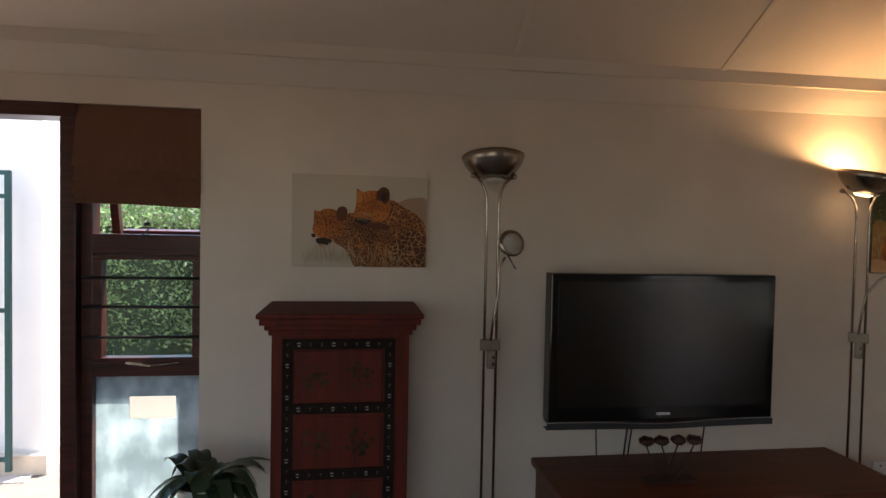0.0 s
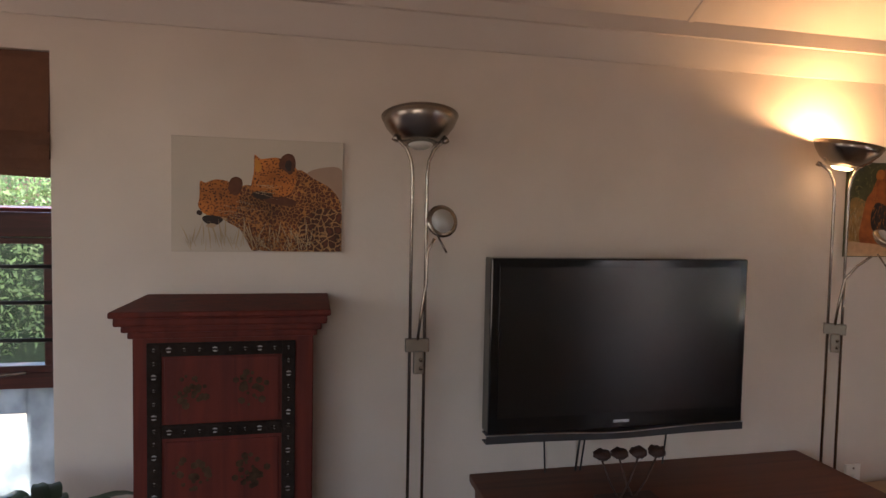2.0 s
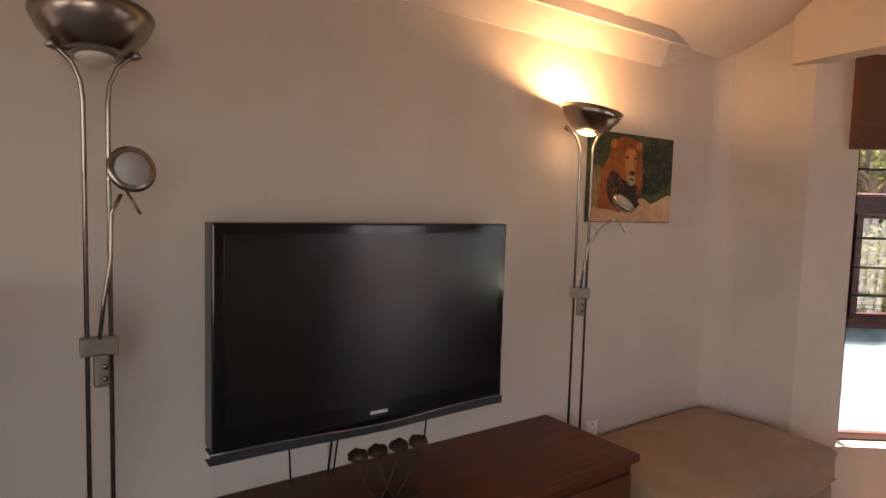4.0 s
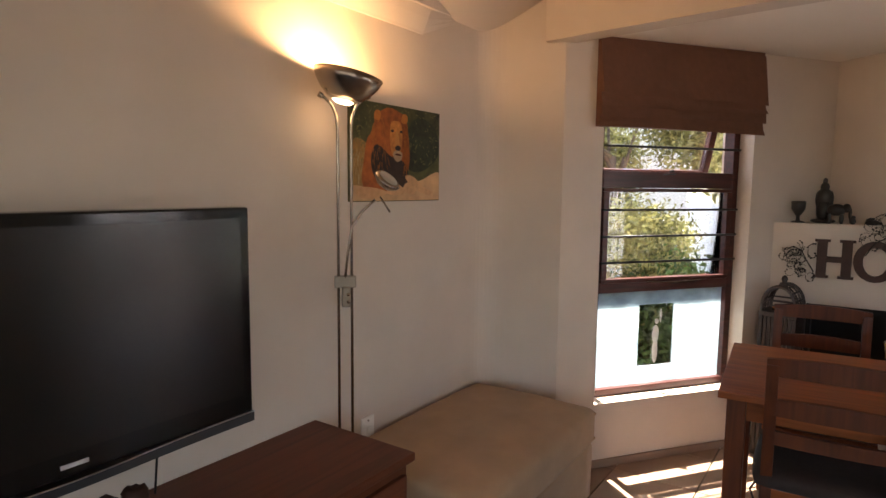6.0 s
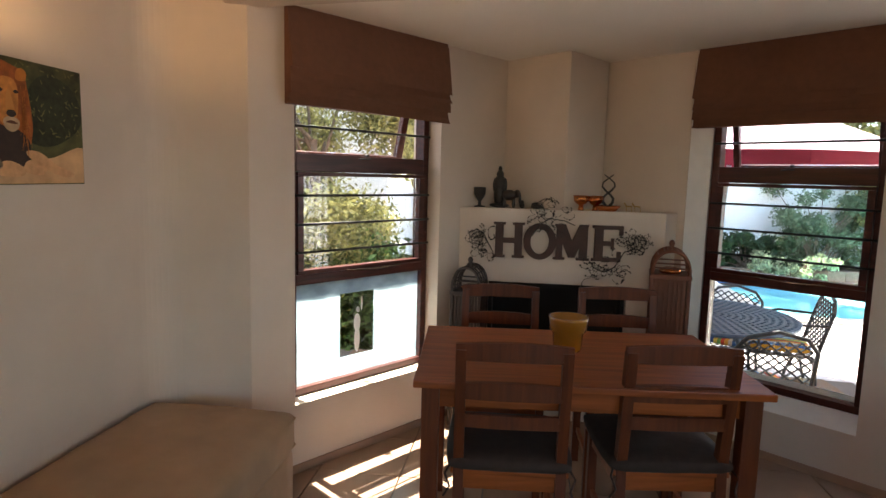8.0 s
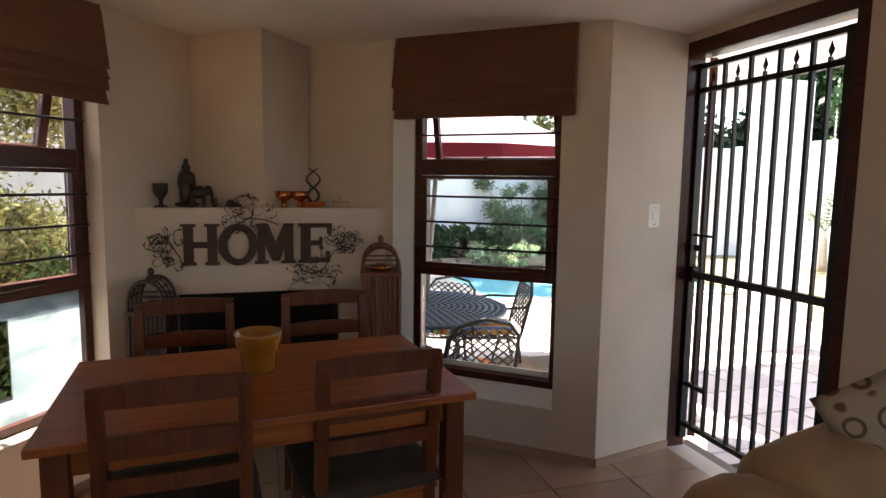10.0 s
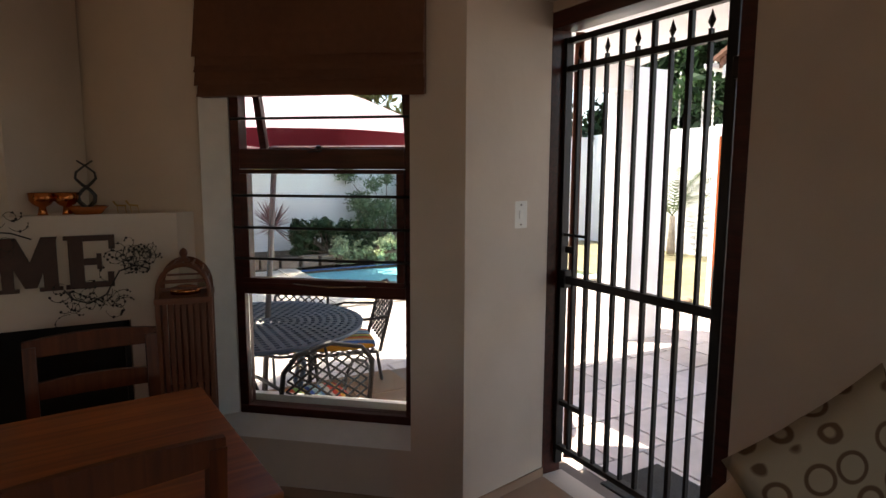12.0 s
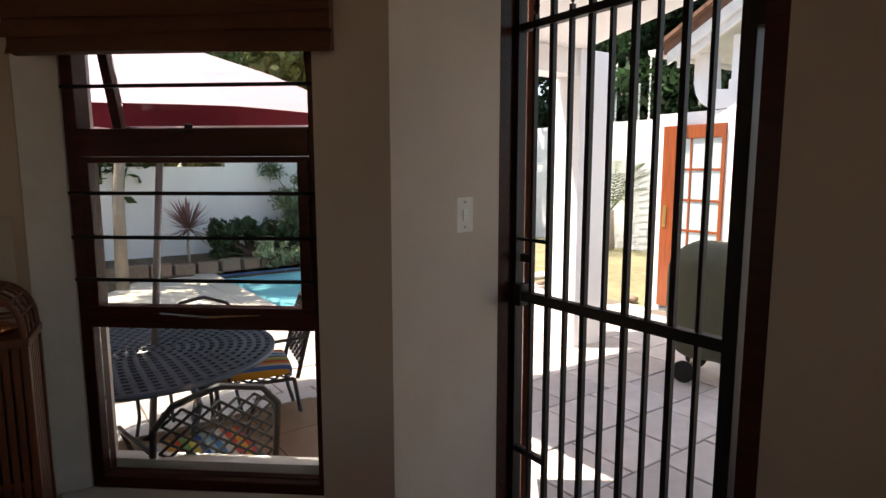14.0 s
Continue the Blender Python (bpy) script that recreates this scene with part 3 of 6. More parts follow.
for k, (bx, tx) in enumerate(((-0.03, -0.09), (0.02, -0.03), (-0.02, 0.035), (0.03, 0.1))):
    tube("stem", [(bx, 0, 0.01), ((bx + tx) / 2, 0, 0.06), (tx, 0, 0.135)], 0.003, RUST, ch, 6)
    bm = bmesh.new()
    add_lathe(bm, [(0, 0.0), (0.015, 0.002), (0.029, 0.014), (0.027, 0.02), (0.02, 0.03), (0, 0.024)], 12, (tx, 0, 0.135))
    for v in bm.verts:
        v.co.x += 0.003 * math.sin(v.co.z * 700 + v.co.y * 300)
        v.co.z += 0.003 * math.sin(v.co.x * 420)
    obj("cup", bm, RUST, ch, smooth=True)


def cabinet():
    c = holder("cabinet", pose(0, 0, 0), "tall red painted cabinet with dark carved borders and faded flowers", "cabinet")
    obj("body", box_bm((-0.205, 2.41, 0.05), (0.247, 2.73, 1.17), 0.004), CABRED, c)
    for nm, z0, z1, o in (("top", 1.22, 1.237, 0.045), ("moulding", 1.198, 1.22, 0.036), ("moulding", 1.18, 1.198, 0.022), ("moulding", 1.162, 1.18, 0.01)):
        part(nm, box_bm((-0.205 - o, 2.41 - o, z0), (0.247 + o, 2.733, z1), 0.006), CABRED, c)
    obj("plinth", box_bm((-0.215, 2.40, 0.0), (0.245, 2.732, 0.06), 0.004), CABRED, c)
    dark = mat("carved_dark_border", (0.016, 0.01, 0.007), 0.85, Specular_IOR_Level=0.15, noise_amt=0.5, scale=60, bump=0.8, bump_scale=120)
    dot = mat("inlay_dot", (0.25, 0.24, 0.22), 0.5)
    bm = bmesh.new()
    dots = bmesh.new()
    yf = 2.41
    strips = [((-0.17, 0.1), (-0.135, 1.15)), ((0.165, 0.1), (0.2, 1.15))] + [((-0.135, z), (0.165, z + 0.035)) for z in (1.115, 0.90, 0.68, 0.46, 0.24)]
    for (xa, za), (xb, zb) in strips:
        add_box(bm, (xa, yf - 0.007, za), (xb, yf + 0.002, zb), 0.002)
        horizontal = xb - xa > zb - za
        n = int(max(xb - xa, zb - za) / 0.034)
        for i in range(n):
            f = (i + 0.5) / n
            px = xa + (xb - xa) * (f if horizontal else 0.5)
            pz = za + (zb - za) * (0.5 if horizontal else f)
            g = bmesh.ops.create_circle(dots, cap_ends=True, radius=0.0045 if i % 3 else 0.0075, segments=7, matrix=Matrix.Translation((px, yf - 0.0085, pz)) @ Matrix.Rotation(radians(90), 4, "X"))
            s = 0.008
            add_box(bm, (px - s, yf - 0.011, pz - s * 0.3), (px + s, yf - 0.006, pz + s * 0.3))
    part("carved_border", bm, dark, c)
    tagged(part("inlay", dots, dot, c), kind="stuff")
    rng = random.Random(4)
    for z in (0.94, 0.72, 0.5, 0.28):
        d = obj("door_panel", box_bm((-0.128, yf - 0.004, z), (0.158, yf + 0.002, z + 0.17), 0.003), CABRED, c)
        for sx in (-0.062, 0.085):
            bm = bmesh.new()
            for k in range(26):
                a, r = rng.uniform(0, 6.28), rng.uniform(0, 1) ** 0.6
                cx, cz = sx + 0.045 * r * math.cos(a), z + 0.085 + 0.045 * r * math.sin(a)
                bmesh.ops.create_circle(bm, cap_ends=True, radius=rng.uniform(0.004, 0.011), segments=6, matrix=Matrix.Translation((cx, yf - 0.0052 - 0.0001 * k, cz)) @ Matrix.Rotation(radians(90), 4, "X"))
            part("faded_flower", bm, mat("faded_paint", (0.05, 0.028, 0.014), 0.85, Specular_IOR_Level=0.15, noise_amt=0.8, scale=50), d)


cabinet()


def picture(name, x0, x1, z0, z1, y, label, base):
    p = holder(name, pose(x0, y, z0), label, "picture")
    w, h = x1 - x0, z1 - z0
    obj("canvas", box_bm((0, -0.018, 0), (w, 0.0, h), 0.002), base, p)
    return p, w, h


def blob(p, name, pts, material, lift):
    """A flat painted shape on the canvas, from a few outline points."""
    bm = bmesh.new()
    n = len(pts)
    out = []
    for i in range(n):
        a, b, c, d = (Vector(pts[(i + k - 1) % n]) for k in range(4))
        for t in (0, 0.25, 0.5, 0.75):
            out.append(0.5 * ((2 * b) + (c - a) * t + (2 * a - 5 * b + 4 * c - d) * t * t + (3 * b - a - 3 * c + d) * t ** 3))
    w, h = CANVAS
    bm.faces.new([bm.verts.new((min(w - 0.003, max(0.003, v.x)), -0.018 - lift, min(h - 0.003, max(0.003, v.y)))) for v in out])
    bmesh.ops.triangulate(bm, faces=bm.faces)
    for f in bm.faces:
        f.normal_update()
        if f.normal.y > 0:
            f.normal_flip()
    return obj(name, bm, material, p)


def spotted(name, ground, spot, scale, lo, hi, net=False):
    """Printed fur: dark spots on a tawny ground, or large dark patches in a pale net."""
    m = mat(name, ground, 0.8)
    nt = m.node_tree
    b = nt.nodes["Principled BSDF"]
    v = nt.nodes.new("ShaderNodeTexVoronoi")
    v.inputs["Scale"].default_value = scale
    if net:
        v.feature = "DISTANCE_TO_EDGE"
    tc = nt.nodes.new("ShaderNodeTexCoord")
    warp, ad = nt.nodes.new("ShaderNodeTexNoise"), nt.nodes.new("ShaderNodeVectorMath")
    warp.inputs["Scale"].default_value = 45
    ad.operation = "MULTIPLY_ADD"
    ad.inputs[1].default_value = (0.02, 0.02, 0.02)
    nt.links.new(tc.outputs["Object"], warp.inputs["Vector"])
    nt.links.new(warp.outputs["Color"], ad.inputs[0])
    nt.links.new(tc.outputs["Object"], ad.inputs[2])
    nt.links.new(ad.outputs[0], v.inputs["Vector"])
    cr = nt.nodes.new("ShaderNodeValToRGB")
    e = cr.color_ramp.elements
    e[0].position, e[1].position = lo, hi
    e[0].color, e[1].color = ((*ground, 1), (*spot, 1)) if net else ((*spot, 1), (*ground, 1))
    if net:
        x = e.new(min(0.95, hi + 0.25))
        x.color = (spot[0] * 2.6, spot[1] * 2.2, spot[2] * 1.6, 1)
    tone = nt.nodes.new("ShaderNodeTexNoise")
    tone.inputs["Scale"].default_value = 9
    hs, mr = nt.nodes.new("ShaderNodeHueSaturation"), nt.nodes.new("ShaderNodeMapRange")
    mr.inputs["From Min"].default_value, mr.inputs["From Max"].default_value = 0.3, 0.7
    mr.inputs["To Min"].default_value, mr.inputs["To Max"].default_value = 0.55, 1.35
    nt.links.new(tc.outputs["Object"], tone.inputs["Vector"])
    nt.links.new(tone.outputs[0], mr.inputs["Value"])
    nt.links.new(mr.outputs[0], hs.inputs["Value"])
    nt.links.new(v.outputs["Distance"], cr.inputs[0])
    nt.links.new(cr.outputs[0], hs.inputs["Color"])
    nt.links.new(hs.outputs[0], b.inputs["Base Color"])
    return m


def strokes(p, name, material, count, region, length, slope, width, lift, seed):
    """Thin brush strokes scattered over a rectangle of the canvas."""
    g = random.Random(seed)
    bm = bmesh.new()
    for _ in range(count):
        x, z = g.uniform(region[0], region[2]), g.uniform(region[1], region[3])
        a, ln = g.uniform(*slope), g.uniform(*length)
        dx, dz = math.cos(a) * ln, math.sin(a) * ln
        x1, z1 = min(CANVAS[0] - 0.004, max(0.004, x + dx)), min(CANVAS[1] - 0.004, max(0.004, z + dz))
        nx, nz = -math.sin(a) * width, math.cos(a) * width
        q = [bm.verts.new((u, -0.018 - lift, w)) for u, w in ((x - nx, z - nz), (x + nx, z + nz), ((x + x1) / 2 + nx + 0.06 * dz, (z + z1) / 2 + nz), (x1, z1))]
        bm.faces.new(q)
    for f in bm.faces:
        f.normal_update()
        if f.normal.y > 0:
            f.normal_flip()
    return tagged(obj(name, bm, material, p), kind="stuff")


CREAM = mat("cream_print", (0.5, 0.42, 0.33), 0.8, noise_amt=0.15, scale=2)
FURSMALL = spotted("tawny_small_spots", (0.42, 0.13, 0.022), (0.05, 0.014, 0.006), 150, 0.28, 0.42)
FURMID = spotted("tawny_mid_patches", (0.4, 0.16, 0.04), (0.06, 0.017, 0.007), 85, 0.02, 0.14, True)
FURBIG = spotted("tawny_large_patches", (0.4, 0.2, 0.075), (0.05, 0.016, 0.008), 44, 0.02, 0.11, True)
SHADEP = mat("print_shade", (0.035, 0.018, 0.013), 0.8, noise_amt=0.4, scale=40)
BROWNP = mat("print_brown_shade", (0.1, 0.032, 0.013), 0.8, noise_amt=0.4, scale=40)
PALEP = mat("print_pale_fur", (0.45, 0.3, 0.18), 0.8, noise_amt=0.3, scale=60)
STRAWP = mat("dry_grass_print", (0.42, 0.3, 0.17), 0.8)
p, w, h = picture("picture", -0.178, 0.336, 1.368, 1.72, 2.735, "unframed canvas print, tawny spotted shapes on cream, over red cabinet", CREAM)
CANVAS = (w, h)
blob(p, "dusky_patch", [(0.4, 0.25), (0.45, 0.27), (0.511, 0.262), (0.511, 0.15), (0.47, 0.2), (0.43, 0.23)], mat("print_dusk", (0.34, 0.22, 0.15), 0.8), 0.0006)
blob(p, "body_shape", [(0.2, 0.2), (0.22, 0.05), (0.27, 0.004), (0.509, 0.004), (0.51, 0.14), (0.48, 0.2), (0.42, 0.235), (0.37, 0.26), (0.3, 0.2)], FURMID, 0.0012)
blob(p, "flank_shape", [(0.38, 0.004), (0.37, 0.08), (0.42, 0.13), (0.47, 0.14), (0.511, 0.12), (0.511, 0.004)], FURBIG, 0.0016)
blob(p, "shade_band", [(0.22, 0.17), (0.25, 0.19), (0.33, 0.175), (0.37, 0.16), (0.35, 0.145), (0.28, 0.155)], BROWNP, 0.002)
blob(p, "front_neck", [(0.14, 0.12), (0.2, 0.2), (0.24, 0.2), (0.28, 0.15), (0.28, 0.03), (0.24, 0.004), (0.22, 0.035), (0.2, 0.07), (0.16, 0.095)], FURMID, 0.0024)
blob(p, "front_shape", [(0.078, 0.14), (0.083, 0.17), (0.083, 0.215), (0.1, 0.212), (0.13, 0.223), (0.17, 0.215), (0.2, 0.18), (0.185, 0.12), (0.14, 0.11), (0.1, 0.115)], FURSMALL, 0.003)
blob(p, "front_ear", [(0.165, 0.195), (0.172, 0.225), (0.19, 0.233), (0.206, 0.222), (0.205, 0.195), (0.19, 0.175), (0.175, 0.18)], BROWNP, 0.0036)
blob(p, "dark_jaw", [(0.09, 0.1), (0.1, 0.112), (0.135, 0.11), (0.15, 0.1), (0.135, 0.085), (0.11, 0.083)], SHADEP, 0.0036)
blob(p, "pale_chin", [(0.1, 0.08), (0.115, 0.088), (0.13, 0.084), (0.12, 0.074)], PALEP, 0.0042)
blob(p, "dark_nose", [(0.073, 0.118), (0.078, 0.128), (0.09, 0.122), (0.086, 0.112)], SHADEP, 0.0036)
blob(p, "rear_shape", [(0.232, 0.185), (0.235, 0.22), (0.242, 0.26), (0.242, 0.302), (0.262, 0.29), (0.3, 0.296), (0.33, 0.29), (0.37, 0.262), (0.36, 0.2), (0.33, 0.175), (0.27, 0.178)], FURSMALL, 0.0028)
blob(p, "rear_ear", [(0.315, 0.27), (0.325, 0.3), (0.345, 0.31), (0.362, 0.3), (0.366, 0.272), (0.352, 0.245), (0.335, 0.255)], BROWNP, 0.0036)
blob(p, "ear_hollow", [(0.334, 0.27), (0.34, 0.288), (0.353, 0.285), (0.352, 0.26), (0.343, 0.255)], SHADEP, 0.0042)
blob(p, "dark_mouth", [(0.236, 0.18), (0.25, 0.19), (0.29, 0.185), (0.295, 0.172), (0.26, 0.165)], SHADEP, 0.0036)
blob(p, "brow_light", [(0.243, 0.285), (0.25, 0.29), (0.262, 0.27), (0.258, 0.25), (0.245, 0.255)], mat("print_amber", (0.5, 0.2, 0.03), 0.8), 0.004)
strokes(p, "grass_stroke", STRAWP, 34, (0.05, 0.004, 0.26, 0.03), (0.03, 0.09), (1.2, 2.2), 0.0008, 0.0046, 2)
strokes(p, "grass_stroke", STRAWP, 60, (0.24, 0.004, 0.42, 0.04), (0.02, 0.07), (0.3, 2.8), 0.0009, 0.0046, 3)
strokes(p, "whisker", PALEP, 12, (0.13, 0.1, 0.2, 0.17), (0.06, 0.12), (-0.5, -0.1), 0.0005, 0.005, 4)
strokes(p, "whisker", PALEP, 10, (0.24, 0.18, 0.28, 0.21), (0.03, 0.07), (-0.4, 0.2), 0.0005, 0.005, 5)

GREENP = mat("green_print", (0.055, 0.055, 0.018), 0.8, noise_amt=0.9, scale=26)
p, w, h = picture("picture", 2.28, 2.832, 1.366, 1.737, 2.735, "unframed canvas print, tawny shape on dark green, beside the lamp", GREENP)
CANVAS = (w, h)
SANDP = mat("sand_print", (0.5, 0.3, 0.15), 0.8, noise_amt=0.35, scale=20)
blob(p, "straw_patch", [(0.004, 0.05), (0.004, 0.21), (0.05, 0.23), (0.1, 0.19), (0.12, 0.08)], mat("straw_print", (0.3, 0.17, 0.05), 0.8, noise_amt=0.5, scale=40), 0.0006)
blob(p, "dark_foliage", [(0.3, 0.16), (0.34, 0.3), (0.42, 0.34), (0.52, 0.3), (0.546, 0.2), (0.45, 0.13), (0.36, 0.12)], mat("print_dark_foliage", (0.022, 0.026, 0.01), 0.8, noise_amt=0.8, scale=50), 0.0006)
blob(p, "sand_strip", [(0.004, 0.004), (0.004, 0.06), (0.15, 0.05), (0.33, 0.07), (0.42, 0.085), (0.548, 0.12), (0.548, 0.004)], SANDP, 0.001)
MANE = mat("mane_print", (0.33, 0.085, 0.012), 0.8, noise_amt=0.6, scale=35)
MANEL = mat("mane_light_print", (0.42, 0.135, 0.02), 0.8, noise_amt=0.4, scale=45)
blob(p, "body_shape", [(0.06, 0.06), (0.07, 0.17), (0.1, 0.25), (0.2, 0.25), (0.27, 0.16), (0.28, 0.06), (0.16, 0.035)], MANE, 0.0014)
blob(p, "mane_shape", [(0.1, 0.13), (0.09, 0.22), (0.12, 0.285), (0.135, 0.335), (0.16, 0.342), (0.2, 0.358), (0.24, 0.357), (0.285, 0.345), (0.315, 0.335), (0.325, 0.3), (0.335, 0.24), (0.34, 0.16), (0.31, 0.1), (0.22, 0.08), (0.14, 0.1)], MANE, 0.0018)
blob(p, "dark_chest", [(0.105, 0.16), (0.12, 0.1), (0.18, 0.055), (0.26, 0.045), (0.32, 0.07), (0.325, 0.13), (0.28, 0.165), (0.22, 0.175), (0.16, 0.21), (0.125, 0.21)], SHADEP, 0.0024)
blob(p, "face_shape", [(0.218, 0.21), (0.215, 0.26), (0.22, 0.3), (0.24, 0.312), (0.275, 0.308), (0.29, 0.28), (0.288, 0.22), (0.27, 0.17), (0.245, 0.165), (0.228, 0.18)], mat("face_print", (0.46, 0.17, 0.035), 0.8, noise_amt=0.5, scale=60), 0.003)
blob(p, "nose_shape", [(0.245, 0.215), (0.25, 0.27), (0.262, 0.27), (0.275, 0.215), (0.262, 0.205)], mat("print_amber_light", (0.52, 0.22, 0.05), 0.8), 0.0036)
blob(p, "dark_nose", [(0.245, 0.205), (0.252, 0.217), (0.272, 0.217), (0.28, 0.206), (0.263, 0.197)], SHADEP, 0.0042)
blob(p, "pale_chin", [(0.24, 0.165), (0.235, 0.19), (0.262, 0.2), (0.29, 0.188), (0.285, 0.165), (0.262, 0.155)], PALEP, 0.0036)
blob(p, "dark_mouth", [(0.242, 0.182), (0.262, 0.188), (0.285, 0.18), (0.263, 0.178)], BROWNP, 0.0046)
for ex in (0.228, 0.283):
    blob(p, "dark_eye", [(ex - 0.011, 0.272), (ex, 0.278), (ex + 0.01, 0.272), (ex, 0.267)], SHADEP, 0.0042)
for ex in (0.142, 0.305):
    blob(p, "ear_shape", [(ex - 0.02, 0.31), (ex - 0.014, 0.338), (ex + 0.006, 0.344), (ex + 0.02, 0.33), (ex + 0.012, 0.308)], MANEL, 0.003)
for pts in ([(0.2, 0.03), (0.21, 0.06), (0.25, 0.07), (0.3, 0.05), (0.29, 0.025)], [(0.3, 0.04), (0.31, 0.07), (0.35, 0.072), (0.385, 0.045), (0.36, 0.028)], [(0.31, 0.1), (0.36, 0.1), (0.43, 0.06), (0.5, 0.035), (0.47, 0.022), (0.4, 0.04), (0.33, 0.075)], [(0.02, 0.035), (0.06, 0.055), (0.14, 0.05), (0.2, 0.035), (0.14, 0.015), (0.05, 0.015)]):
    blob(p, "paw_shape", pts, mat("print_paw", (0.52, 0.29, 0.14), 0.8, noise_amt=0.3, scale=50), 0.0032)
strokes(p, "mane_stroke", MANEL, 70, (0.11, 0.12, 0.2, 0.33), (0.02, 0.05), (-1.9, -1.2), 0.0015, 0.0048, 6)
strokes(p, "mane_stroke", MANEL, 45, (0.3, 0.12, 0.33, 0.3), (0.02, 0.05), (-1.9, -1.3), 0.0013, 0.0048, 7)
strokes(p, "grass_stroke", STRAWP, 60, (0.004, 0.05, 0.09, 0.17), (0.02, 0.05), (1.1, 2.0), 0.0009, 0.0012, 8)
strokes(p, "leaf_stroke", mat("print_olive", (0.13, 0.12, 0.04), 0.8), 160, (0.0, 0.14, 0.54, 0.36), (0.008, 0.025), (-1, 2.5), 0.0025, 0.0008, 9)


DULL = mat("dull_steel", (0.22, 0.18, 0.14), 0.5, 1.0, noise_amt=0.15, scale=30)


def torchiere(m, lit, turn):
    """An uplighter on two rods, with a reading arm and a dimmer box."""
    t = holder("floor_lamp", m, "brushed steel lamp, uplighter bowl lit, reading arm, behind console" if lit else "brushed steel lamp, bowl unlit, reading arm, beside television", "lamp", "floor lamps")
    lathe("base", [(0, 0), (0.125, 0), (0.125, 0.012), (0.115, 0.02), (0.03, 0.024), (0, 0.024)], STEEL, t, 32)
    for s in (-1, 1):
        pts = [(s * 0.022, 0, 0.02), (s * 0.022, 0, 1.61), (s * 0.026, 0, 1.65), (s * 0.04, 0, 1.685), (s * 0.06, 0, 1.705), (s * 0.072, 0, 1.712)]
        tube("rod", pts, 0.005, STEEL, t, 10)
        k = lathe("rod_knob", [(0, -0.008), (0.009, -0.008), (0.009, 0.008), (0, 0.008)], STEEL, t, 12)
        k.matrix_local = pose(s * 0.075, -0.003, 1.714, 0, 60 * s, 0)
    bowl = lathe("bowl", [(0.035, 1.702), (0.057, 1.712), (0.081, 1.734), (0.1, 1.759), (0.112, 1.784), (0.1145, 1.784), (0.102, 1.756), (0.082, 1.73), (0.057, 1.708), (0.036, 1.698), (0.035, 1.702)], STEEL, t, 48)
    glow = bpy.data.materials.new("lamp_lens")
    glow.use_nodes = True
    b = glow.node_tree.nodes["Principled BSDF"]
    b.inputs["Base Color"].default_value = (0.6, 0.57, 0.5, 1)
    b.inputs["Roughness"].default_value = 0.5
    if lit:
        b.inputs["Emission Color"].default_value = (1, 0.72, 0.38, 1)
        b.inputs["Emission Strength"].default_value = 1.2
    ln = lathe("lens", [(0, 1.688), (0.025, 1.69), (0.036, 1.698), (0.036, 1.702), (0, 1.702)], glow, t, 24)
    bulb = lathe("bulb", [(0, 0), (0.006, 0), (0.006, 0.06), (0, 0.06)], glow, t, 12)
    tip = Matrix.Translation((0, 0, 1.712)) @ (pose(0, 0, 0, 0, 12, 0) if lit else pose(0, 0, 0, -12, 0, 0)) @ Matrix.Translation((0, 0, -1.712))
    bulb.matrix_local = tip @ pose(-0.03, 0, 1.735, 0, 90, 0)
    bowl.matrix_local = tip
    ln.matrix_local = tip
    bm = box_bm((-0.036, -0.012, 1.085), (0.036, 0.012, 1.125), 0.004)
    part("clamp", bm, DULL, t)
    bm = box_bm((-0.012, -0.02, 1.02), (0.018, 0.006, 1.09), 0.006)
    d = part("dimmer_box", bm, DULL, t)
    for z in (1.065, 1.04):
        k = lathe("dimmer_knob", [(0, 0), (0.0055, 0), (0.0055, 0.007), (0, 0.007)], STEEL, d, 10)
        k.matrix_local = pose(0.008, -0.02, z, 90)
    hx, hz = (0.122, 1.425) if lit else (0.052, 1.47)
    tube("reading_arm", [(0.0, -0.008, 1.12), (0.008, -0.012, 1.2), (0.022, -0.016, 1.29), (hx * 0.45, -0.02, hz - 0.085), (hx * 0.8, -0.028, hz - 0.045)], 0.0045, STEEL, t, 8)
    head = lathe("reading_head", [(0, 0.0), (0.012, 0.0), (0.03, 0.006), (0.045, 0.02), (0.048, 0.03), (0.04, 0.034), (0.0, 0.03)], STEEL, t, 28)
    head.matrix_local = pose(hx, -0.03, hz, *( (78, 0, 10) if not lit else (25, 35, 0)))
    lens = lathe("reading_lens", [(0, 0.036), (0.034, 0.036), (0.034, 0.033), (0, 0.031)], mat("frosted_lens", (0.4, 0.38, 0.34), 0.4), head, 24)
    tube("switch_rod", [(hx * 0.92, -0.04, hz - 0.035), (hx + 0.02, -0.06, hz - 0.085)], 0.003, STEEL, t, 6)
    if lit:
        lamp = new("bulb_light", bpy.data.lights.new("bulb_light", "POINT"))
        lamp.data.energy, lamp.data.color, lamp.data.shadow_soft_size = 2.5, (1.0, 0.6, 0.28), 0.02
        lamp.location = m.translation + Vector((0, 0, 1.765))
        low = new("lens_light", bpy.data.lights.new("lens_light", "POINT"))
        low.data.energy, low.data.color, low.data.shadow_soft_size = 0.05, (1.0, 0.6, 0.28), 0.03
        low.location = m.translation + Vector((0, 0, 1.655))
    return t


torchiere(pose(0.55, 2.515, 0), False, 0)
torchiere(pose(2.13, 2.605, 0, 0, 0, -42), True, 0)

# ottoman, its loose top cushion with piping
ot = holder("ottoman", pose(0, 0, 0), "long beige suede ottoman with seamed cushion, against the wall", "ottoman")


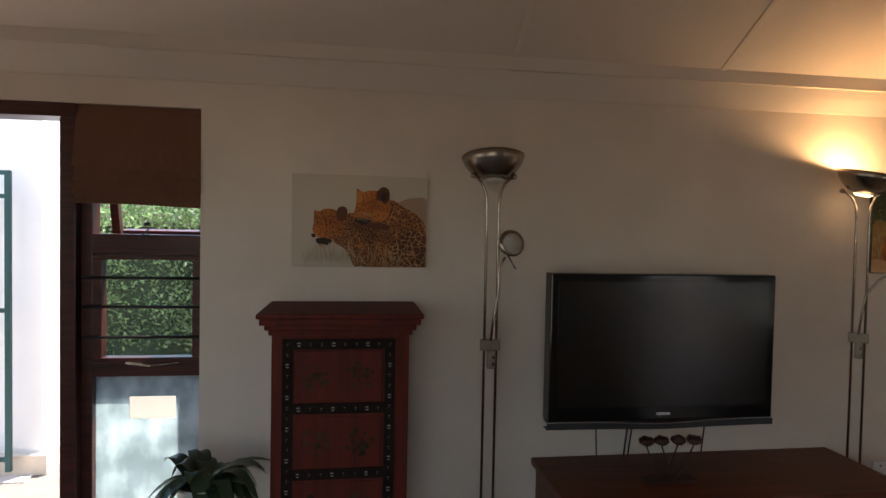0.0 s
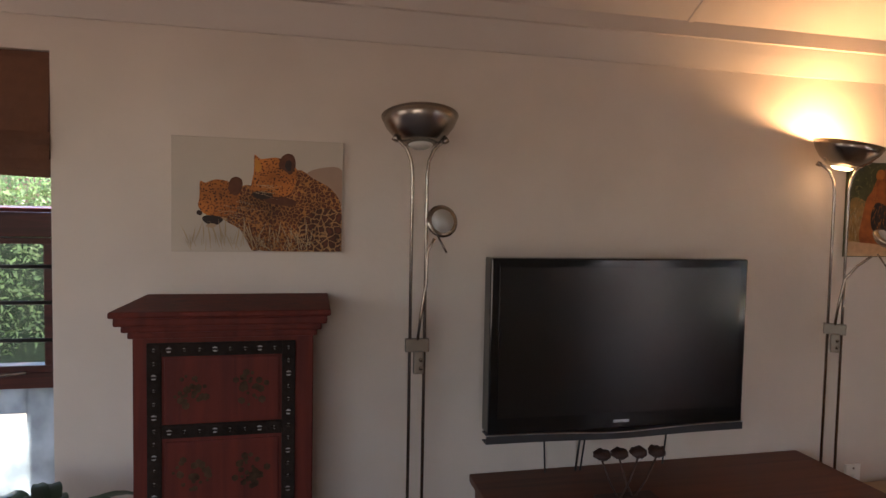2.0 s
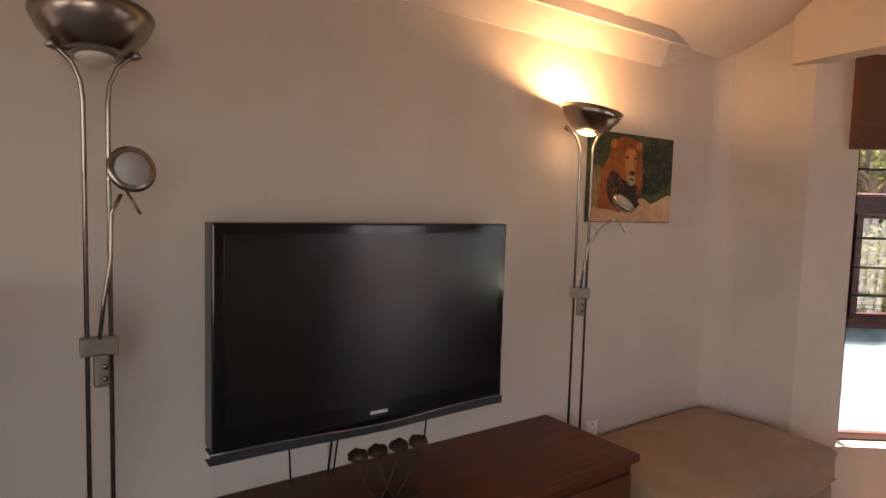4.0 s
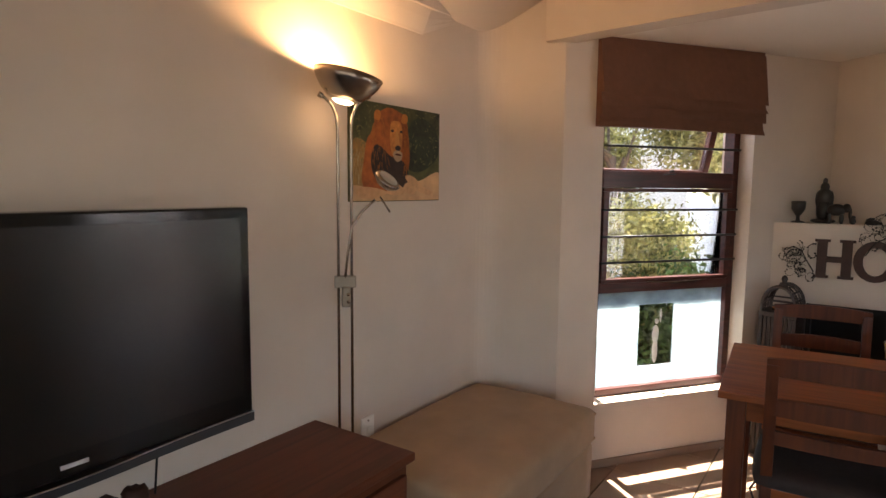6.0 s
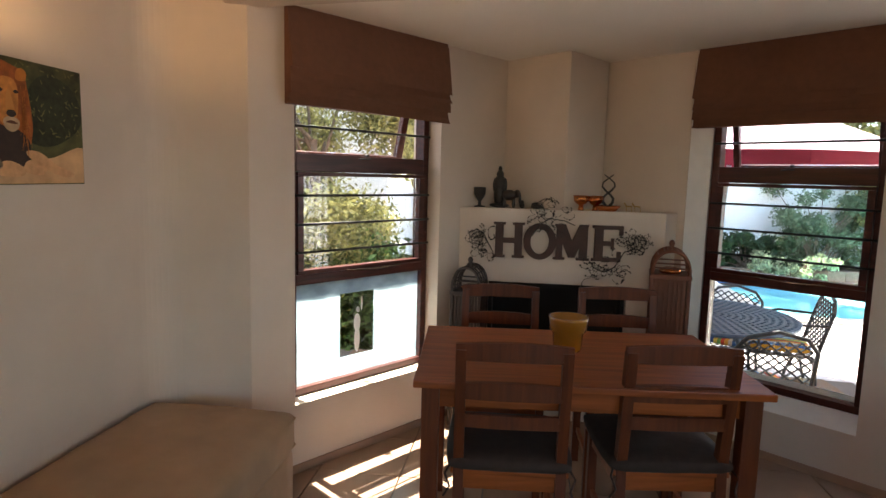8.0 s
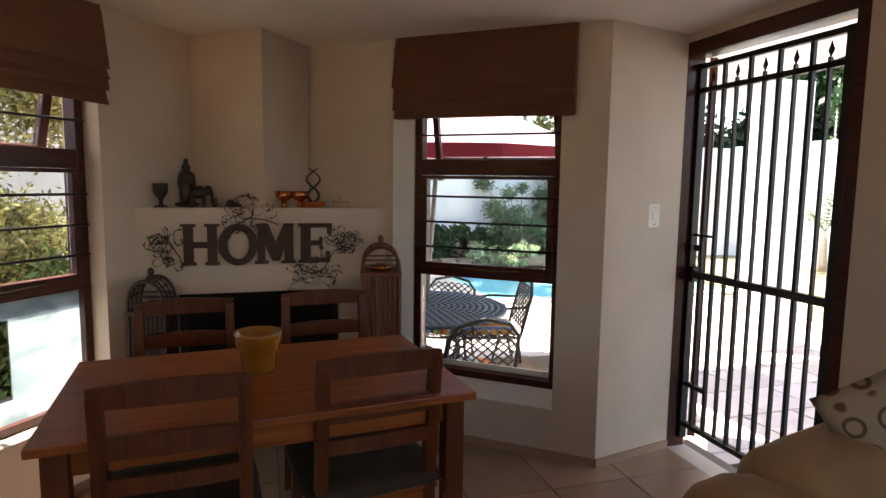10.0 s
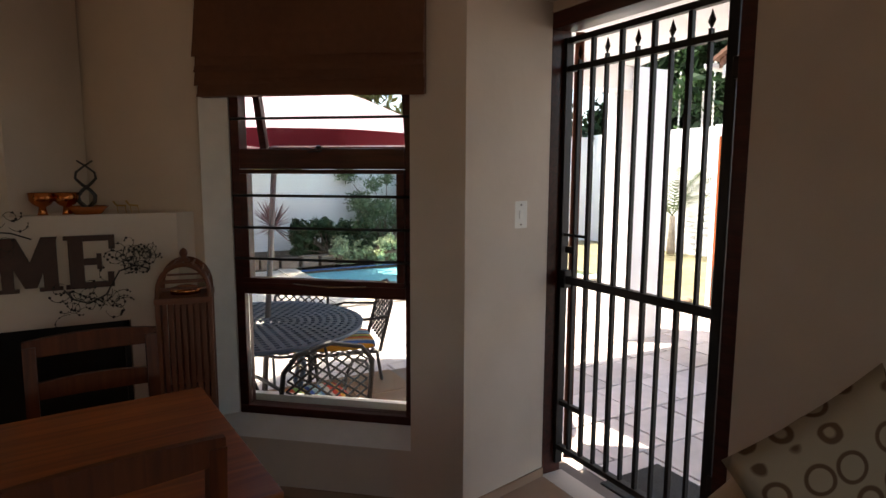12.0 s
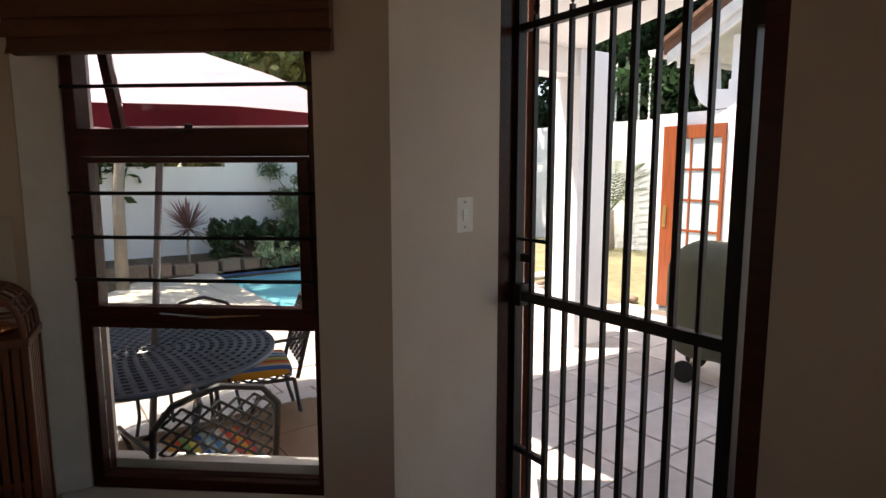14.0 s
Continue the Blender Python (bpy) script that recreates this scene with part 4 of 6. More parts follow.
def soft_box(lo, hi, r, puff=0.01, seed=1, cuts=7):
    """An upholstered block: rounded, slightly swollen and creased."""
    bm = bmesh.new()
    add_box(bm, lo, hi)
    bmesh.ops.subdivide_edges(bm, edges=bm.edges, cuts=cuts, use_grid_fill=True)
    lo, hi = Vector(lo), Vector(hi)
    c, half = (lo + hi) / 2, (hi - lo) / 2
    for v in bm.verts:
        d = v.co - c
        core = Vector([max(-h + r, min(h - r, q)) for q, h in zip(d, half)])
        e = d - core
        if e.length > 1e-6:
            e = e.normalized() * r
        v.co = c + core + e
        f = [1 - abs(q / h) ** 3 for q, h in zip(core, half)]
        nrm = (d - core).normalized() if (d - core).length > 1e-6 else Vector((0, 0, 0))
        v.co += nrm * (puff * (f[0] + f[1]) * 0.5 + 0.004 * noise.noise(v.co * 9 + Vector((seed, 0, 0))) + 0.002 * noise.noise(v.co * 30))
    bmesh.ops.recalc_face_normals(bm, faces=bm.faces)
    return bm


OX0, OX1, OY0, OY1 = 2.2, 3.2, 2.1, 2.725
part("base", soft_box((OX0 + 0.01, OY0 + 0.01, 0.04), (OX1 - 0.01, OY1, 0.3), 0.02, 0.004, 3, 10), SOFA, ot, smooth=True)
cush = part("seat_cushion", soft_box((OX0, OY0, 0.3), (OX1, OY1, 0.455), 0.04, 0.02, 5, 22), SOFA, ot, smooth=True)
bm = bmesh.new()
for z in (0.325, 0.435):
    add_tube(bm, [(OX0 + 0.03, OY0 - 0.002, z), (OX1 - 0.03, OY0 - 0.002, z), (OX1 + 0.002, OY0 + 0.03, z), (OX1 + 0.002, OY1 - 0.03, z)], 0.004, 6)
part("piping", bm, SOFA, cush)
for x in (OX0 + 0.06, OX1 - 0.06):
    for y in (OY0 + 0.06, OY1 - 0.06):
        lathe("foot", [(0, 0), (0.02, 0), (0.024, 0.04), (0, 0.04)], DARKWOOD, ot, 12, (x, y, 0))

# sofa, only its back and arm, with a ring-patterned cushion
so = holder("sofa", Matrix.Translation((2.33, 0.03, 0)) @ Matrix.Rotation(radians(13), 4, "Z"), "beige suede sofa with rounded arm, in front of the gate", "sofa")
part("arm", soft_box((-0.85, -0.28, 0.05), (0.12, -0.02, 0.66), 0.09, 0.015, 7, 10), SOFA, so, smooth=True)
part("back", soft_box((-0.12, -1.03, 0.05), (0.13, -0.26, 0.69), 0.09, 0.015, 8, 10), SOFA, so, smooth=True)
part("seat", soft_box((-0.85, -0.88, 0.05), (-0.12, -0.29, 0.42), 0.06, 0.015, 9, 8), SOFA, so, smooth=True)
RING = mat("ring_pattern_fabric", (0.36, 0.3, 0.22), 0.9, noise_amt=0.1, scale=60, bump=0.2, bump_scale=300)
nt = RING.node_tree
vor = nt.nodes.new("ShaderNodeTexVoronoi")
vor.inputs["Scale"].default_value = 11.7
vor.inputs["Randomness"].default_value = 0.35
tcn = nt.nodes.new("ShaderNodeTexCoord")
nt.links.new(tcn.outputs["Object"], vor.inputs["Vector"])
crr = nt.nodes.new("ShaderNodeValToRGB")
el = crr.color_ramp.elements
el[0].position, el[0].color = 0.30, (0.36, 0.3, 0.22, 1)
el[1].position, el[1].color = 0.44, (0.36, 0.3, 0.22, 1)
for pos, col in ((0.33, (0.12, 0.07, 0.04, 1)), (0.40, (0.12, 0.07, 0.04, 1))):
    q = el.new(pos)
    q.color = col
nt.links.new(vor.outputs["Distance"], crr.inputs[0])
nt.links.new(crr.outputs[0], nt.nodes["Principled BSDF"].inputs["Base Color"])


def pillow(w, h, t, material, m, label, cat="cushion", name="cushion", parent=None):
    bm = bmesh.new()
    n = 16
    for side in (1, -1):
        g = [[None] * (n + 1) for _ in range(n + 1)]
        for i in range(n + 1):
            for j in range(n + 1):
                u, v = 2 * i / n - 1, 2 * j / n - 1
                th = (max(0, 1 - u ** 4) * max(0, 1 - v ** 4)) ** 0.5
                k = 1 - 0.06 * (1 - v * v) * abs(u) - 0.06 * (1 - u * u) * abs(v)
                g[i][j] = bm.verts.new((u * w / 2 * k, side * t / 2 * th + 0.004 * noise.noise(Vector((u * 3, v * 3, side))) * (th > 0), v * h / 2 * k))
        for i in range(n):
            for j in range(n):
                bm.faces.new((g[i][j], g[i + 1][j], g[i + 1][j + 1], g[i][j + 1]))
    bmesh.ops.remove_doubles(bm, verts=bm.verts, dist=1e-4)
    bmesh.ops.recalc_face_normals(bm, faces=bm.faces)
    ob = obj(name, bm, material, parent, label, smooth=True)
    ob.matrix_world = m
    if cat:
        tagged(ob, label, cat)
    return ob


pillow(0.425, 0.425, 0.13, RING, pose(2.389, -0.735, 0.713, -8.0, -29.4, -112.2), "square cream cushion with brown rings, on the sofa")

# pot plant beside the cabinet
LEAF = mat("dark_leaf", (0.03, 0.06, 0.025), 0.35, noise_amt=0.35, scale=12)
pl = holder("pot_plant", pose(-0.42, 2.45, 0), "drooping dark-leaved lily in a pale pot, beside the cabinet", "plant")
lathe("pot", [(0, 0.5), (0.07, 0.5), (0.085, 0.66), (0.09, 0.67), (0.08, 0.67), (0.078, 0.64), (0, 0.64)], mat("pale_ceramic", (0.45, 0.44, 0.4), 0.3), pl, 28)
lathe("stand", [(0, 0), (0.12, 0), (0.1, 0.02), (0.03, 0.05), (0.025, 0.44), (0.09, 0.48), (0.09, 0.5), (0, 0.5)], DARKWOOD, pl, 24)
rng = random.Random(11)


def leaf_blade(bm, base, yaw, reach, rise, droop, width, n=8, fold=0.25):
    """A long leaf that arches out from base."""
    d = Vector((math.cos(yaw), math.sin(yaw), 0))
    s = Vector((-d.y, d.x, 0))
    rows = []
    for i in range(n + 1):
        t = i / n
        c = base + d * reach * t + Vector((0, 0, rise * t - droop * t * t))
        w = width * max(0.04, math.sin(math.pi * min(1, 0.08 + t * 0.92)) ** 0.8)
        up = Vector((0, 0, fold * w))
        rows.append([bm.verts.new(c - s * w + up), bm.verts.new(c), bm.verts.new(c + s * w + up)])
    for a, b in zip(rows, rows[1:]):
        bm.faces.new((a[0], a[1], b[1], b[0])), bm.faces.new((a[1], a[2], b[2], b[1]))


for k in range(40):
    bm = bmesh.new()
    yaw = k * 2.4 + rng.uniform(-0.3, 0.3)
    reach = rng.uniform(0.1, 0.23)
    rise = rng.uniform(0.12, 0.32)
    leaf_blade(bm, Vector((rng.uniform(-0.03, 0.03), rng.uniform(-0.03, 0.03), 0.64)), yaw, reach, rise, rise * rng.uniform(0.7, 1.5), rng.uniform(0.02, 0.032))
    part("leaf", bm, LEAF, pl, smooth=True)

# wall plates
PLATE = mat("white_plastic", (0.82, 0.8, 0.74), 0.35)


def plate(m, label):
    p = holder("wall_switch", m, label, "switch")
    obj("plate", box_bm((-0.036, -0.008, -0.058), (0.036, 0, 0.058), 0.003), PLATE, p)
    obj("rocker", box_bm((-0.01, -0.012, -0.018), (0.01, -0.008, 0.018), 0.002), PLATE, p)
    for z in (-0.042, 0.042):
        lathe("screw", [(0, 0), (0.004, 0), (0.004, 0.002), (0, 0.002)], STEEL, p, 8).matrix_local = pose(0, -0.008, z, 90)


plate(pose(3.808, -0.87, 1.24, 0, 0, -85), "white plastic light switch on the wall beside the gate")
plate(pose(2.38, 2.735, 0.47), "white plastic wall plate low on the wall by the ottoman")

# ---- dining nook ----
def dining_table():
    t = holder("dining_table", Matrix.Translation((3.253, 0.999, 0)) @ Matrix.Rotation(radians(5.1), 4, "Z"), "orange pine dining table with square legs", "table")
    part("tabletop", box_bm((-0.375, -0.592, 0.725), (0.375, 0.592, 0.75), 0.004), PINE, t)
    bm = bmesh.new()
    for lo, hi in (((-0.31, -0.53, 0.64), (-0.29, 0.53, 0.725)), ((0.29, -0.53, 0.64), (0.31, 0.53, 0.725)), ((-0.29, -0.55, 0.64), (0.29, -0.53, 0.725)), ((-0.29, 0.53, 0.64), (0.29, 0.55, 0.725))):
        add_box(bm, lo, hi, 0.002)
    part("apron", bm, PINE, t)
    for x in (-0.345, 0.285):
        for y in (-0.565, 0.505):
            part("leg", box_bm((x, y, 0), (x + 0.06, y + 0.06, 0.725), 0.004), PINEZ_SHADED, t)


dining_table()


def dining_chair():
    c = holder("dining_chair", pose(0, 0, 0), "orange pine chair with dark seat pad, at the dining table", "chair", "dining chairs")
    for y in (-0.19, 0.155):
        bm = bmesh.new()
        for (xa, za), (xb, zb) in (((0.0, 0.0), (0.03, 0.44)), ((0.03, 0.44), (-0.02, 0.87))):
            v = [bm.verts.new(q) for q in ((xa, y, za), (xa + 0.038, y, za), (xa + 0.038, y + 0.035, za), (xa, y + 0.035, za), (xb, y, zb), (xb + 0.034, y, zb), (xb + 0.034, y + 0.035, zb), (xb, y + 0.035, zb))]
            for f in ((0, 3, 2, 1), (4, 5, 6, 7), (0, 1, 5, 4), (1, 2, 6, 5), (2, 3, 7, 6), (3, 0, 4, 7)):
                bm.faces.new([v[i] for i in f])
        part("back_post", bm, PINEZ_SHADED, c)
        part("leg", box_bm((0.38, y, 0), (0.415, y + 0.035, 0.43), 0.004), PINEZ_SHADED, c)
    for z0, z1, x in ((0.835, 0.888, -0.012), (0.70, 0.75, 0.002), (0.60, 0.645, 0.014)):
        bm = bmesh.new()
        n = 10
        rows = []
        for i in range(n + 1):
            yy = -0.19 + 0.38 * i / n
            arch = 0.012 * (1 - (2 * i / n - 1) ** 2) if z0 > 0.6 else 0
            curve = -0.012 * (1 - (2 * i / n - 1) ** 2)
            rows.append([bm.verts.new((x + dx + curve, yy, z)) for dx, z in ((0, z0), (0.018, z0), (0.018, z1 + arch), (0, z1 + arch))])
        for a, b in zip(rows, rows[1:]):
            for k in range(4):
                bm.faces.new((a[k], a[(k + 1) % 4], b[(k + 1) % 4], b[k]))
        bm.faces.new(rows[0]), bm.faces.new(rows[-1][::-1])
        bmesh.ops.recalc_face_normals(bm, faces=bm.faces)
        part("back_rail", bm, PINEZ_SHADED, c)
    part("seat", box_bm((0.03, -0.2, 0.425), (0.43, 0.2, 0.445), 0.005), PINE, c)
    bm = bmesh.new()
    add_box(bm, (0.05, -0.18, 0.37), (0.4, -0.165, 0.425)), add_box(bm, (0.05, 0.165, 0.37), (0.4, 0.18, 0.425)), add_box(bm, (0.385, -0.165, 0.37), (0.4, 0.165, 0.425)), add_box(bm, (0.04, -0.165, 0.37), (0.055, 0.165, 0.425))
    part("seat_frame", bm, PINE, c)
    bm = bmesh.new()
    add_box(bm, (0.04, -0.175, 0.16), (0.39, -0.16, 0.185))
    part("stretcher", bm, PINE, c)
    part("stretcher", box_bm((0.04, 0.16, 0.16), (0.39, 0.175, 0.185)), PINE, c)
    pad = part("seat_pad", soft_box((0.02, -0.21, 0.446), (0.43, 0.21, 0.485), 0.018, 0.012, 4, 8), mat("dark_pad", (0.035, 0.022, 0.018), 0.9, noise_amt=0.3, scale=30, bump=0.3), c, smooth=True)
    for y in (-0.2, 0.2):
        tube("tie", [(0.03, y, 0.46), (0.0, y * 1.08, 0.44), (-0.01, y * 1.0, 0.40), (0.0, y * 1.1, 0.36)], 0.004, pad.data.materials[0], pad, 6)
    return c


CH = dining_chair()
CH.matrix_world = pose(2.84, 1.225, 0, 0, 0, 4)
copy_thing(CH, pose(2.935, 0.675, 0, 0, 0, 8))
copy_thing(CH, pose(3.89, 1.31, 0, 0, 0, 184))
copy_thing(CH, pose(3.96, 0.735, 0, 0, 0, 183))

YELLOW = mat("yellow_glaze", (0.33, 0.14, 0.018), 0.2, noise_amt=0.15, scale=10, Coat_Weight=0.5)
tagged(lathe("flower_pot", [(0, 0), (0.052, 0), (0.056, 0.01), (0.062, 0.075), (0.072, 0.08), (0.077, 0.125), (0.079, 0.135), (0.073, 0.135), (0.069, 0.085), (0.058, 0.075), (0.05, 0.02), (0, 0.015)], YELLOW, None, 36, (3.32, 1.02, 0.75)), "yellow glazed ceramic pot on the dining table", "pot")

# ---- sign and wire sprays on the fireplace ----
sign = holder("word_sign", pose(FX, 1.38, 0.966, 0, 0, -90), "rust-brown metal sign of four slab letters spelling HOME", "sign")


def letter(name, boxes, ring=None, poly=()):
    bm = bmesh.new()
    for x0, z0, x1, z1 in boxes:
        add_box(bm, (x0, -0.02, z0), (x1, -0.004, z1), 0.001)
    for q in poly:
        front, back = (-0.0206, -0.0034) if q is poly[0] else (-0.0212, -0.0028)
        a = [bm.verts.new((x, front, z)) for x, z in q]
        b = [bm.verts.new((x, back, z)) for x, z in q]
        bm.faces.new(a), bm.faces.new(b[::-1])
        for i in range(len(q)):
            bm.faces.new((a[i], a[(i + 1) % len(q)], b[(i + 1) % len(q)], b[i]))
    if ring:
        cx, cz, rx, rz, tx, tz = ring
        n = 40
        vs = []
        for i in range(n):
            ca, sa = math.cos(2 * math.pi * i / n), math.sin(2 * math.pi * i / n)
            vs.append([bm.verts.new((cx + r * ca, y, cz + s * sa)) for r, s, y in ((rx, rz, -0.02), (rx - tx, rz - tz, -0.02), (rx - tx, rz - tz, -0.004), (rx, rz, -0.004))])
        for i in range(n):
            a, b = vs[i], vs[(i + 1) % n]
            for k in range(4):
                bm.faces.new((a[k], a[(k + 1) % 4], b[(k + 1) % 4], b[k]))
    bmesh.ops.recalc_face_normals(bm, faces=bm.faces)
    return part(name, bm, RUST, sign)


LH = 0.205
letter("letter_h", [(0.01, 0, 0.056, LH), (0.12, 0, 0.166, LH), (0.056, 0.085, 0.12, 0.115), (-0.002, 0, 0.01, 0.014), (0.056, 0, 0.068, 0.014), (0.108, 0, 0.12, 0.014), (0.166, 0, 0.178, 0.014), (-0.002, LH - 0.014, 0.01, LH), (0.056, LH - 0.014, 0.068, LH), (0.108, LH - 0.014, 0.12, LH), (0.166, LH - 0.014, 0.178, LH)])
letter("letter_o", [], (0.265, 0.1, 0.094, 0.105, 0.042, 0.032))
letter("letter_m", [(0.358, 0, 0.395, LH), (0.488, 0, 0.535, LH), (0.343, 0, 0.358, 0.014), (0.395, 0, 0.41, 0.014), (0.473, 0, 0.488, 0.014), (0.535, 0, 0.548, 0.014)], None,
       [[(0.347, LH), (0.41, LH), (0.46, 0.08), (0.46, 0.015), (0.428, 0.015)], [(0.54, LH), (0.487, LH), (0.435, 0.08), (0.435, 0.015), (0.466, 0.015)]])
letter("letter_e", [(0.572, 0, 0.622, LH), (0.558, 0, 0.572, 0.016), (0.622, 0, 0.7, 0.022), (0.558, LH - 0.016, 0.572, LH), (0.622, LH - 0.022, 0.708, LH), (0.622, 0.09, 0.665, 0.115), (0.7, 0, 0.722, 0.058), (0.708, LH - 0.055, 0.73, LH), (0.665, 0.072, 0.682, 0.133)])
rng = random.Random(7)


def spray(cx, cz, n, spread, r0):
    """Curling wires that end in small leaves and berries."""
    bm = bmesh.new()
    for k in range(n):
        x, z = cx + rng.uniform(-spread, spread), cz + rng.uniform(-spread, spread) * 0.7
        a = rng.uniform(0, 6.28)
        turn = rng.choice((-1, 1)) * rng.uniform(0.25, 0.6)
        pts = []
        for i in range(9):
            pts.append((x, -0.012 - 0.012 * math.sin(i * 0.4), z))
            st = r0 * (1 - i * 0.08)
            x, z, a = x + math.cos(a) * st, z + math.sin(a) * st, a + turn
        add_tube(bm, pts, 0.0011, 4)
        for q in (pts[3], pts[6], pts[8]):
            bmesh.ops.create_icosphere(bm, subdivisions=1, radius=rng.uniform(0.003, 0.006), matrix=Matrix.Translation(q))
    return part("wire_spray", bm, IRON, sign)


spray(-0.08, 0.12, 26, 0.055, 0.014)
spray(-0.06, 0.03, 12, 0.04, 0.012)
spray(0.33, 0.245, 36, 0.1, 0.014)
spray(0.8, 0.12, 34, 0.06, 0.015)
spray(0.64, -0.04, 30, 0.09, 0.014)
bm = bmesh.new()
for pts in ([(-0.13, 0.14), (-0.1, 0.16), (-0.06, 0.14), (-0.03, 0.08), (0.0, 0.03)], [(0.22, 0.13), (0.26, 0.2), (0.32, 0.235), (0.4, 0.225), (0.46, 0.2)], [(0.55, 0.0), (0.58, -0.04), (0.63, -0.06), (0.69, -0.03), (0.74, 0.06), (0.8, 0.08), (0.85, 0.06)]):
    tube("branch", [(x, -0.024, z) for x, z in pts], 0.003, IRON, sign, 6)
bm.free()

# ---- things on the mantel ----
MZ = 1.25
FIG = mat("dark_figurine", (0.02, 0.015, 0.012), 0.4, bump=0.2)
tagged(lathe("goblet", [(0, 0), (0.035, 0), (0.034, 0.006), (0.01, 0.012), (0.009, 0.035), (0.02, 0.05), (0.034, 0.075), (0.036, 0.115), (0.033, 0.118), (0.031, 0.075), (0, 0.055)], FIG, None, 24, (4.5, 1.475, MZ)), "small dark carved goblet on the mantel", "goblet")


def figurine(name, balls, m, label):
    """A plain dark figure from joined rounded masses."""
    bm = bmesh.new()
    for x, y, z, rx, ry, rz in balls:
        bmesh.ops.create_uvsphere(bm, u_segments=14, v_segments=10, radius=1, matrix=Matrix.Translation((x, y, z)) @ Matrix.Diagonal((rx, ry, rz, 1)))
    ob = obj(name, bm, FIG, None, smooth=True)
    ob.matrix_world = m
    return tagged(ob, label, "figurine")


figurine("statue", [(0, 0, 0.012, 0.05, 0.06, 0.014), (0, 0, 0.075, 0.034, 0.036, 0.075), (0, 0, 0.14, 0.032, 0.04, 0.05), (0, 0, 0.195, 0.02, 0.022, 0.026), (0, 0, 0.225, 0.012, 0.012, 0.02), (0, 0.028, 0.13, 0.014, 0.014, 0.045), (0, -0.03, 0.13, 0.014, 0.014, 0.045)], pose(4.54, 1.36, MZ), "dark seated figure statue on the mantel")
figurine("elephant_figurine", [(0, 0, 0.075, 0.03, 0.045, 0.032), (0, -0.045, 0.085, 0.02, 0.02, 0.024), (0, -0.062, 0.055, 0.008, 0.008, 0.035), (0.012, 0.03, 0.028, 0.01, 0.011, 0.032), (-0.012, 0.03, 0.028, 0.01, 0.011, 0.032), (0.012, -0.025, 0.028, 0.01, 0.011, 0.032), (-0.012, -0.025, 0.028, 0.01, 0.011, 0.032)], pose(4.5, 1.30, MZ), "small dark elephant figurine on the mantel")
figurine("small_figurine", [(0, 0, 0.016, 0.014, 0.015, 0.018), (0, 0, 0.036, 0.01, 0.012, 0.012)], pose(4.5, 1.225, MZ), "tiny dark figurine on the mantel")
figurine("shell_figurine", [(0, 0, 0.012, 0.025, 0.034, 0.015), (0, 0.01, 0.024, 0.018, 0.02, 0.012), (0, -0.032, 0.01, 0.01, 0.012, 0.008)], pose(4.5, 1.14, MZ), "small dark rounded figurine on the mantel")
COPPER = mat("copper", (0.6, 0.2, 0.06), 0.2, 1.0, noise_amt=0.1)
for y in (0.885, 0.805):
    b = lathe("copper_bowl", [(0, 0), (0.018, 0), (0.016, 0.006), (0.012, 0.03), (0.03, 0.04), (0.042, 0.055), (0.046, 0.085), (0.044, 0.085), (0.038, 0.056), (0, 0.045)], COPPER, None, 28, (4.5, y, MZ))
    tagged(b, "small polished copper footed bowl on the mantel", "bowl", "copper bowls")
an = holder("twisted_ornament", pose(4.5, 0.735, MZ), "dark twisted horn ornament on an orange dish, on mantel", "ornament")
lathe("dish", [(0, 0), (0.05, 0.0), (0.06, 0.015), (0.075, 0.03), (0.07, 0.031), (0.05, 0.02), (0, 0.018)], mat("orange_glaze", (0.4, 0.1, 0.02), 0.25), an, 28)
for s in (1, -1):
    tube("horn", [(0, s * 0.028 * math.sin(i * 0.85 + 0.2) * (1 + 0.06 * i), 0.025 + 0.023 * i) for i in range(9)], 0.009, FIG, an, 8, r_end=0.003)
for y, a in ((0.62, 20), (0.575, -30)):
    g = holder("wire_animal", pose(4.48, y, MZ, 0, 0, a), "tiny thin-legged gilt wire ornament on the mantel", "ornament", "wire ornaments")
    bm = bmesh.new()
    add_tube(bm, [(0, -0.02, 0.03), (0, 0.015, 0.032), (0, 0.028, 0.05)], 0.004, 6)
    for yy in (-0.018, 0.013):
        add_tube(bm, [(0, yy, 0.03), (0.004, yy - 0.004, 0.0)], 0.0015, 4)
    part("wire", bm, mat("gilt_wire", (0.5, 0.33, 0.12), 0.35, 1.0), g)


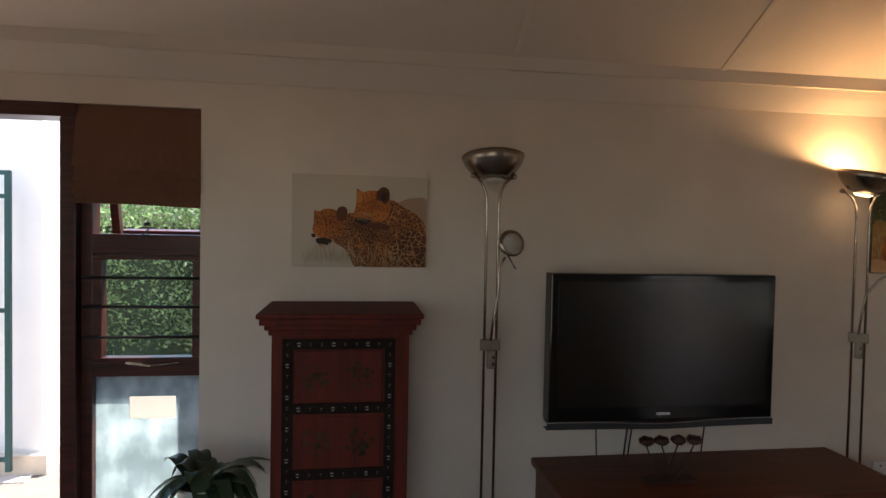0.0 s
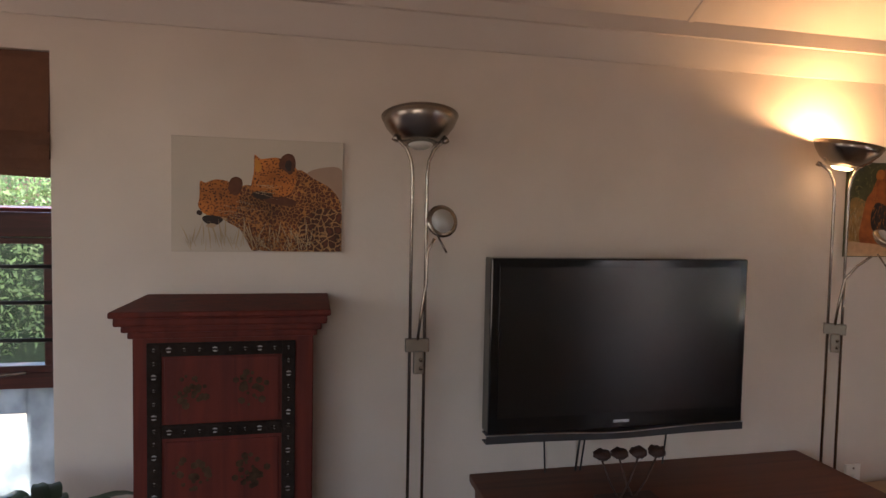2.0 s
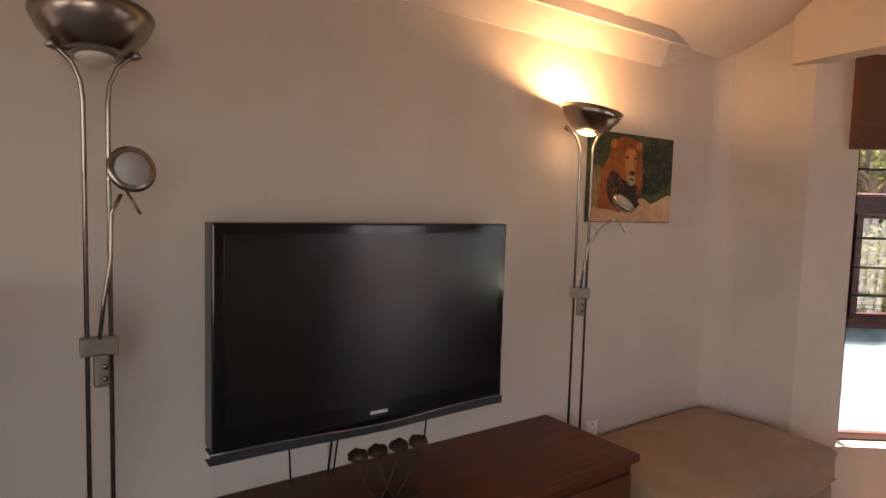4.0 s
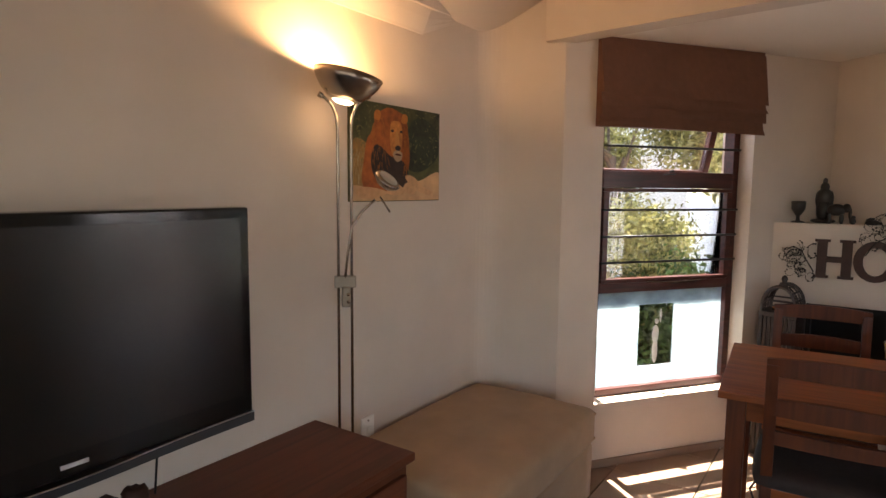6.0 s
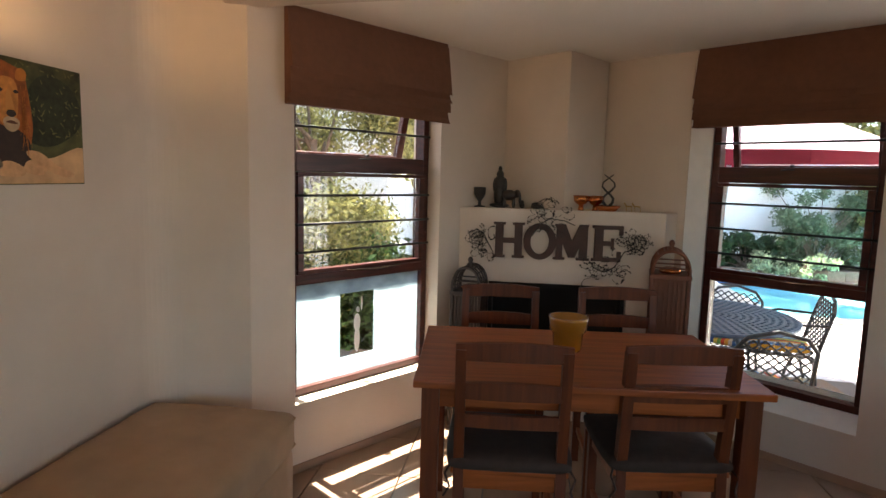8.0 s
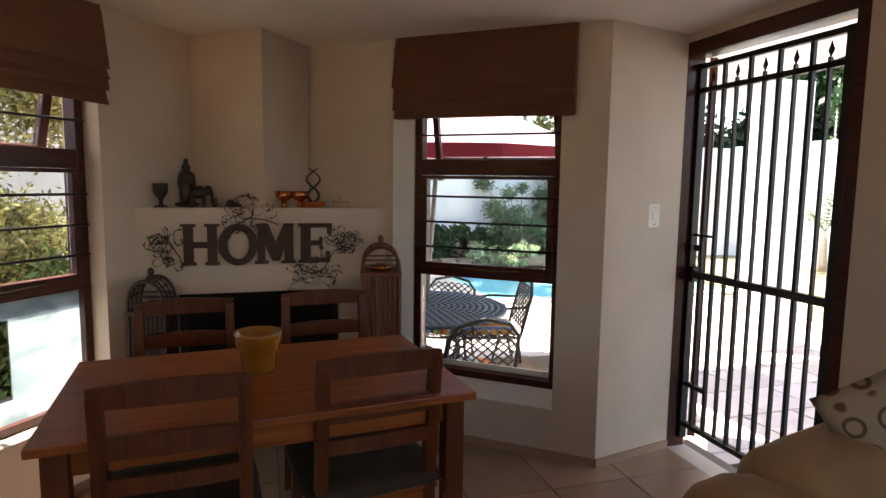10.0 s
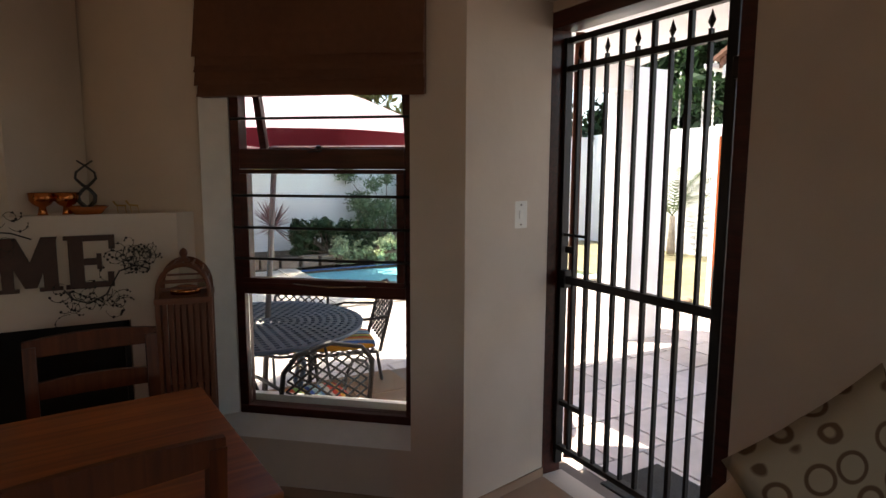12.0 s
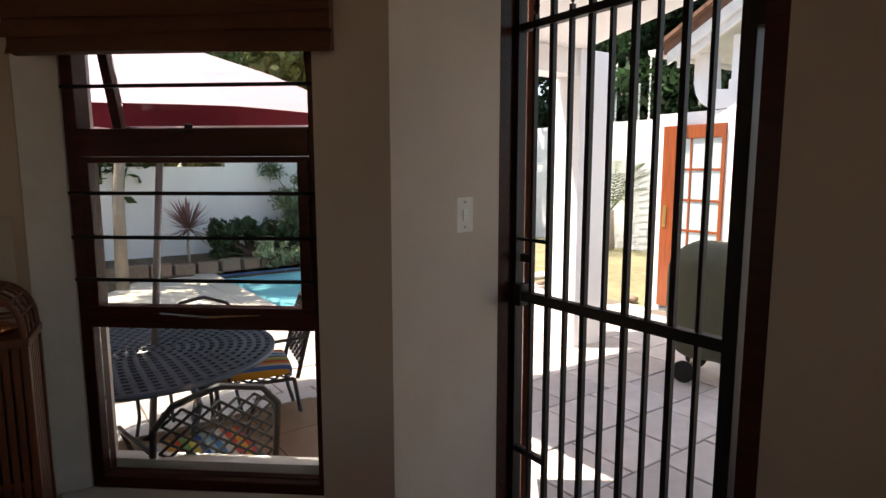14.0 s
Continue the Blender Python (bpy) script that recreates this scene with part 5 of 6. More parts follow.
# ---- cage lanterns before the fireplace ----
def cage(m, w, body, dome, material, label):
    """A tall slatted lantern: square body, flat-fronted arched top between a front and a back arch, finial."""
    c = holder("cage_lantern", m, label, "lantern", "cage lanterns")
    h = w / 2
    part("base", box_bm((-h - 0.01, -h - 0.01, 0), (h + 0.01, h + 0.01, 0.03), 0.004), material, c)
    part("top_rim", box_bm((-h - 0.012, -h - 0.012, body - 0.025), (h + 0.012, h + 0.012, body), 0.004), material, c)
    part("middle_rim", box_bm((-h - 0.002, -h - 0.002, body * 0.55), (h + 0.002, h + 0.002, body * 0.55 + 0.018), 0.003), material, c)
    n = 8
    for i in range(1, n):
        p = -h + 2 * h * i / n
        for x, y, sx, sy in ((-h, p, 0.003, 0.008), (h, p, 0.003, 0.008), (p, -h, 0.008, 0.003), (p, h, 0.008, 0.003)):
            part("slat", box_bm((x - sx, y - sy, 0.03), (x + sx, y + sy, body - 0.025)), material, c)
    for x in (-h, h):
        for y in (-h, h):
            part("post", box_bm((x - 0.009, y - 0.009, 0.03), (x + 0.009, y + 0.009, body - 0.025), 0.002), material, c)
    steps = [math.pi * j / 20 for j in range(21)]
    for x in (-h, -h * 0.33, h * 0.33, h):
        r = 0.009 if abs(x) == h else 0.0045
        part("arch", tube_bm([(x, h * math.cos(t), body + dome * math.sin(t) ** 0.8) for t in steps], r, 8), material, c)
    for f in (0.12, 0.25, 0.38, 0.5, 0.62, 0.75, 0.88):
        t = math.pi * f
        part("roof_slat", tube_bm([(-h, h * math.cos(t), body + dome * math.sin(t) ** 0.8), (h, h * math.cos(t), body + dome * math.sin(t) ** 0.8)], 0.0045, 6), material, c)
    for x in (-h, h):
        for z, half in ((0.03, 0.93), (0.055, 0.8)):
            part("arch_bar", box_bm((x - 0.004, -h * half, body + z), (x + 0.004, h * half, body + z + 0.008)), material, c)
    lathe("cup", [(0, body + 0.0), (h * 0.6, body + 0.0), (h * 0.62, body + 0.02), (h * 0.3, body + 0.03), (0, body + 0.03)], COPPER, c, 20)
    lathe("finial", [(0.02, 0), (0.022, 0.012), (0.01, 0.02), (0.016, 0.035), (0.012, 0.048), (0, 0.058)], material, c, 16, (0, 0, body + dome - 0.002))


cage(pose(4.28, 0.415, 0, 0, 0, -10), 0.185, 0.94, 0.125, mat("brown_cage_wood", (0.13, 0.036, 0.012), 0.5), "tall brown wooden cage lantern with domed top, beside the fireplace")
cage(pose(4.29, 1.5, 0, 0, 0, -10), 0.16, 0.79, 0.135, DARKWOOD, "small dark wooden cage lantern with domed top, by the fireplace")

# ---- iron gate ----
GY = -1.137
gate = holder("security_gate", pose(0, GY, 0), "black iron security gate with spear finials in the doorway", "gate")
bm = bmesh.new()
for lo, hi in (((3.822, -0.02, 0.05), (3.841, 0.02, 2.0)), ((3.0, -0.02, 0.05), (3.04, 0.02, 2.0)), ((3.04, -0.015, 1.975), (3.822, 0.015, 2.0)), ((3.04, -0.015, 1.855), (3.822, 0.015, 1.88)), ((3.04, -0.016, 0.92), (3.822, 0.016, 0.955)), ((3.04, -0.015, 0.12), (3.822, 0.015, 0.145))):
    add_box(bm, lo, hi, 0.002)
part("gate_frame", bm, IRON, gate)
for i in range(1, 10):
    x = 3.036 + 0.0802 * i
    tall = i % 2 == 0
    b = part("bar", box_bm((x - (0.009 if tall else 0.006), -0.009, 0.145), (x + (0.009 if tall else 0.006), 0.009, 1.975 if tall else 1.9), 0.001), IRON, gate)
    if not tall:
        bm = bmesh.new()
        q = [bm.verts.new(v) for v in ((x, 0, 1.895), (x - 0.016, 0, 1.925), (x + 0.016, 0, 1.925), (x, -0.008, 1.925), (x, 0.008, 1.925), (x, 0, 1.965))]
        for t in ((0, 1, 3), (0, 3, 2), (0, 2, 4), (0, 4, 1), (5, 3, 1), (5, 2, 3), (5, 4, 2), (5, 1, 4)):
            bm.faces.new([q[k] for k in t])
        bmesh.ops.recalc_face_normals(bm, faces=bm.faces)
        part("spearhead", bm, IRON, b)
part("lock_box", box_bm((3.79, -0.02, 0.9), (3.838, 0.025, 0.98), 0.004), IRON, gate)
part("lock_rod", box_bm((3.68, -0.006, 1.135), (3.822, 0.006, 1.147), 0.002), IRON, gate)
part("lower_rail", box_bm((3.676, -0.012, 0.34), (3.822, 0.012, 0.362), 0.002), IRON, gate)
part("lock_plate", box_bm((3.76, -0.008, 1.06), (3.81, 0.01, 1.09), 0.003), IRON, gate)
for z in (1.72, 0.3):
    part("hinge", box_bm((2.95, -0.03, z), (3.01, 0.03, z + 0.07), 0.004), IRON, gate)
bm = bmesh.new()
for lo, hi in (((3.842, -1.16, 0.0), (3.93, -1.052, 2.11)), ((2.896, -1.172, 0.0), (2.95, -1.052, 2.098)), ((2.95, -1.172, 2.03), (3.842, -1.052, 2.098))):
    add_box(bm, lo, hi, 0.003)
obj("door_frame", bm, FRAME, label="dark hardwood door frame round the iron gate", kind="structure")
leaf = holder("door", pose(3.88, -1.215, 0, 0, 0, 139), "open reddish wooden door folded back outside the gate", "door")
part("door_leaf", box_bm((-0.78, 0.0, 0.02), (-0.02, 0.04, 2.05), 0.003), REDWOOD, leaf)
bm = bmesh.new()
add_tube(bm, [(-0.72, -0.002, 1.0), (-0.72, -0.05, 1.0), (-0.62, -0.05, 1.0)], 0.008)
part("handle", bm, STEEL, leaf)

# ---- outdoors ----
GZ = -0.25
LEAFG = mat("green_leaf", (0.08, 0.13, 0.035), 0.5, noise_amt=0.5, scale=3)
LEAFD = mat("deep_green_leaf", (0.025, 0.055, 0.02), 0.5, noise_amt=0.5, scale=3)
LEAFY = mat("yellow_green_leaf", (0.27, 0.25, 0.09), 0.5, noise_amt=0.5, scale=3)
LEAFP = mat("pale_leaf", (0.42, 0.46, 0.27), 0.5, noise_amt=0.4, scale=5)
HEDGE = mat("hedge_leaf", (0.16, 0.235, 0.1), 0.5, noise_amt=0.5, scale=2)
PALMG = mat("palm_green", (0.05, 0.085, 0.022), 0.5, noise_amt=0.4, scale=6)
LEAFT = mat("grey_green_leaf", (0.14, 0.19, 0.11), 0.5, noise_amt=0.5, scale=3)
LEAFR = mat("red_purple_leaf", (0.2, 0.1, 0.1), 0.45, noise_amt=0.3)
for lm in (LEAFG, LEAFT, LEAFD, LEAFY, LEAFP, HEDGE):
    nt = lm.node_tree
    b = nt.nodes["Principled BSDF"]
    gi = nt.nodes.new("ShaderNodeNewGeometry")
    hs = nt.nodes.new("ShaderNodeHueSaturation")
    mrr = nt.nodes.new("ShaderNodeMapRange")
    mrr.inputs["To Min"].default_value, mrr.inputs["To Max"].default_value = 0.5, 1.6
    nt.links.new(gi.outputs["Random Per Island"], mrr.inputs["Value"])
    nt.links.new(mrr.outputs[0], hs.inputs["Value"])
    src = b.inputs["Base Color"].links[0].from_socket
    nt.links.new(src, hs.inputs["Color"])
    nt.links.new(hs.outputs[0], b.inputs["Base Color"])
    tl, mxs = nt.nodes.new("ShaderNodeBsdfTranslucent"), nt.nodes.new("ShaderNodeMixShader")
    mxs.inputs[0].default_value = 0.4
    nt.links.new(hs.outputs[0], tl.inputs[0])
    nt.links.new(b.outputs[0], mxs.inputs[1])
    nt.links.new(tl.outputs[0], mxs.inputs[2])
    nt.links.new(mxs.outputs[0], nt.nodes["Material Output"].inputs[0])
BARK = mat("bark", (0.16, 0.12, 0.09), 0.9, noise_amt=0.4, scale=15, bump=0.8, bump_scale=25)
PALEBARK = mat("pale_bark", (0.3, 0.25, 0.2), 0.9, noise_amt=0.3, scale=12, bump=0.8, bump_scale=25)
STONE = mat("bed_stone", (0.26, 0.18, 0.13), 0.85, noise_amt=0.35, scale=14, bump=0.6, bump_scale=30)
COPING = mat("pool_coping", (0.62, 0.54, 0.45), 0.8, noise_amt=0.15, scale=8, bump=0.3)
LAWN = mat("lawn", (0.22, 0.2, 0.11), 0.95, noise_amt=0.35, scale=9, bump=0.8, bump_scale=90)
SOIL = mat("soil", (0.1, 0.07, 0.045), 0.95, noise_amt=0.3, scale=12, bump=0.8, bump_scale=40)


def leaves(name, clumps, count, size, material, seed, parent=None):
    """Many small leaves scattered over rounded clumps ((centre), (radii))."""
    g = np.random.default_rng(seed)
    w = np.array([r[0] * r[1] + r[1] * r[2] + r[0] * r[2] for _, r in clumps])
    idx = g.choice(len(clumps), count, p=w / w.sum())
    c = np.array([q for q, _ in clumps])[idx]
    r = np.array([q for _, q in clumps])[idx]
    d = g.normal(size=(count, 3))
    d /= np.linalg.norm(d, axis=1)[:, None]
    p = c + r * d * (0.25 + np.abs(g.normal(0.55, 0.33, (count, 1))))
    a = g.normal(size=(count, 3))
    a /= np.linalg.norm(a, axis=1)[:, None]
    b = np.cross(a, g.normal(size=(count, 3)))
    b /= np.linalg.norm(b, axis=1)[:, None]
    s = size * g.uniform(0.6, 1.4, (count, 1))
    v = np.stack([p - a * s, p + b * s * 0.42, p + a * s, p - b * s * 0.42], 1).reshape(-1, 3)
    me = bpy.data.meshes.new(name)
    me.from_pydata(v.tolist(), [], [(4 * i, 4 * i + 1, 4 * i + 2, 4 * i + 3) for i in range(count)])
    me.materials.append(material)
    ob = new(name, me)
    ob.parent = parent
    return ob


def clump_set(seed, centre, spread, n, r):
    g = random.Random(seed)
    out = []
    for _ in range(n):
        q = [centre[k] + g.uniform(-1, 1) * spread[k] for k in range(3)]
        rr = r * g.uniform(0.6, 1.3)
        out.append((q, (rr, rr, rr * g.uniform(0.7, 1.0))))
    return out


def tree(name, x, y, height, crown_z, spread, n_leaf, size, material, seed, label, trunk=0.1, bark=BARK, group=""):
    """A tapered, forking trunk with a crown of small leaves."""
    t = holder(name, pose(0, 0, 0), label, "tree", group)
    g = random.Random(seed)
    bm = bmesh.new()
    top = Vector((x + g.uniform(-0.2, 0.2), y + g.uniform(-0.2, 0.2), GZ + height * 0.55))
    add_tube(bm, [(x, y, GZ - 0.05), (x + 0.04, y - 0.03, GZ + height * 0.25), top], trunk, 10, trunk * 0.65)
    cl = clump_set(seed, (x, y, crown_z), spread, 60, min(spread) * 0.3)
    for q, _ in cl[:14]:
        mid = (top + Vector(q)) / 2 + Vector((g.uniform(-0.1, 0.1), g.uniform(-0.1, 0.1), 0.1))
        add_tube(bm, [top - Vector((0, 0, g.uniform(0, height * 0.2))), mid, q], trunk * 0.4, 6, trunk * 0.08)
    part("trunk", bm, bark, t, smooth=True)
    leaves("crown", cl, n_leaf, size, material, seed, t)
    return t


def shrub(x, y, z, spread, n, size, material, seed, label, name="shrub"):
    s = holder(name, pose(0, 0, 0), label, "shrub")
    bm = bmesh.new()
    g = random.Random(seed)
    cl = clump_set(seed, (x, y, z + spread[2]), spread, 34, min(spread) * 0.5)
    for q, _ in cl:
        add_tube(bm, [(x + g.uniform(-0.1, 0.1), y + g.uniform(-0.1, 0.1), z - 0.05), ((x + q[0]) / 2, (y + q[1]) / 2, z + (q[2] - z) * 0.6), q], 0.015, 5, 0.004)
    part("stems", bm, BARK, s)
    leaves("foliage", cl, n, size, material, seed, s)
    return s


# ground sheet with lawn beyond the patio, pool, coping
box("ground", (-90, -90, -0.7), (90, 90, -0.51), SOIL, kind="structure")
PX0, PX1, PY0, PY1 = 9.0, 11.9, -6.5, -2.1
prism("pavement", [(-8, 2.96), (-8, 14), (4.6, 14), (4.6, 2.96)], -0.5, GZ - 0.01, PAVEJOINT, kind="structure")
prism("patio", [(-4, -5.7), (9.0, -5.7), (9.0, 2.95), (3.0, 2.95), (3.0, 2.7), (4.2, 2.2), (5.6, 1.1), (3.9, -1.05), (3.9, -1.26), (-4, -1.26)], -0.5, GZ - 0.008, PAVEJOINT, kind="structure")
prism("lawn", [(2.0, -10.0), (13.2, -10.0), (13.2, -6.5), (9.0, -6.5), (9.0, -5.702), (2.0, -5.702)], -0.5, GZ - 0.03, LAWN, kind="structure")
prism("garden_bed", [(11.9, -6.498), (13.2, -6.498), (13.2, 8), (9.002, 8), (9.002, 0.9), (11.9, -1.0)], -0.5, GZ + 0.02, SOIL, kind="structure")
prism("pool_surround", [(9.002, -2.1), (11.9, -2.1), (11.9, -1.002), (9.002, 0.898)], -0.5, GZ + 0.004, COPING, kind="structure")
prism("side_ground", [(4.602, 2.96), (9.0, 2.96), (9.0, 14), (4.602, 14)], -0.5, GZ - 0.02, SOIL, kind="structure")
WATER = mat("pool_water", (0.25, 0.72, 0.8), 0.08, noise_amt=0.12, scale=3, bump=0.3, bump_scale=6)
prism("pool_water", [(PX0, PY0), (PX1, PY0), (PX1, PY1), (PX0, PY1)], -0.5, GZ - 0.09, WATER, kind="structure")
for k, (a, b) in enumerate((((PX0 - 0.3, PY0), (PX0, PY1)), ((PX0 - 0.3, PY1), (PX1, PY1 + 0.3)), ((PX1, PY0), (PX1 + 0.3, PY1 + 0.3)))):
    n = max(2, int(max(b[0] - a[0], b[1] - a[1]) / 0.4))
    par = holder("pool_edge", pose(0, 0, 0), "pale stone coping round the pool", "pool edge")
    par["kind"] = "structure"
    for i in range(n):
        if b[1] - a[1] > b[0] - a[0]:
            l = (b[1] - a[1]) / n
            lo, hi = (a[0], a[1] + i * l + 0.006, GZ - 0.02), (b[0], a[1] + (i + 1) * l - 0.006, GZ + 0.02)
        else:
            l = (b[0] - a[0]) / n
            lo, hi = (a[0] + i * l + 0.006, a[1], GZ - 0.02), (a[0] + (i + 1) * l - 0.006, b[1], GZ + 0.02)
        part("coping_stone", box_bm(lo, hi), COPING, par)
BLUETILE = mat("blue_pool_tile", (0.03, 0.08, 0.2), 0.2, noise_amt=0.6, scale=40)
box("pool_tile_band", (PX0, PY1 - 0.02, -0.3), (PX1, PY1 + 0.0, GZ - 0.02), BLUETILE, kind="structure")
box("pool_tile_band", (PX1 - 0.02, PY0, -0.3), (PX1, PY1 - 0.02, GZ - 0.02), BLUETILE, kind="structure")

# garden walls, stepped
for lo, hi in (((13.2, -0.79, -0.5), (13.4, 9, 1.15)), ((13.2, -2.7, -0.5), (13.4, -0.79, 1.43)), ((13.2, -10.0, -0.5), (13.4, -2.7, 2.3)), ((8.2, -10.2, -0.5), (13.4, -10.0, 2.35)), ((2.0, -10.2, -0.5), (8.2, -10.0, 2.6))):
    box("garden_wall", lo, hi, OUTWALL, kind="structure")
# raised bed wall of stones
rb = holder("raised_bed_wall", pose(0, 0, 0), "low raised bed edged with rough brown stone blocks", "garden wall")
rng = random.Random(21)
pth = [(12.2, 2.0), (12.1, -1.2), (12.0, -2.2), (12.15, -2.9), (12.2, -6.2)]
for (xa, ya), (xb, yb) in zip(pth, pth[1:]):
    L = math.hypot(xb - xa, yb - ya)
    n = int(L / 0.3)
    for row in range(1):
        for i in range(n):
            f = (i + 0.5 + 0.5 * row) / n
            if f > 1:
                continue
            bm = box_bm((-0.149, -0.09, 0), (0.149, 0.09, rng.uniform(0.17, 0.2)), 0.016)
            ob = part("stone", bm, STONE, rb)
            ob.matrix_local = pose(xa + (xb - xa) * f, ya + (yb - ya) * f, GZ + 0.01 + row * 0.145, 0, 0, math.degrees(math.atan2(yb - ya, xb - xa)) + rng.uniform(-3, 3))
prism("bed_soil", [(12.21, 2.0), (12.11, -1.2), (12.01, -2.2), (12.16, -2.9), (12.21, -6.2), (13.2, -6.2), (13.2, 2.0)], GZ + 0.02, GZ + 0.17, SOIL, kind="structure")

shrub(12.75, -4.2, GZ + 0.2, (0.35, 0.75, 0.72), 16000, 0.03, LEAFT, 31, "tall feathery green shrub against the white garden wall")
shrub(12.5, -2.85, GZ + 0.18, (0.3, 0.6, 0.28), 8000, 0.05, LEAFD, 32, "dark green shrub in the raised bed")
shrub(12.1, -3.45, GZ + 0.02, (0.28, 0.6, 0.2), 6000, 0.045, LEAFP, 33, "low pale variegated shrub at the pool edge")
shrub(12.6, -5.6, GZ + 0.2, (0.4, 0.8, 1.0), 7000, 0.05, LEAFY, 34, "yellow-green shrub against the white garden wall")
shrub(6.2, 2.75, GZ, (0.5, 0.45, 0.5), 9000, 0.04, LEAFG, 36, "green shrub below the tree outside the garden window")
shrub(12.5, 0.2, GZ + 0.1, (0.3, 0.5, 0.16), 2000, 0.05, LEAFD, 35, "low dark shrub in the garden bed")

# cordyline: thin stem and a ball of long blades
cd = holder("cordyline", pose(12.1, -1.79, GZ + 0.1), "slender cordyline with a starburst of red-purple blades", "plant")
tube("stem", [(0, 0, 0), (0.02, 0.01, 0.3), (0, 0, 0.58)], 0.022, PALEBARK, cd)
rng = random.Random(5)
bm = bmesh.new()
for k in range(120):
    yaw, el = rng.uniform(0, 6.283), rng.uniform(-0.5, 1.5)
    L = rng.uniform(0.4, 0.6)
    d = Vector((math.cos(yaw) * math.cos(el), math.sin(yaw) * math.cos(el), math.sin(el)))
    s = d.cross(Vector((0, 0, 1))).normalized() * 0.02
    b0 = Vector((0, 0, 0.62))
    v = [bm.verts.new(q) for q in (b0 + d * 0.03 - s * 0.6, b0 + d * 0.03 + s * 0.6, b0 + d * L * 0.5 + s, b0 + d * L * 0.5 - s, b0 + d * L - Vector((0, 0, 0.04 * L)))]
    bm.faces.new((v[0], v[1], v[2], v[3])), bm.faces.new((v[3], v[2], v[4]))
part("blades", bm, LEAFR, cd)


def palm(x, y, h, n, L, seed, label):
    p = holder("palm", pose(x, y, GZ), label, "plant")
    g = random.Random(seed)
    lathe("trunk", [(0, 0), (0.08, 0), (0.09, 0.1), (0.06, h * 0.6), (0.05, h), (0, h)], PALEBARK, p, 12)
    for k in range(n):
        yaw = k * 2.4
        el = g.uniform(0.5, 1.35)
        bm = bmesh.new()
        m = 18
        pts = []
        for i in range(m + 1):
            t = i / m
            pts.append(Vector((math.cos(yaw) * L * t * math.cos(el), math.sin(yaw) * L * t * math.cos(el), h + L * t * math.sin(el) - 0.35 * L * t * t)))
        add_tube(bm, pts, 0.008, 4, 0.002)
        for i in range(2, m):
            dd = (pts[i] - pts[i - 1]).normalized()
            for sgn in (-1, 1):
                side = Vector((-math.sin(yaw), math.cos(yaw), 0)) * sgn
                ln = 0.25 * L * math.sin(math.pi * i / (m + 1)) + 0.05
                tip = pts[i] + side * ln * 0.8 + dd * ln * 0.7 - Vector((0, 0, ln * 0.2))
                q = [bm.verts.new(v) for v in (pts[i], pts[i] + dd * 0.03, tip)]
                bm.faces.new(q)
        part("frond", bm, PALMG, p)
    return p


palm(10.2, -9.5, 0.8, 14, 1.6, 3, "young green palm against the white garden wall on the lawn")

# trees that show through the windows and over the walls
tree("tree", 6.35, 3.25, 3.6, 1.9, (1.0, 0.9, 1.8), 90000, 0.027, LEAFY, 41, "bushy green tree outside the garden window", 0.05)
tree("tree", 7.4, 5.4, 3.8, 2.7, (1.2, 1.0, 1.0), 22000, 0.05, LEAFG, 47, "green tree by the pale side wall", 0.07)
box("side_wall", (8.7, 3.0, -0.5), (8.9, 12, 2.4), OUTWALL, kind="structure")
box("side_wall_back", (2.0, 7.6, -0.4), (8.6, 7.8, 2.0), OUTWALL, kind="structure")
tree("tree", 11.4, -0.75, 5.0, 3.7, (1.6, 1.6, 1.0), 14000, 0.07, LEAFG, 42, "garden tree with pale forking trunks beyond the patio", 0.09, PALEBARK)
for k, (x, y, h, mm, sd) in enumerate(((15.5, -4, 7, LEAFY, 51), (15.0, 0.5, 6, LEAFG, 52), (16, -9, 8, LEAFD, 53), (12.0, -12.5, 8, LEAFD, 54), (8.5, -12.5, 8, LEAFD, 55), (15.5, 5, 6, LEAFY, 56), (5.0, -12, 7, LEAFG, 57))):
    tree("tree", x, y, h, h * 0.55, (2.1, 2.1, h * 0.34), 32000, 0.12, mm, sd, "large leafy tree behind the white garden wall", 0.16, BARK, "trees behind the wall")

# hedge and wall on the drive side
hg = holder("hedge", pose(0, 0, 0), "dense clipped green hedge along the drive", "hedge")
# near-black box behind the foliage, standing in for deep shade between leaves
box("hedge_core", (-7.5, 8.2, GZ), (3.5, 8.9, 1.5), mat("hedge_inner_shade", (0.015, 0.03, 0.012), 0.9), hg)
leaves("foliage", [((-7.5 + 0.35 * i, 8.35 + 0.1 * math.sin(i), 0.15 + 0.33 * j), (0.4, 0.42, 0.34)) for i in range(32) for j in range(6)], 100000, 0.032, HEDGE, 61, hg)
BRICKW = mat("far_brick", (0.42, 0.24, 0.18), 0.9, noise_amt=0.2, scale=4)
box("neighbour_wall", (-9, 10.5, -0.4), (6, 10.8, 2.6), BRICKW, kind="structure")
box("drive_wall", (-6.0, 5.0, -0.4), (-2.14, 5.7, 3.0), OUTWALL, kind="structure")
box("drive_wall_plinth", (-6.0, 4.93, -0.4), (-2.08, 5.75, -0.12), COPING, kind="structure")
dg = holder("drive_gate", pose(-2.27, 4.86, GZ, 0, 0, 180), "dark green iron gate standing open by the drive wall", "gate")
GREENIRON = mat("green_iron", (0.02, 0.06, 0.06), 0.4, 0.5)
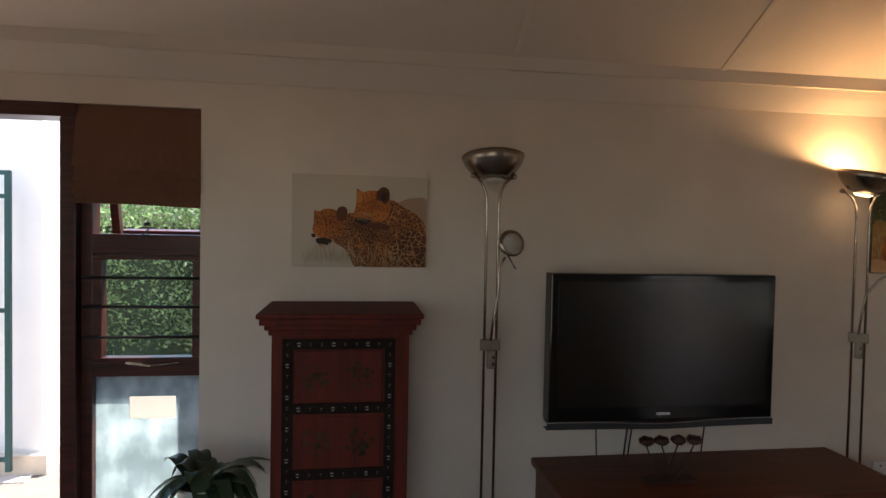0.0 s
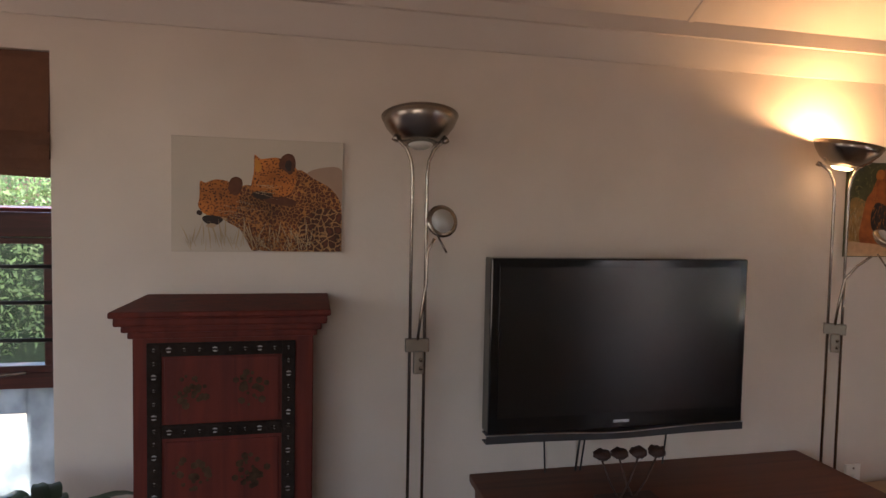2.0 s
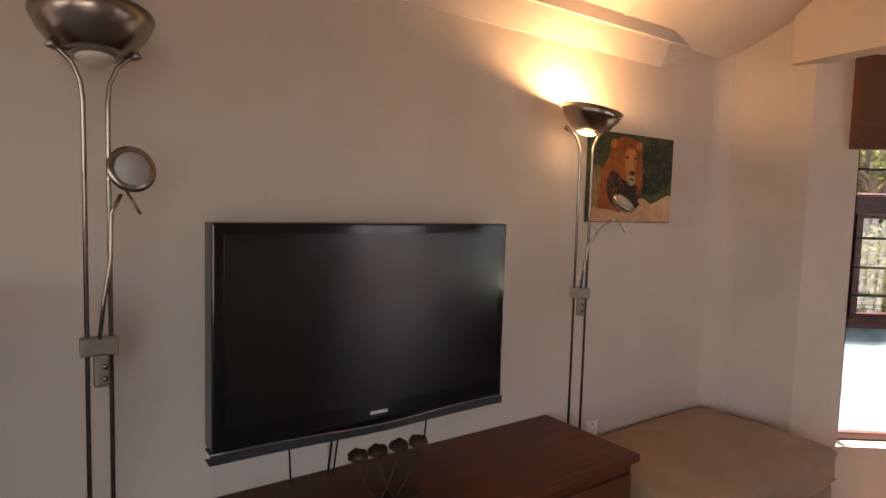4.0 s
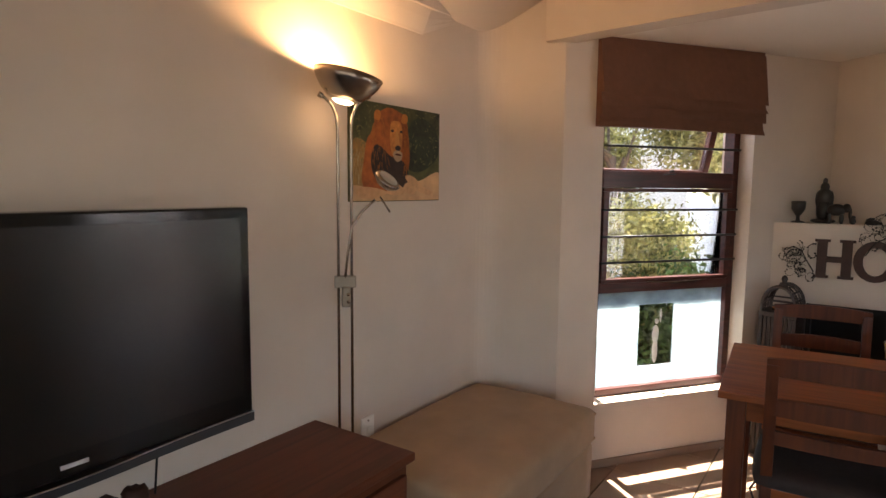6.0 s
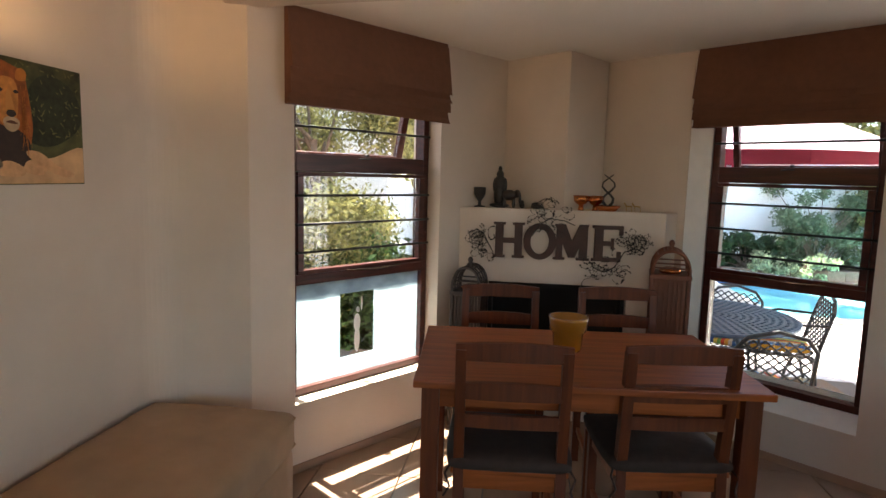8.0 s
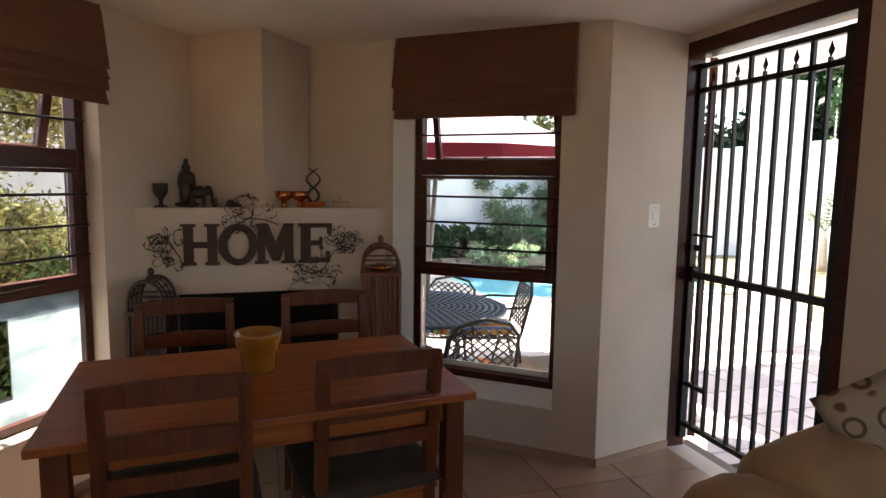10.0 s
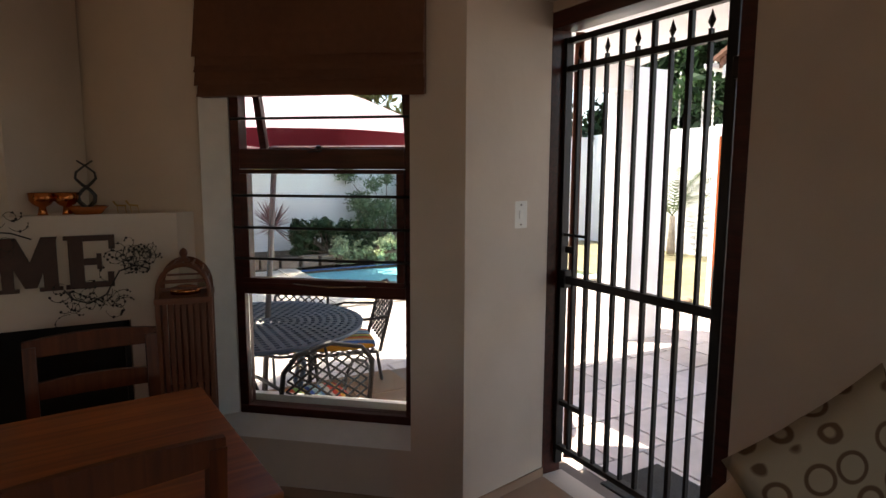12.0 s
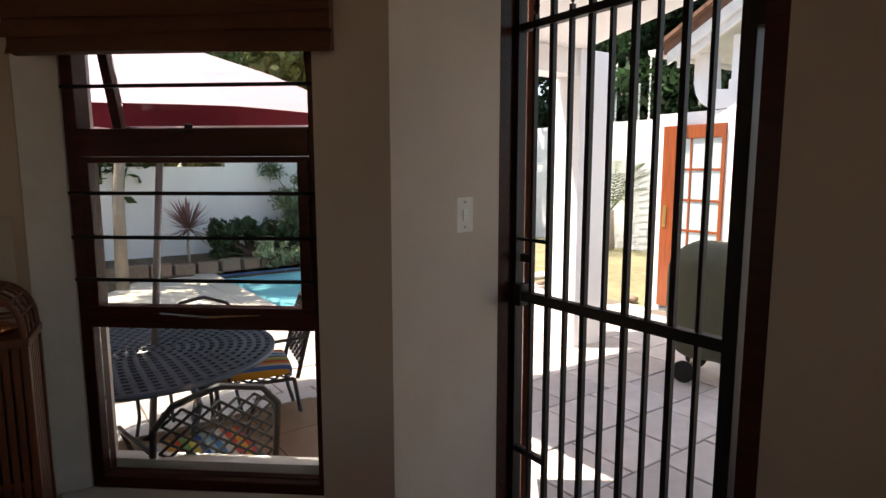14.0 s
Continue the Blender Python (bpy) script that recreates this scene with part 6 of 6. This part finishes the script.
for lo, hi in (((0, -0.015, 0.05), (0.035, 0.015, 2.12)), ((0.86, -0.015, 0.05), (0.895, 0.015, 2.12)), ((0.035, -0.012, 2.09), (0.86, 0.012, 2.12)), ((0.035, -0.012, 1.93), (0.86, 0.012, 1.96)), ((0.035, -0.012, 1.15), (0.86, 0.012, 1.18)), ((0.035, -0.012, 0.12), (0.86, 0.012, 0.15))):
    part("gate_rail", box_bm(lo, hi, 0.002), GREENIRON, dg)
for i in range(1, 9):
    x = 0.035 + 0.092 * i
    part("bar", box_bm((x - 0.007, -0.007, 0.1), (x + 0.007, 0.007, 2.05), 0.001), GREENIRON, dg)

# ---- patio furniture ----
CAST = mat("blue_black_cast_iron", (0.06, 0.1, 0.165), 0.4, 0.2, noise_amt=0.3, scale=20)
CHAIRIRON = mat("weathered_cast_iron", (0.03, 0.032, 0.038), 0.5, 0.2, noise_amt=0.4, scale=20)
TX, TY, TZ = 5.54, -0.13, 0.47
pt = holder("patio_table", pose(TX, TY, 0), "round blue-black cast metal patio table with a pierced top", "table")
bm = bmesh.new()
RT = 0.64
RINGS = 13
for k in range(RINGS):
    ra, rb2 = 0.03 + (RT - 0.03) * k / RINGS, 0.03 + (RT - 0.03) * (k + 1) / RINGS
    n = 8 + 5 * k
    for i in range(n):
        a0, a1 = 2 * math.pi * (i + 0.5 * (k % 2)) / n, 2 * math.pi * (i + 1 + 0.5 * (k % 2)) / n
        outer = [(ra, a0), (rb2, a0), (rb2, a1), (ra, a1)]
        fr, fa = (rb2 - ra) * 0.24, (a1 - a0) * 0.24
        inner = [(ra + fr, a0 + fa), (rb2 - fr, a0 + fa), (rb2 - fr, a1 - fa), (ra + fr, a1 - fa)]
        vo = [bm.verts.new((q * math.cos(t), q * math.sin(t), TZ)) for q, t in outer]
        vi = [bm.verts.new((q * math.cos(t), q * math.sin(t), TZ)) for q, t in inner]
        vl = [bm.verts.new((q * math.cos(t), q * math.sin(t), TZ - 0.012)) for q, t in inner]
        for m in range(4):
            o = (m + 1) % 4
            bm.faces.new((vo[m], vo[o], vi[o], vi[m])), bm.faces.new((vi[m], vi[o], vl[o], vl[m]))
bmesh.ops.recalc_face_normals(bm, faces=bm.faces)
part("tabletop", bm, CAST, pt)
lathe("rim", [(RT, TZ - 0.03), (RT + 0.012, TZ - 0.025), (RT + 0.014, TZ - 0.005), (RT, TZ), (RT, TZ - 0.03)], CAST, pt, 48)
for k in range(4):
    a = math.radians(30 + 90 * k)
    tube("leg", [(0.3 * math.cos(a), 0.3 * math.sin(a), TZ - 0.02), (0.38 * math.cos(a), 0.38 * math.sin(a), 0.25), (0.3 * math.cos(a), 0.3 * math.sin(a), 0.0), (0.42 * math.cos(a), 0.42 * math.sin(a), GZ + 0.01)], 0.018, CAST, pt, 8)

umb = holder("parasol", pose(5.9, -0.39, GZ), "open white parasol with maroon valance over the patio table", "parasol")
tube("pole", [(TX - 5.9, TY + 0.39, 0), (0, 0, 2.36)], 0.019, mat("grey_pole", (0.2, 0.2, 0.21), 0.4, 0.6), umb, 12)
lathe("base", [(0, 0), (0.24, 0), (0.24, 0.05), (0.05, 0.09), (0.03, 0.25), (0, 0.25)], CAST, umb, 24, (TX - 5.9, TY + 0.39, 0))
CLOTH = mat("white_canopy", (0.4, 0.3, 0.355), 0.9, noise_amt=0.06, scale=3)
MAROON = mat("maroon_cloth", (0.2, 0.012, 0.03), 0.9, noise_amt=0.1, scale=10)
bm = bmesh.new()
RU2, RZ, AZ = 1.26, 1.87, 2.345
n = 8
apex = bm.verts.new((0, 0, AZ))
rim = []
for i in range(n * 4):
    a = 2 * math.pi * i / (n * 4)
    ph = (i % 4) / 4
    sag = 1 - 0.05 * math.sin(math.pi * ph)
    rim.append(bm.verts.new((RU2 * sag * math.cos(a), RU2 * sag * math.sin(a), RZ)))
mid = []
for v in rim:
    mid.append(bm.verts.new((v.co.x * 0.5, v.co.y * 0.5, RZ + (AZ - RZ) * 0.56)))
for i in range(n * 4):
    j = (i + 1) % (n * 4)
    bm.faces.new((rim[i], rim[j], mid[j], mid[i])), bm.faces.new((mid[i], mid[j], apex))
part("canopy", bm, CLOTH, umb, smooth=False)
bm = bmesh.new()
N = 96
rows = []
for i in range(N):
    a = 2 * math.pi * i / N
    r = RU2 * (1 - 0.05 * math.sin(math.pi * ((i % 12) / 12))) + 0.01
    sc = 0.02 * abs(math.sin(i * math.pi / 6))
    rows.append([bm.verts.new((r * math.cos(a), r * math.sin(a), RZ + 0.012)), bm.verts.new((r * 1.005 * math.cos(a), r * 1.005 * math.sin(a), RZ - 0.075 - sc))])
for i in range(N):
    a, b = rows[i], rows[(i + 1) % N]
    bm.faces.new((a[0], b[0], b[1], a[1]))
part("valance", bm, MAROON, umb)
for i in range(8):
    a = 2 * math.pi * i / 8
    tube("rib", [(0.02, 0, 2.12), (RU2 * 0.55 * math.cos(a), RU2 * 0.55 * math.sin(a), RZ + 0.2), (RU2 * math.cos(a) * 0.97, RU2 * math.sin(a) * 0.97, RZ + 0.0)], 0.008, CAST, umb, 5)

STRIPE = bpy.data.materials.new("striped_fabric")
STRIPE.use_nodes = True
nt = STRIPE.node_tree
tcs, sep, crs = nt.nodes.new("ShaderNodeTexCoord"), nt.nodes.new("ShaderNodeSeparateXYZ"), nt.nodes.new("ShaderNodeValToRGB")
mm = nt.nodes.new("ShaderNodeMath")
mm.operation = "MULTIPLY_ADD"
mm.inputs[1].default_value, mm.inputs[2].default_value = 2.4, 0.5
nt.links.new(tcs.outputs["Object"], sep.inputs[0])
nt.links.new(sep.outputs[1], mm.inputs[0])
nt.links.new(mm.outputs[0], crs.inputs[0])
crs.color_ramp.interpolation = "CONSTANT"
cols = [(0.45, 0.04, 0.03), (0.6, 0.3, 0.03), (0.5, 0.05, 0.03), (0.55, 0.55, 0.5), (0.05, 0.2, 0.45), (0.3, 0.5, 0.55), (0.02, 0.08, 0.3), (0.6, 0.5, 0.1), (0.15, 0.35, 0.1), (0.5, 0.06, 0.03), (0.6, 0.3, 0.05), (0.5, 0.5, 0.48), (0.04, 0.15, 0.4), (0.5, 0.05, 0.03)]
crs.color_ramp.elements[0].color = (*cols[0], 1)
crs.color_ramp.elements[1].position, crs.color_ramp.elements[1].color = 0.97, (*cols[1], 1)
for i, cc in enumerate(cols[1:13]):
    e = crs.color_ramp.elements.new((i + 1) / 14)
    e.color = (*cc, 1)
nt.links.new(crs.outputs[0], nt.nodes["Principled BSDF"].inputs["Base Color"])
nt.nodes["Principled BSDF"].inputs["Roughness"].default_value = 0.9


def lattice_panel(bm, corners, nx, nz, r):
    """Crossing diagonal bars over a four-cornered panel."""
    a, b, c, d = (Vector(q) for q in corners)

    def at(u, v):
        return (a * (1 - u) + b * u) * (1 - v) + (d * (1 - u) + c * u) * v
    for k in range(-nz, nx):
        for sg in (1, -1):
            pts = []
            for i in range(13):
                t = i / 12
                u = (k + t * nz) / nx
                if sg < 0:
                    u = 1 - u
                if 0 <= u <= 1:
                    pts.append(at(u, t))
            if len(pts) > 1:
                add_tube(bm, [pts[0], pts[-1]], r, 5)


def patio_chair(m):
    c = holder("patio_chair", m, "dark cast metal chair with lattice back, striped pad, on patio", "chair", "patio chairs")
    s, w, top = 0.2, 0.23, 0.63
    bm = bmesh.new()
    arch = [(-0.02 - 0.10 * 0, -w, s)] + [(-0.02 - 0.1 * f, y, z) for f, y, z in ((0.5, -w, s + 0.2), (0.85, -w * 0.98, top - 0.1), (0.98, -w * 0.7, top - 0.02), (1.0, 0, top + 0.02), (0.98, w * 0.7, top - 0.02), (0.85, w * 0.98, top - 0.1), (0.5, w, s + 0.2))] + [(-0.02, w, s)]
    add_tube(bm, arch, 0.013, 8)
    part("back_frame", bm, CHAIRIRON, c)
    bm = bmesh.new()
    lattice_panel(bm, [(-0.04, -w * 0.95, s + 0.06), (-0.04, w * 0.95, s + 0.06), (-0.112, w * 0.85, top - 0.04), (-0.112, -w * 0.85, top - 0.04)], 6, 6, 0.006)
    part("back_lattice", bm, CHAIRIRON, c)
    bm = bmesh.new()
    add_tube(bm, [(0, -w, s), (0.42, -w, s), (0.45, 0, s - 0.01), (0.42, w, s), (0, w, s)], 0.012, 8)
    lattice_panel(bm, [(0, -w, s), (0.42, -w, s), (0.42, w, s), (0, w, s)], 6, 6, 0.006)
    part("seat", bm, CHAIRIRON, c)
    for y in (-w, w):
        part("leg", tube_bm([(0.0, y, s), (-0.03, y, 0.0), (-0.1, y * 1.1, GZ)], 0.012), CHAIRIRON, c)
        part("leg", tube_bm([(0.42, y, s), (0.4, y, 0.0), (0.46, y * 1.1, GZ)], 0.012), CHAIRIRON, c)
        part("arm", tube_bm([(-0.08, y * 1.02, s + 0.24), (0.15, y * 1.25, s + 0.24), (0.33, y * 1.25, s + 0.2), (0.36, y * 1.1, s + 0.1), (0.34, y, s)], 0.01), CHAIRIRON, c)
    q = part("pad", soft_box((0.0, -0.2, s + 0.014), (0.41, 0.2, s + 0.06), 0.02, 0.01, 3, 6), STRIPE, c, "striped multicolour pad", smooth=True)
    return c


pc = patio_chair(pose(5.655, -0.935, 0, 0, 0, 78))
copy_thing(pc, pose(4.5, -0.21, -0.01, 0, 0, 0) @ Matrix.Scale(0.97, 4))
copy_thing(pc, pose(6.1, -0.53, -0.02, 0, 0, 145) @ Matrix.Scale(0.92, 4))

# covered barbecue
COVER = mat("grey_green_cover", (0.085, 0.085, 0.05), 0.8, noise_amt=0.2, scale=6, bump=0.5, bump_scale=12)
bq = holder("barbecue", pose(4.62, -4.05, GZ, 0, 0, 20), "barbecue under a creased green cover, on the patio", "barbecue")
cov = part("cover", soft_box((-0.42, -0.3, 0.2), (0.42, 0.3, 1.06), 0.2, 0.02, 12, 16), COVER, bq, smooth=True)
for v in cov.data.vertices:
    f = 1 + 0.07 * math.sin(9 * math.atan2(v.co.y, v.co.x) + v.co.z * 5) * max(0, 1 - v.co.z)
    v.co.x, v.co.y = v.co.x * f, v.co.y * f
for x in (-0.25, 0.25):
    for y in (-0.18, 0.18):
        part("leg", tube_bm([(x * 0.8, y, 0.3), (x, y, 0.0)], 0.011), STEEL, bq)
for y in (-0.22, 0.22):
    w = lathe("wheel", [(0, -0.02), (0.07, -0.02), (0.085, -0.012), (0.085, 0.012), (0.07, 0.02), (0, 0.02)], IRON, bq, 20)
    w.matrix_local = pose(0.27, y, 0.09, 90)

# porch roof, pillar, wing with glazed door and eaves
prism("porch_soffit", [(1.5, -1.26), (1.5, -1.93), (4.49, -3.2), (5.53, -3.64), (5.95, -3.82), (6.2, -3.9), (6.2, -1.26)], 2.422, 2.55, OUTWALL, kind="structure")
box("porch_beam", (5.95, -3.748, 2.2), (6.2, -1.28, 2.42), OUTWALL, kind="structure")
box("porch_pillar", (5.92, -4.2, -0.5), (6.3, -3.75, 2.42), OUTWALL, kind="structure")
WINGY = -5.75
wall_run("wing_wall", (6.52, WINGY), (5.72, WINGY), 0.2, -0.5, 2.0, [(0.1, 0.8, -0.25, 1.8)], OUTWALL)
box("wing_wall_end", (1.5, WINGY - 0.2, -0.5), (5.718, WINGY, 2.3), OUTWALL, kind="structure")
ORANGE = wood("orange_varnish", (0.2, 0.042, 0.014), (0.32, 0.08, 0.024), 0.3, "Z", 1, 0.4)
PALEPANE = mat("pale_pane", (0.5, 0.6, 0.62), 0.15, noise_amt=0.08, scale=4)
gd = holder("glazed_door", pose(5.70, WINGY + 0.03, -0.2) @ Matrix.Diagonal((0.92, 1, 1.03, 1)), "orange varnished door with small glass panes in white wall", "door")
for lo, hi in (((0, -0.05, 0), (0.04, 0, 2.0)), ((0.62, -0.05, 0), (0.8, 0, 2.0)), ((0.04, -0.05, 1.86), (0.62, 0, 2.0)), ((0.04, -0.05, 0), (0.62, 0, 0.22))):
    part("door_frame_piece", box_bm(lo, hi, 0.003), ORANGE, gd)
for i in range(1, 3):
    part("glazing_bar", box_bm((0.04 + 0.193 * i - 0.012, -0.04, 0.22), (0.04 + 0.193 * i + 0.012, -0.01, 1.86)), ORANGE, gd)
for j in range(1, 5):
    part("glazing_bar", box_bm((0.04, -0.038, 0.22 + 0.328 * j - 0.012), (0.62, -0.012, 0.22 + 0.328 * j + 0.012)), ORANGE, gd)
for i in range(3):
    for j in range(5):
        part("pane", box_bm((0.045 + 0.193 * i, -0.028, 0.225 + 0.328 * j), (0.23 + 0.193 * i, -0.022, 0.545 + 0.328 * j)), PALEPANE, gd)
part("handle_plate", box_bm((0.71, 0.0, 0.9), (0.76, 0.012, 1.13), 0.003), mat("brass", (0.6, 0.4, 0.15), 0.3, 1.0), gd)
CURT = mat("pale_blind", (0.75, 0.78, 0.78), 0.9)
box("curtain", (5.7, WINGY - 0.035, -0.1), (6.44, WINGY - 0.028, 1.78), CURT, kind="structure")
FASC = mat("white_fascia", (0.7, 0.69, 0.66), 0.7)
ROOFT = mat("brown_roof_tile", (0.16, 0.08, 0.05), 0.85, noise_amt=0.3, scale=10, bump=0.5)
ev = holder("wing_roof", pose(0, 0, 0), "brown tiled roof eaves with white fascia and rafters", "roof")
ev["kind"] = "structure"
bm = bmesh.new()
SL = 0.55
q = [(6.33, -5.55, 2.63), (6.33, -9.5, 2.63), (2.4, -9.5, 2.63 + SL * 3.93), (2.4, -5.55, 2.63 + SL * 3.93)]
a = [bm.verts.new(v) for v in q]
b = [bm.verts.new((v[0], v[1], v[2] + 0.06)) for v in q]
bm.faces.new(a), bm.faces.new(b[::-1])
for i in range(4):
    bm.faces.new((a[i], a[(i + 1) % 4], b[(i + 1) % 4], b[i]))
bmesh.ops.recalc_face_normals(bm, faces=bm.faces)
part("roof_deck", bm, FASC, ev)
for i in range(15):
    x = 6.36 - 0.27 * i
    z = 2.70 + SL * 0.27 * i
    bm = bmesh.new()
    for m in range(12):
        add_box(bm, (-0.3, -0.155 - 0.33 * m - 0.15, 0), (0.02, 0.155 - 0.33 * m - 0.15, 0.035), 0)
    o = tagged(part("roof_tile_course", bm, ROOFT, ev), kind="stuff")
    o.matrix_local = pose(x, -5.45, z, 0, math.degrees(math.atan(SL)), 0)


def sloped_board(name, x0, x1, y0, y1, dz, hgt):
    bm = bmesh.new()
    v = [bm.verts.new((x, y, 2.63 + SL * (6.33 - x) + dz + h)) for h in (0, hgt) for x, y in ((x0, y0), (x1, y0), (x1, y1), (x0, y1))]
    for f in ((0, 3, 2, 1), (4, 5, 6, 7), (0, 1, 5, 4), (1, 2, 6, 5), (2, 3, 7, 6), (3, 0, 4, 7)):
        bm.faces.new([v[k] for k in f])
    bmesh.ops.recalc_face_normals(bm, faces=bm.faces)
    return part(name, bm, FASC, ev)


sloped_board("barge_board", 6.3, 2.4, -5.55, -5.52, -0.15, 0.13)
vt = sloped_board("verge_tile", 6.34, 2.4, -5.555, -5.515, -0.015, 0.19)
vt.data.materials[0] = ROOFT
bm = bmesh.new()
for i in range(12):
    a0 = math.pi * i / 11
    for yy in (-9.5, -5.4):
        bm.verts.new((6.4 - 0.055 * math.cos(a0), yy, 2.66 - 0.075 * math.sin(a0)))
bm.verts.ensure_lookup_table()
for i in range(11):
    bm.faces.new((bm.verts[2 * i], bm.verts[2 * i + 1], bm.verts[2 * i + 3], bm.verts[2 * i + 2]))
bm.faces.new([bm.verts[2 * i + 1] for i in range(12)])
part("gutter", bm, FASC, ev)
sloped_board("barge_batten", 6.2, 2.4, -5.6, -5.555, -0.24, 0.09)
for x in (6.1, 5.6, 5.1, 4.6):
    sloped_board("purlin", x, x - 0.06, -5.75, -5.605, -0.2, 0.17)
prism("wing_gable", [(5.7, WINGY - 0.18), (5.7, WINGY - 0.01), (5.2, WINGY - 0.01), (5.2, WINGY - 0.18)], 2.3, 2.74, OUTWALL, kind="structure")
bm = bmesh.new()
cprof = [(6.12, 2.6), (6.12, 2.3), (6.09, 2.18), (6.03, 2.09), (5.94, 2.03), (5.85, 2.01), (5.7, 2.01), (5.7, 2.2), (5.9, 2.22), (5.93, 2.6)]
ca, cb = [bm.verts.new((x, WINGY - 0.01, z)) for x, z in cprof], [bm.verts.new((x, WINGY - 0.18, z)) for x, z in cprof]
bm.faces.new(ca), bm.faces.new(cb[::-1])
for i in range(len(cprof)):
    j = (i + 1) % len(cprof)
    bm.faces.new((ca[i], ca[j], cb[j], cb[i]))
bmesh.ops.recalc_face_normals(bm, faces=bm.faces)
obj("wing_corbel", bm, OUTWALL, kind="structure")
prism("wing_gable", [(5.2, WINGY - 0.18), (5.2, WINGY - 0.01), (2.0, WINGY - 0.01), (2.0, WINGY - 0.18)], 2.3, 3.2, OUTWALL, kind="structure")
for k in range(3):
    fx = (10.67, 10.085, 9.84)[k]
    fp = holder("fence_post", pose(fx, -10.1, 2.35), "white electric fence post with insulators on garden wall", "post", "electric fence posts")
    h = (1.22, 0.75, 1.34)[k]
    prof = [(0, 0)]
    for i in range(14):
        z = h * i / 14
        prof += [(0.012, z), (0.03, z + h * 0.02), (0.012, z + h * 0.045)]
    lathe("pole", prof + [(0, h)], PLATE, fp, 8)
mt = holder("door_mat", pose(3.62, -1.78, GZ), "dark fibre doormat outside the gate", "mat")
part("mat", box_bm((-0.35, -0.22, 0), (0.35, 0.22, 0.018), 0.004), mat("dark_fibre", (0.03, 0.028, 0.025), 0.95, noise_amt=0.4, scale=60, bump=1.0, bump_scale=150), mt)
rng = random.Random(8)
for k in range(7):
    r = rng.uniform(0.05, 0.1)
    bm = bmesh.new()
    bmesh.ops.create_icosphere(bm, subdivisions=2, radius=r)
    for v in bm.verts:
        v.co *= 1 + 0.25 * noise.noise(v.co * 12 + Vector((k, 0, 0)))
        v.co.z *= 0.7
    o = obj("garden_rock", bm, STONE, smooth=True)
    o.location = (6.6 + rng.uniform(-1, 1.8), -5.6 - rng.uniform(0, 0.5), GZ + r * 0.35)
    tagged(o, "rough brown garden rock on the lawn edge", "rock", "garden rocks")

# ---- floor tiles and paving stones ----
rng = random.Random(77)


def tile_mesh(w, d, h, bev):
    bm = bmesh.new()
    lo = [bm.verts.new((x, y, 0)) for x, y in ((0, 0), (w, 0), (w, d), (0, d))]
    m1 = [bm.verts.new((x, y, h - bev)) for x, y in ((0, 0), (w, 0), (w, d), (0, d))]
    hi = [bm.verts.new((x, y, h)) for x, y in ((bev, bev), (w - bev, bev), (w - bev, d - bev), (bev, d - bev))]
    for a, b in ((lo, m1), (m1, hi)):
        for i in range(4):
            bm.faces.new((a[i], a[(i + 1) % 4], b[(i + 1) % 4], b[i]))
    bm.faces.new(hi)
    return bm


def vary(material, amount):
    nt = material.node_tree
    b = nt.nodes["Principled BSDF"]
    src = b.inputs["Base Color"].links[0].from_socket
    oi, mr, hs = nt.nodes.new("ShaderNodeObjectInfo"), nt.nodes.new("ShaderNodeMapRange"), nt.nodes.new("ShaderNodeHueSaturation")
    mr.inputs["To Min"].default_value, mr.inputs["To Max"].default_value = 1 - amount, 1 + amount
    nt.links.new(oi.outputs["Random"], mr.inputs["Value"])
    nt.links.new(mr.outputs[0], hs.inputs["Value"])
    nt.links.new(src, hs.inputs["Color"])
    nt.links.new(hs.outputs[0], b.inputs["Base Color"])


vary(TILE, 0.12)
vary(PAVER, 0.15)
floor_ob = bpy.data.objects["floor"]
first = obj("tile", tile_mesh(0.394, 0.394, 0.012, 0.0015), TILE, floor_ob)
first.location = (1.6, -1.05, -0.012)
for i in range(10):
    for j in range(10):
        x, y = 1.6 + 0.4 * i, -1.05 + 0.4 * j
        if (i, j) == (0, 0) or y > 2.4:
            continue
        o = bpy.data.objects.new("tile", first.data)
        scene.collection.objects.link(o)
        o.parent = floor_ob
        o.location = (x, y, -0.012)
patio_ob = bpy.data.objects["patio"]
first = obj("paving_stone", tile_mesh(0.44, 0.44, 0.02, 0.005), PAVER, patio_ob)
first.location = (3.0, -1.75, GZ - 0.02)


def in_house(x, y):
    if y > -1.25 and x < 3.95:
        return True
    return y > -1.25 and ((x - 5.6) * 0.64 + 0) < (y - 1.1) * 0.5 and x < 5.7


n = 0
for i in range(13):
    for j in range(17):
        x, y = 2.8 + 0.452 * i, -5.68 + 0.452 * j + (0.226 if i % 2 else 0)
        if in_house(x, y + 0.44) or in_house(x, y) or y > 2.0 or x > 8.5:
            continue
        o = bpy.data.objects.new("paving_stone", first.data)
        scene.collection.objects.link(o)
        o.parent = patio_ob
        o.location = (x, y, GZ - 0.02 + rng.uniform(-0.003, 0.003))
        o.rotation_euler = (rng.uniform(-0.004, 0.004), rng.uniform(-0.004, 0.004), rng.uniform(-0.01, 0.01))
bm = bmesh.new()
for i in range(40):
    for j in range(28):
        x, y = -6.5 + 0.3 * i + (0.15 if j % 2 else 0), 3.0 + 0.2 * j
        add_box(bm, (x, y, GZ - 0.03), (x + 0.29, y + 0.19, GZ))
        if len(bm.verts) > 3000:
            break
    if len(bm.verts) > 3000:
        break
drv = obj("drive_paving", bm, PAVER, kind="stuff")
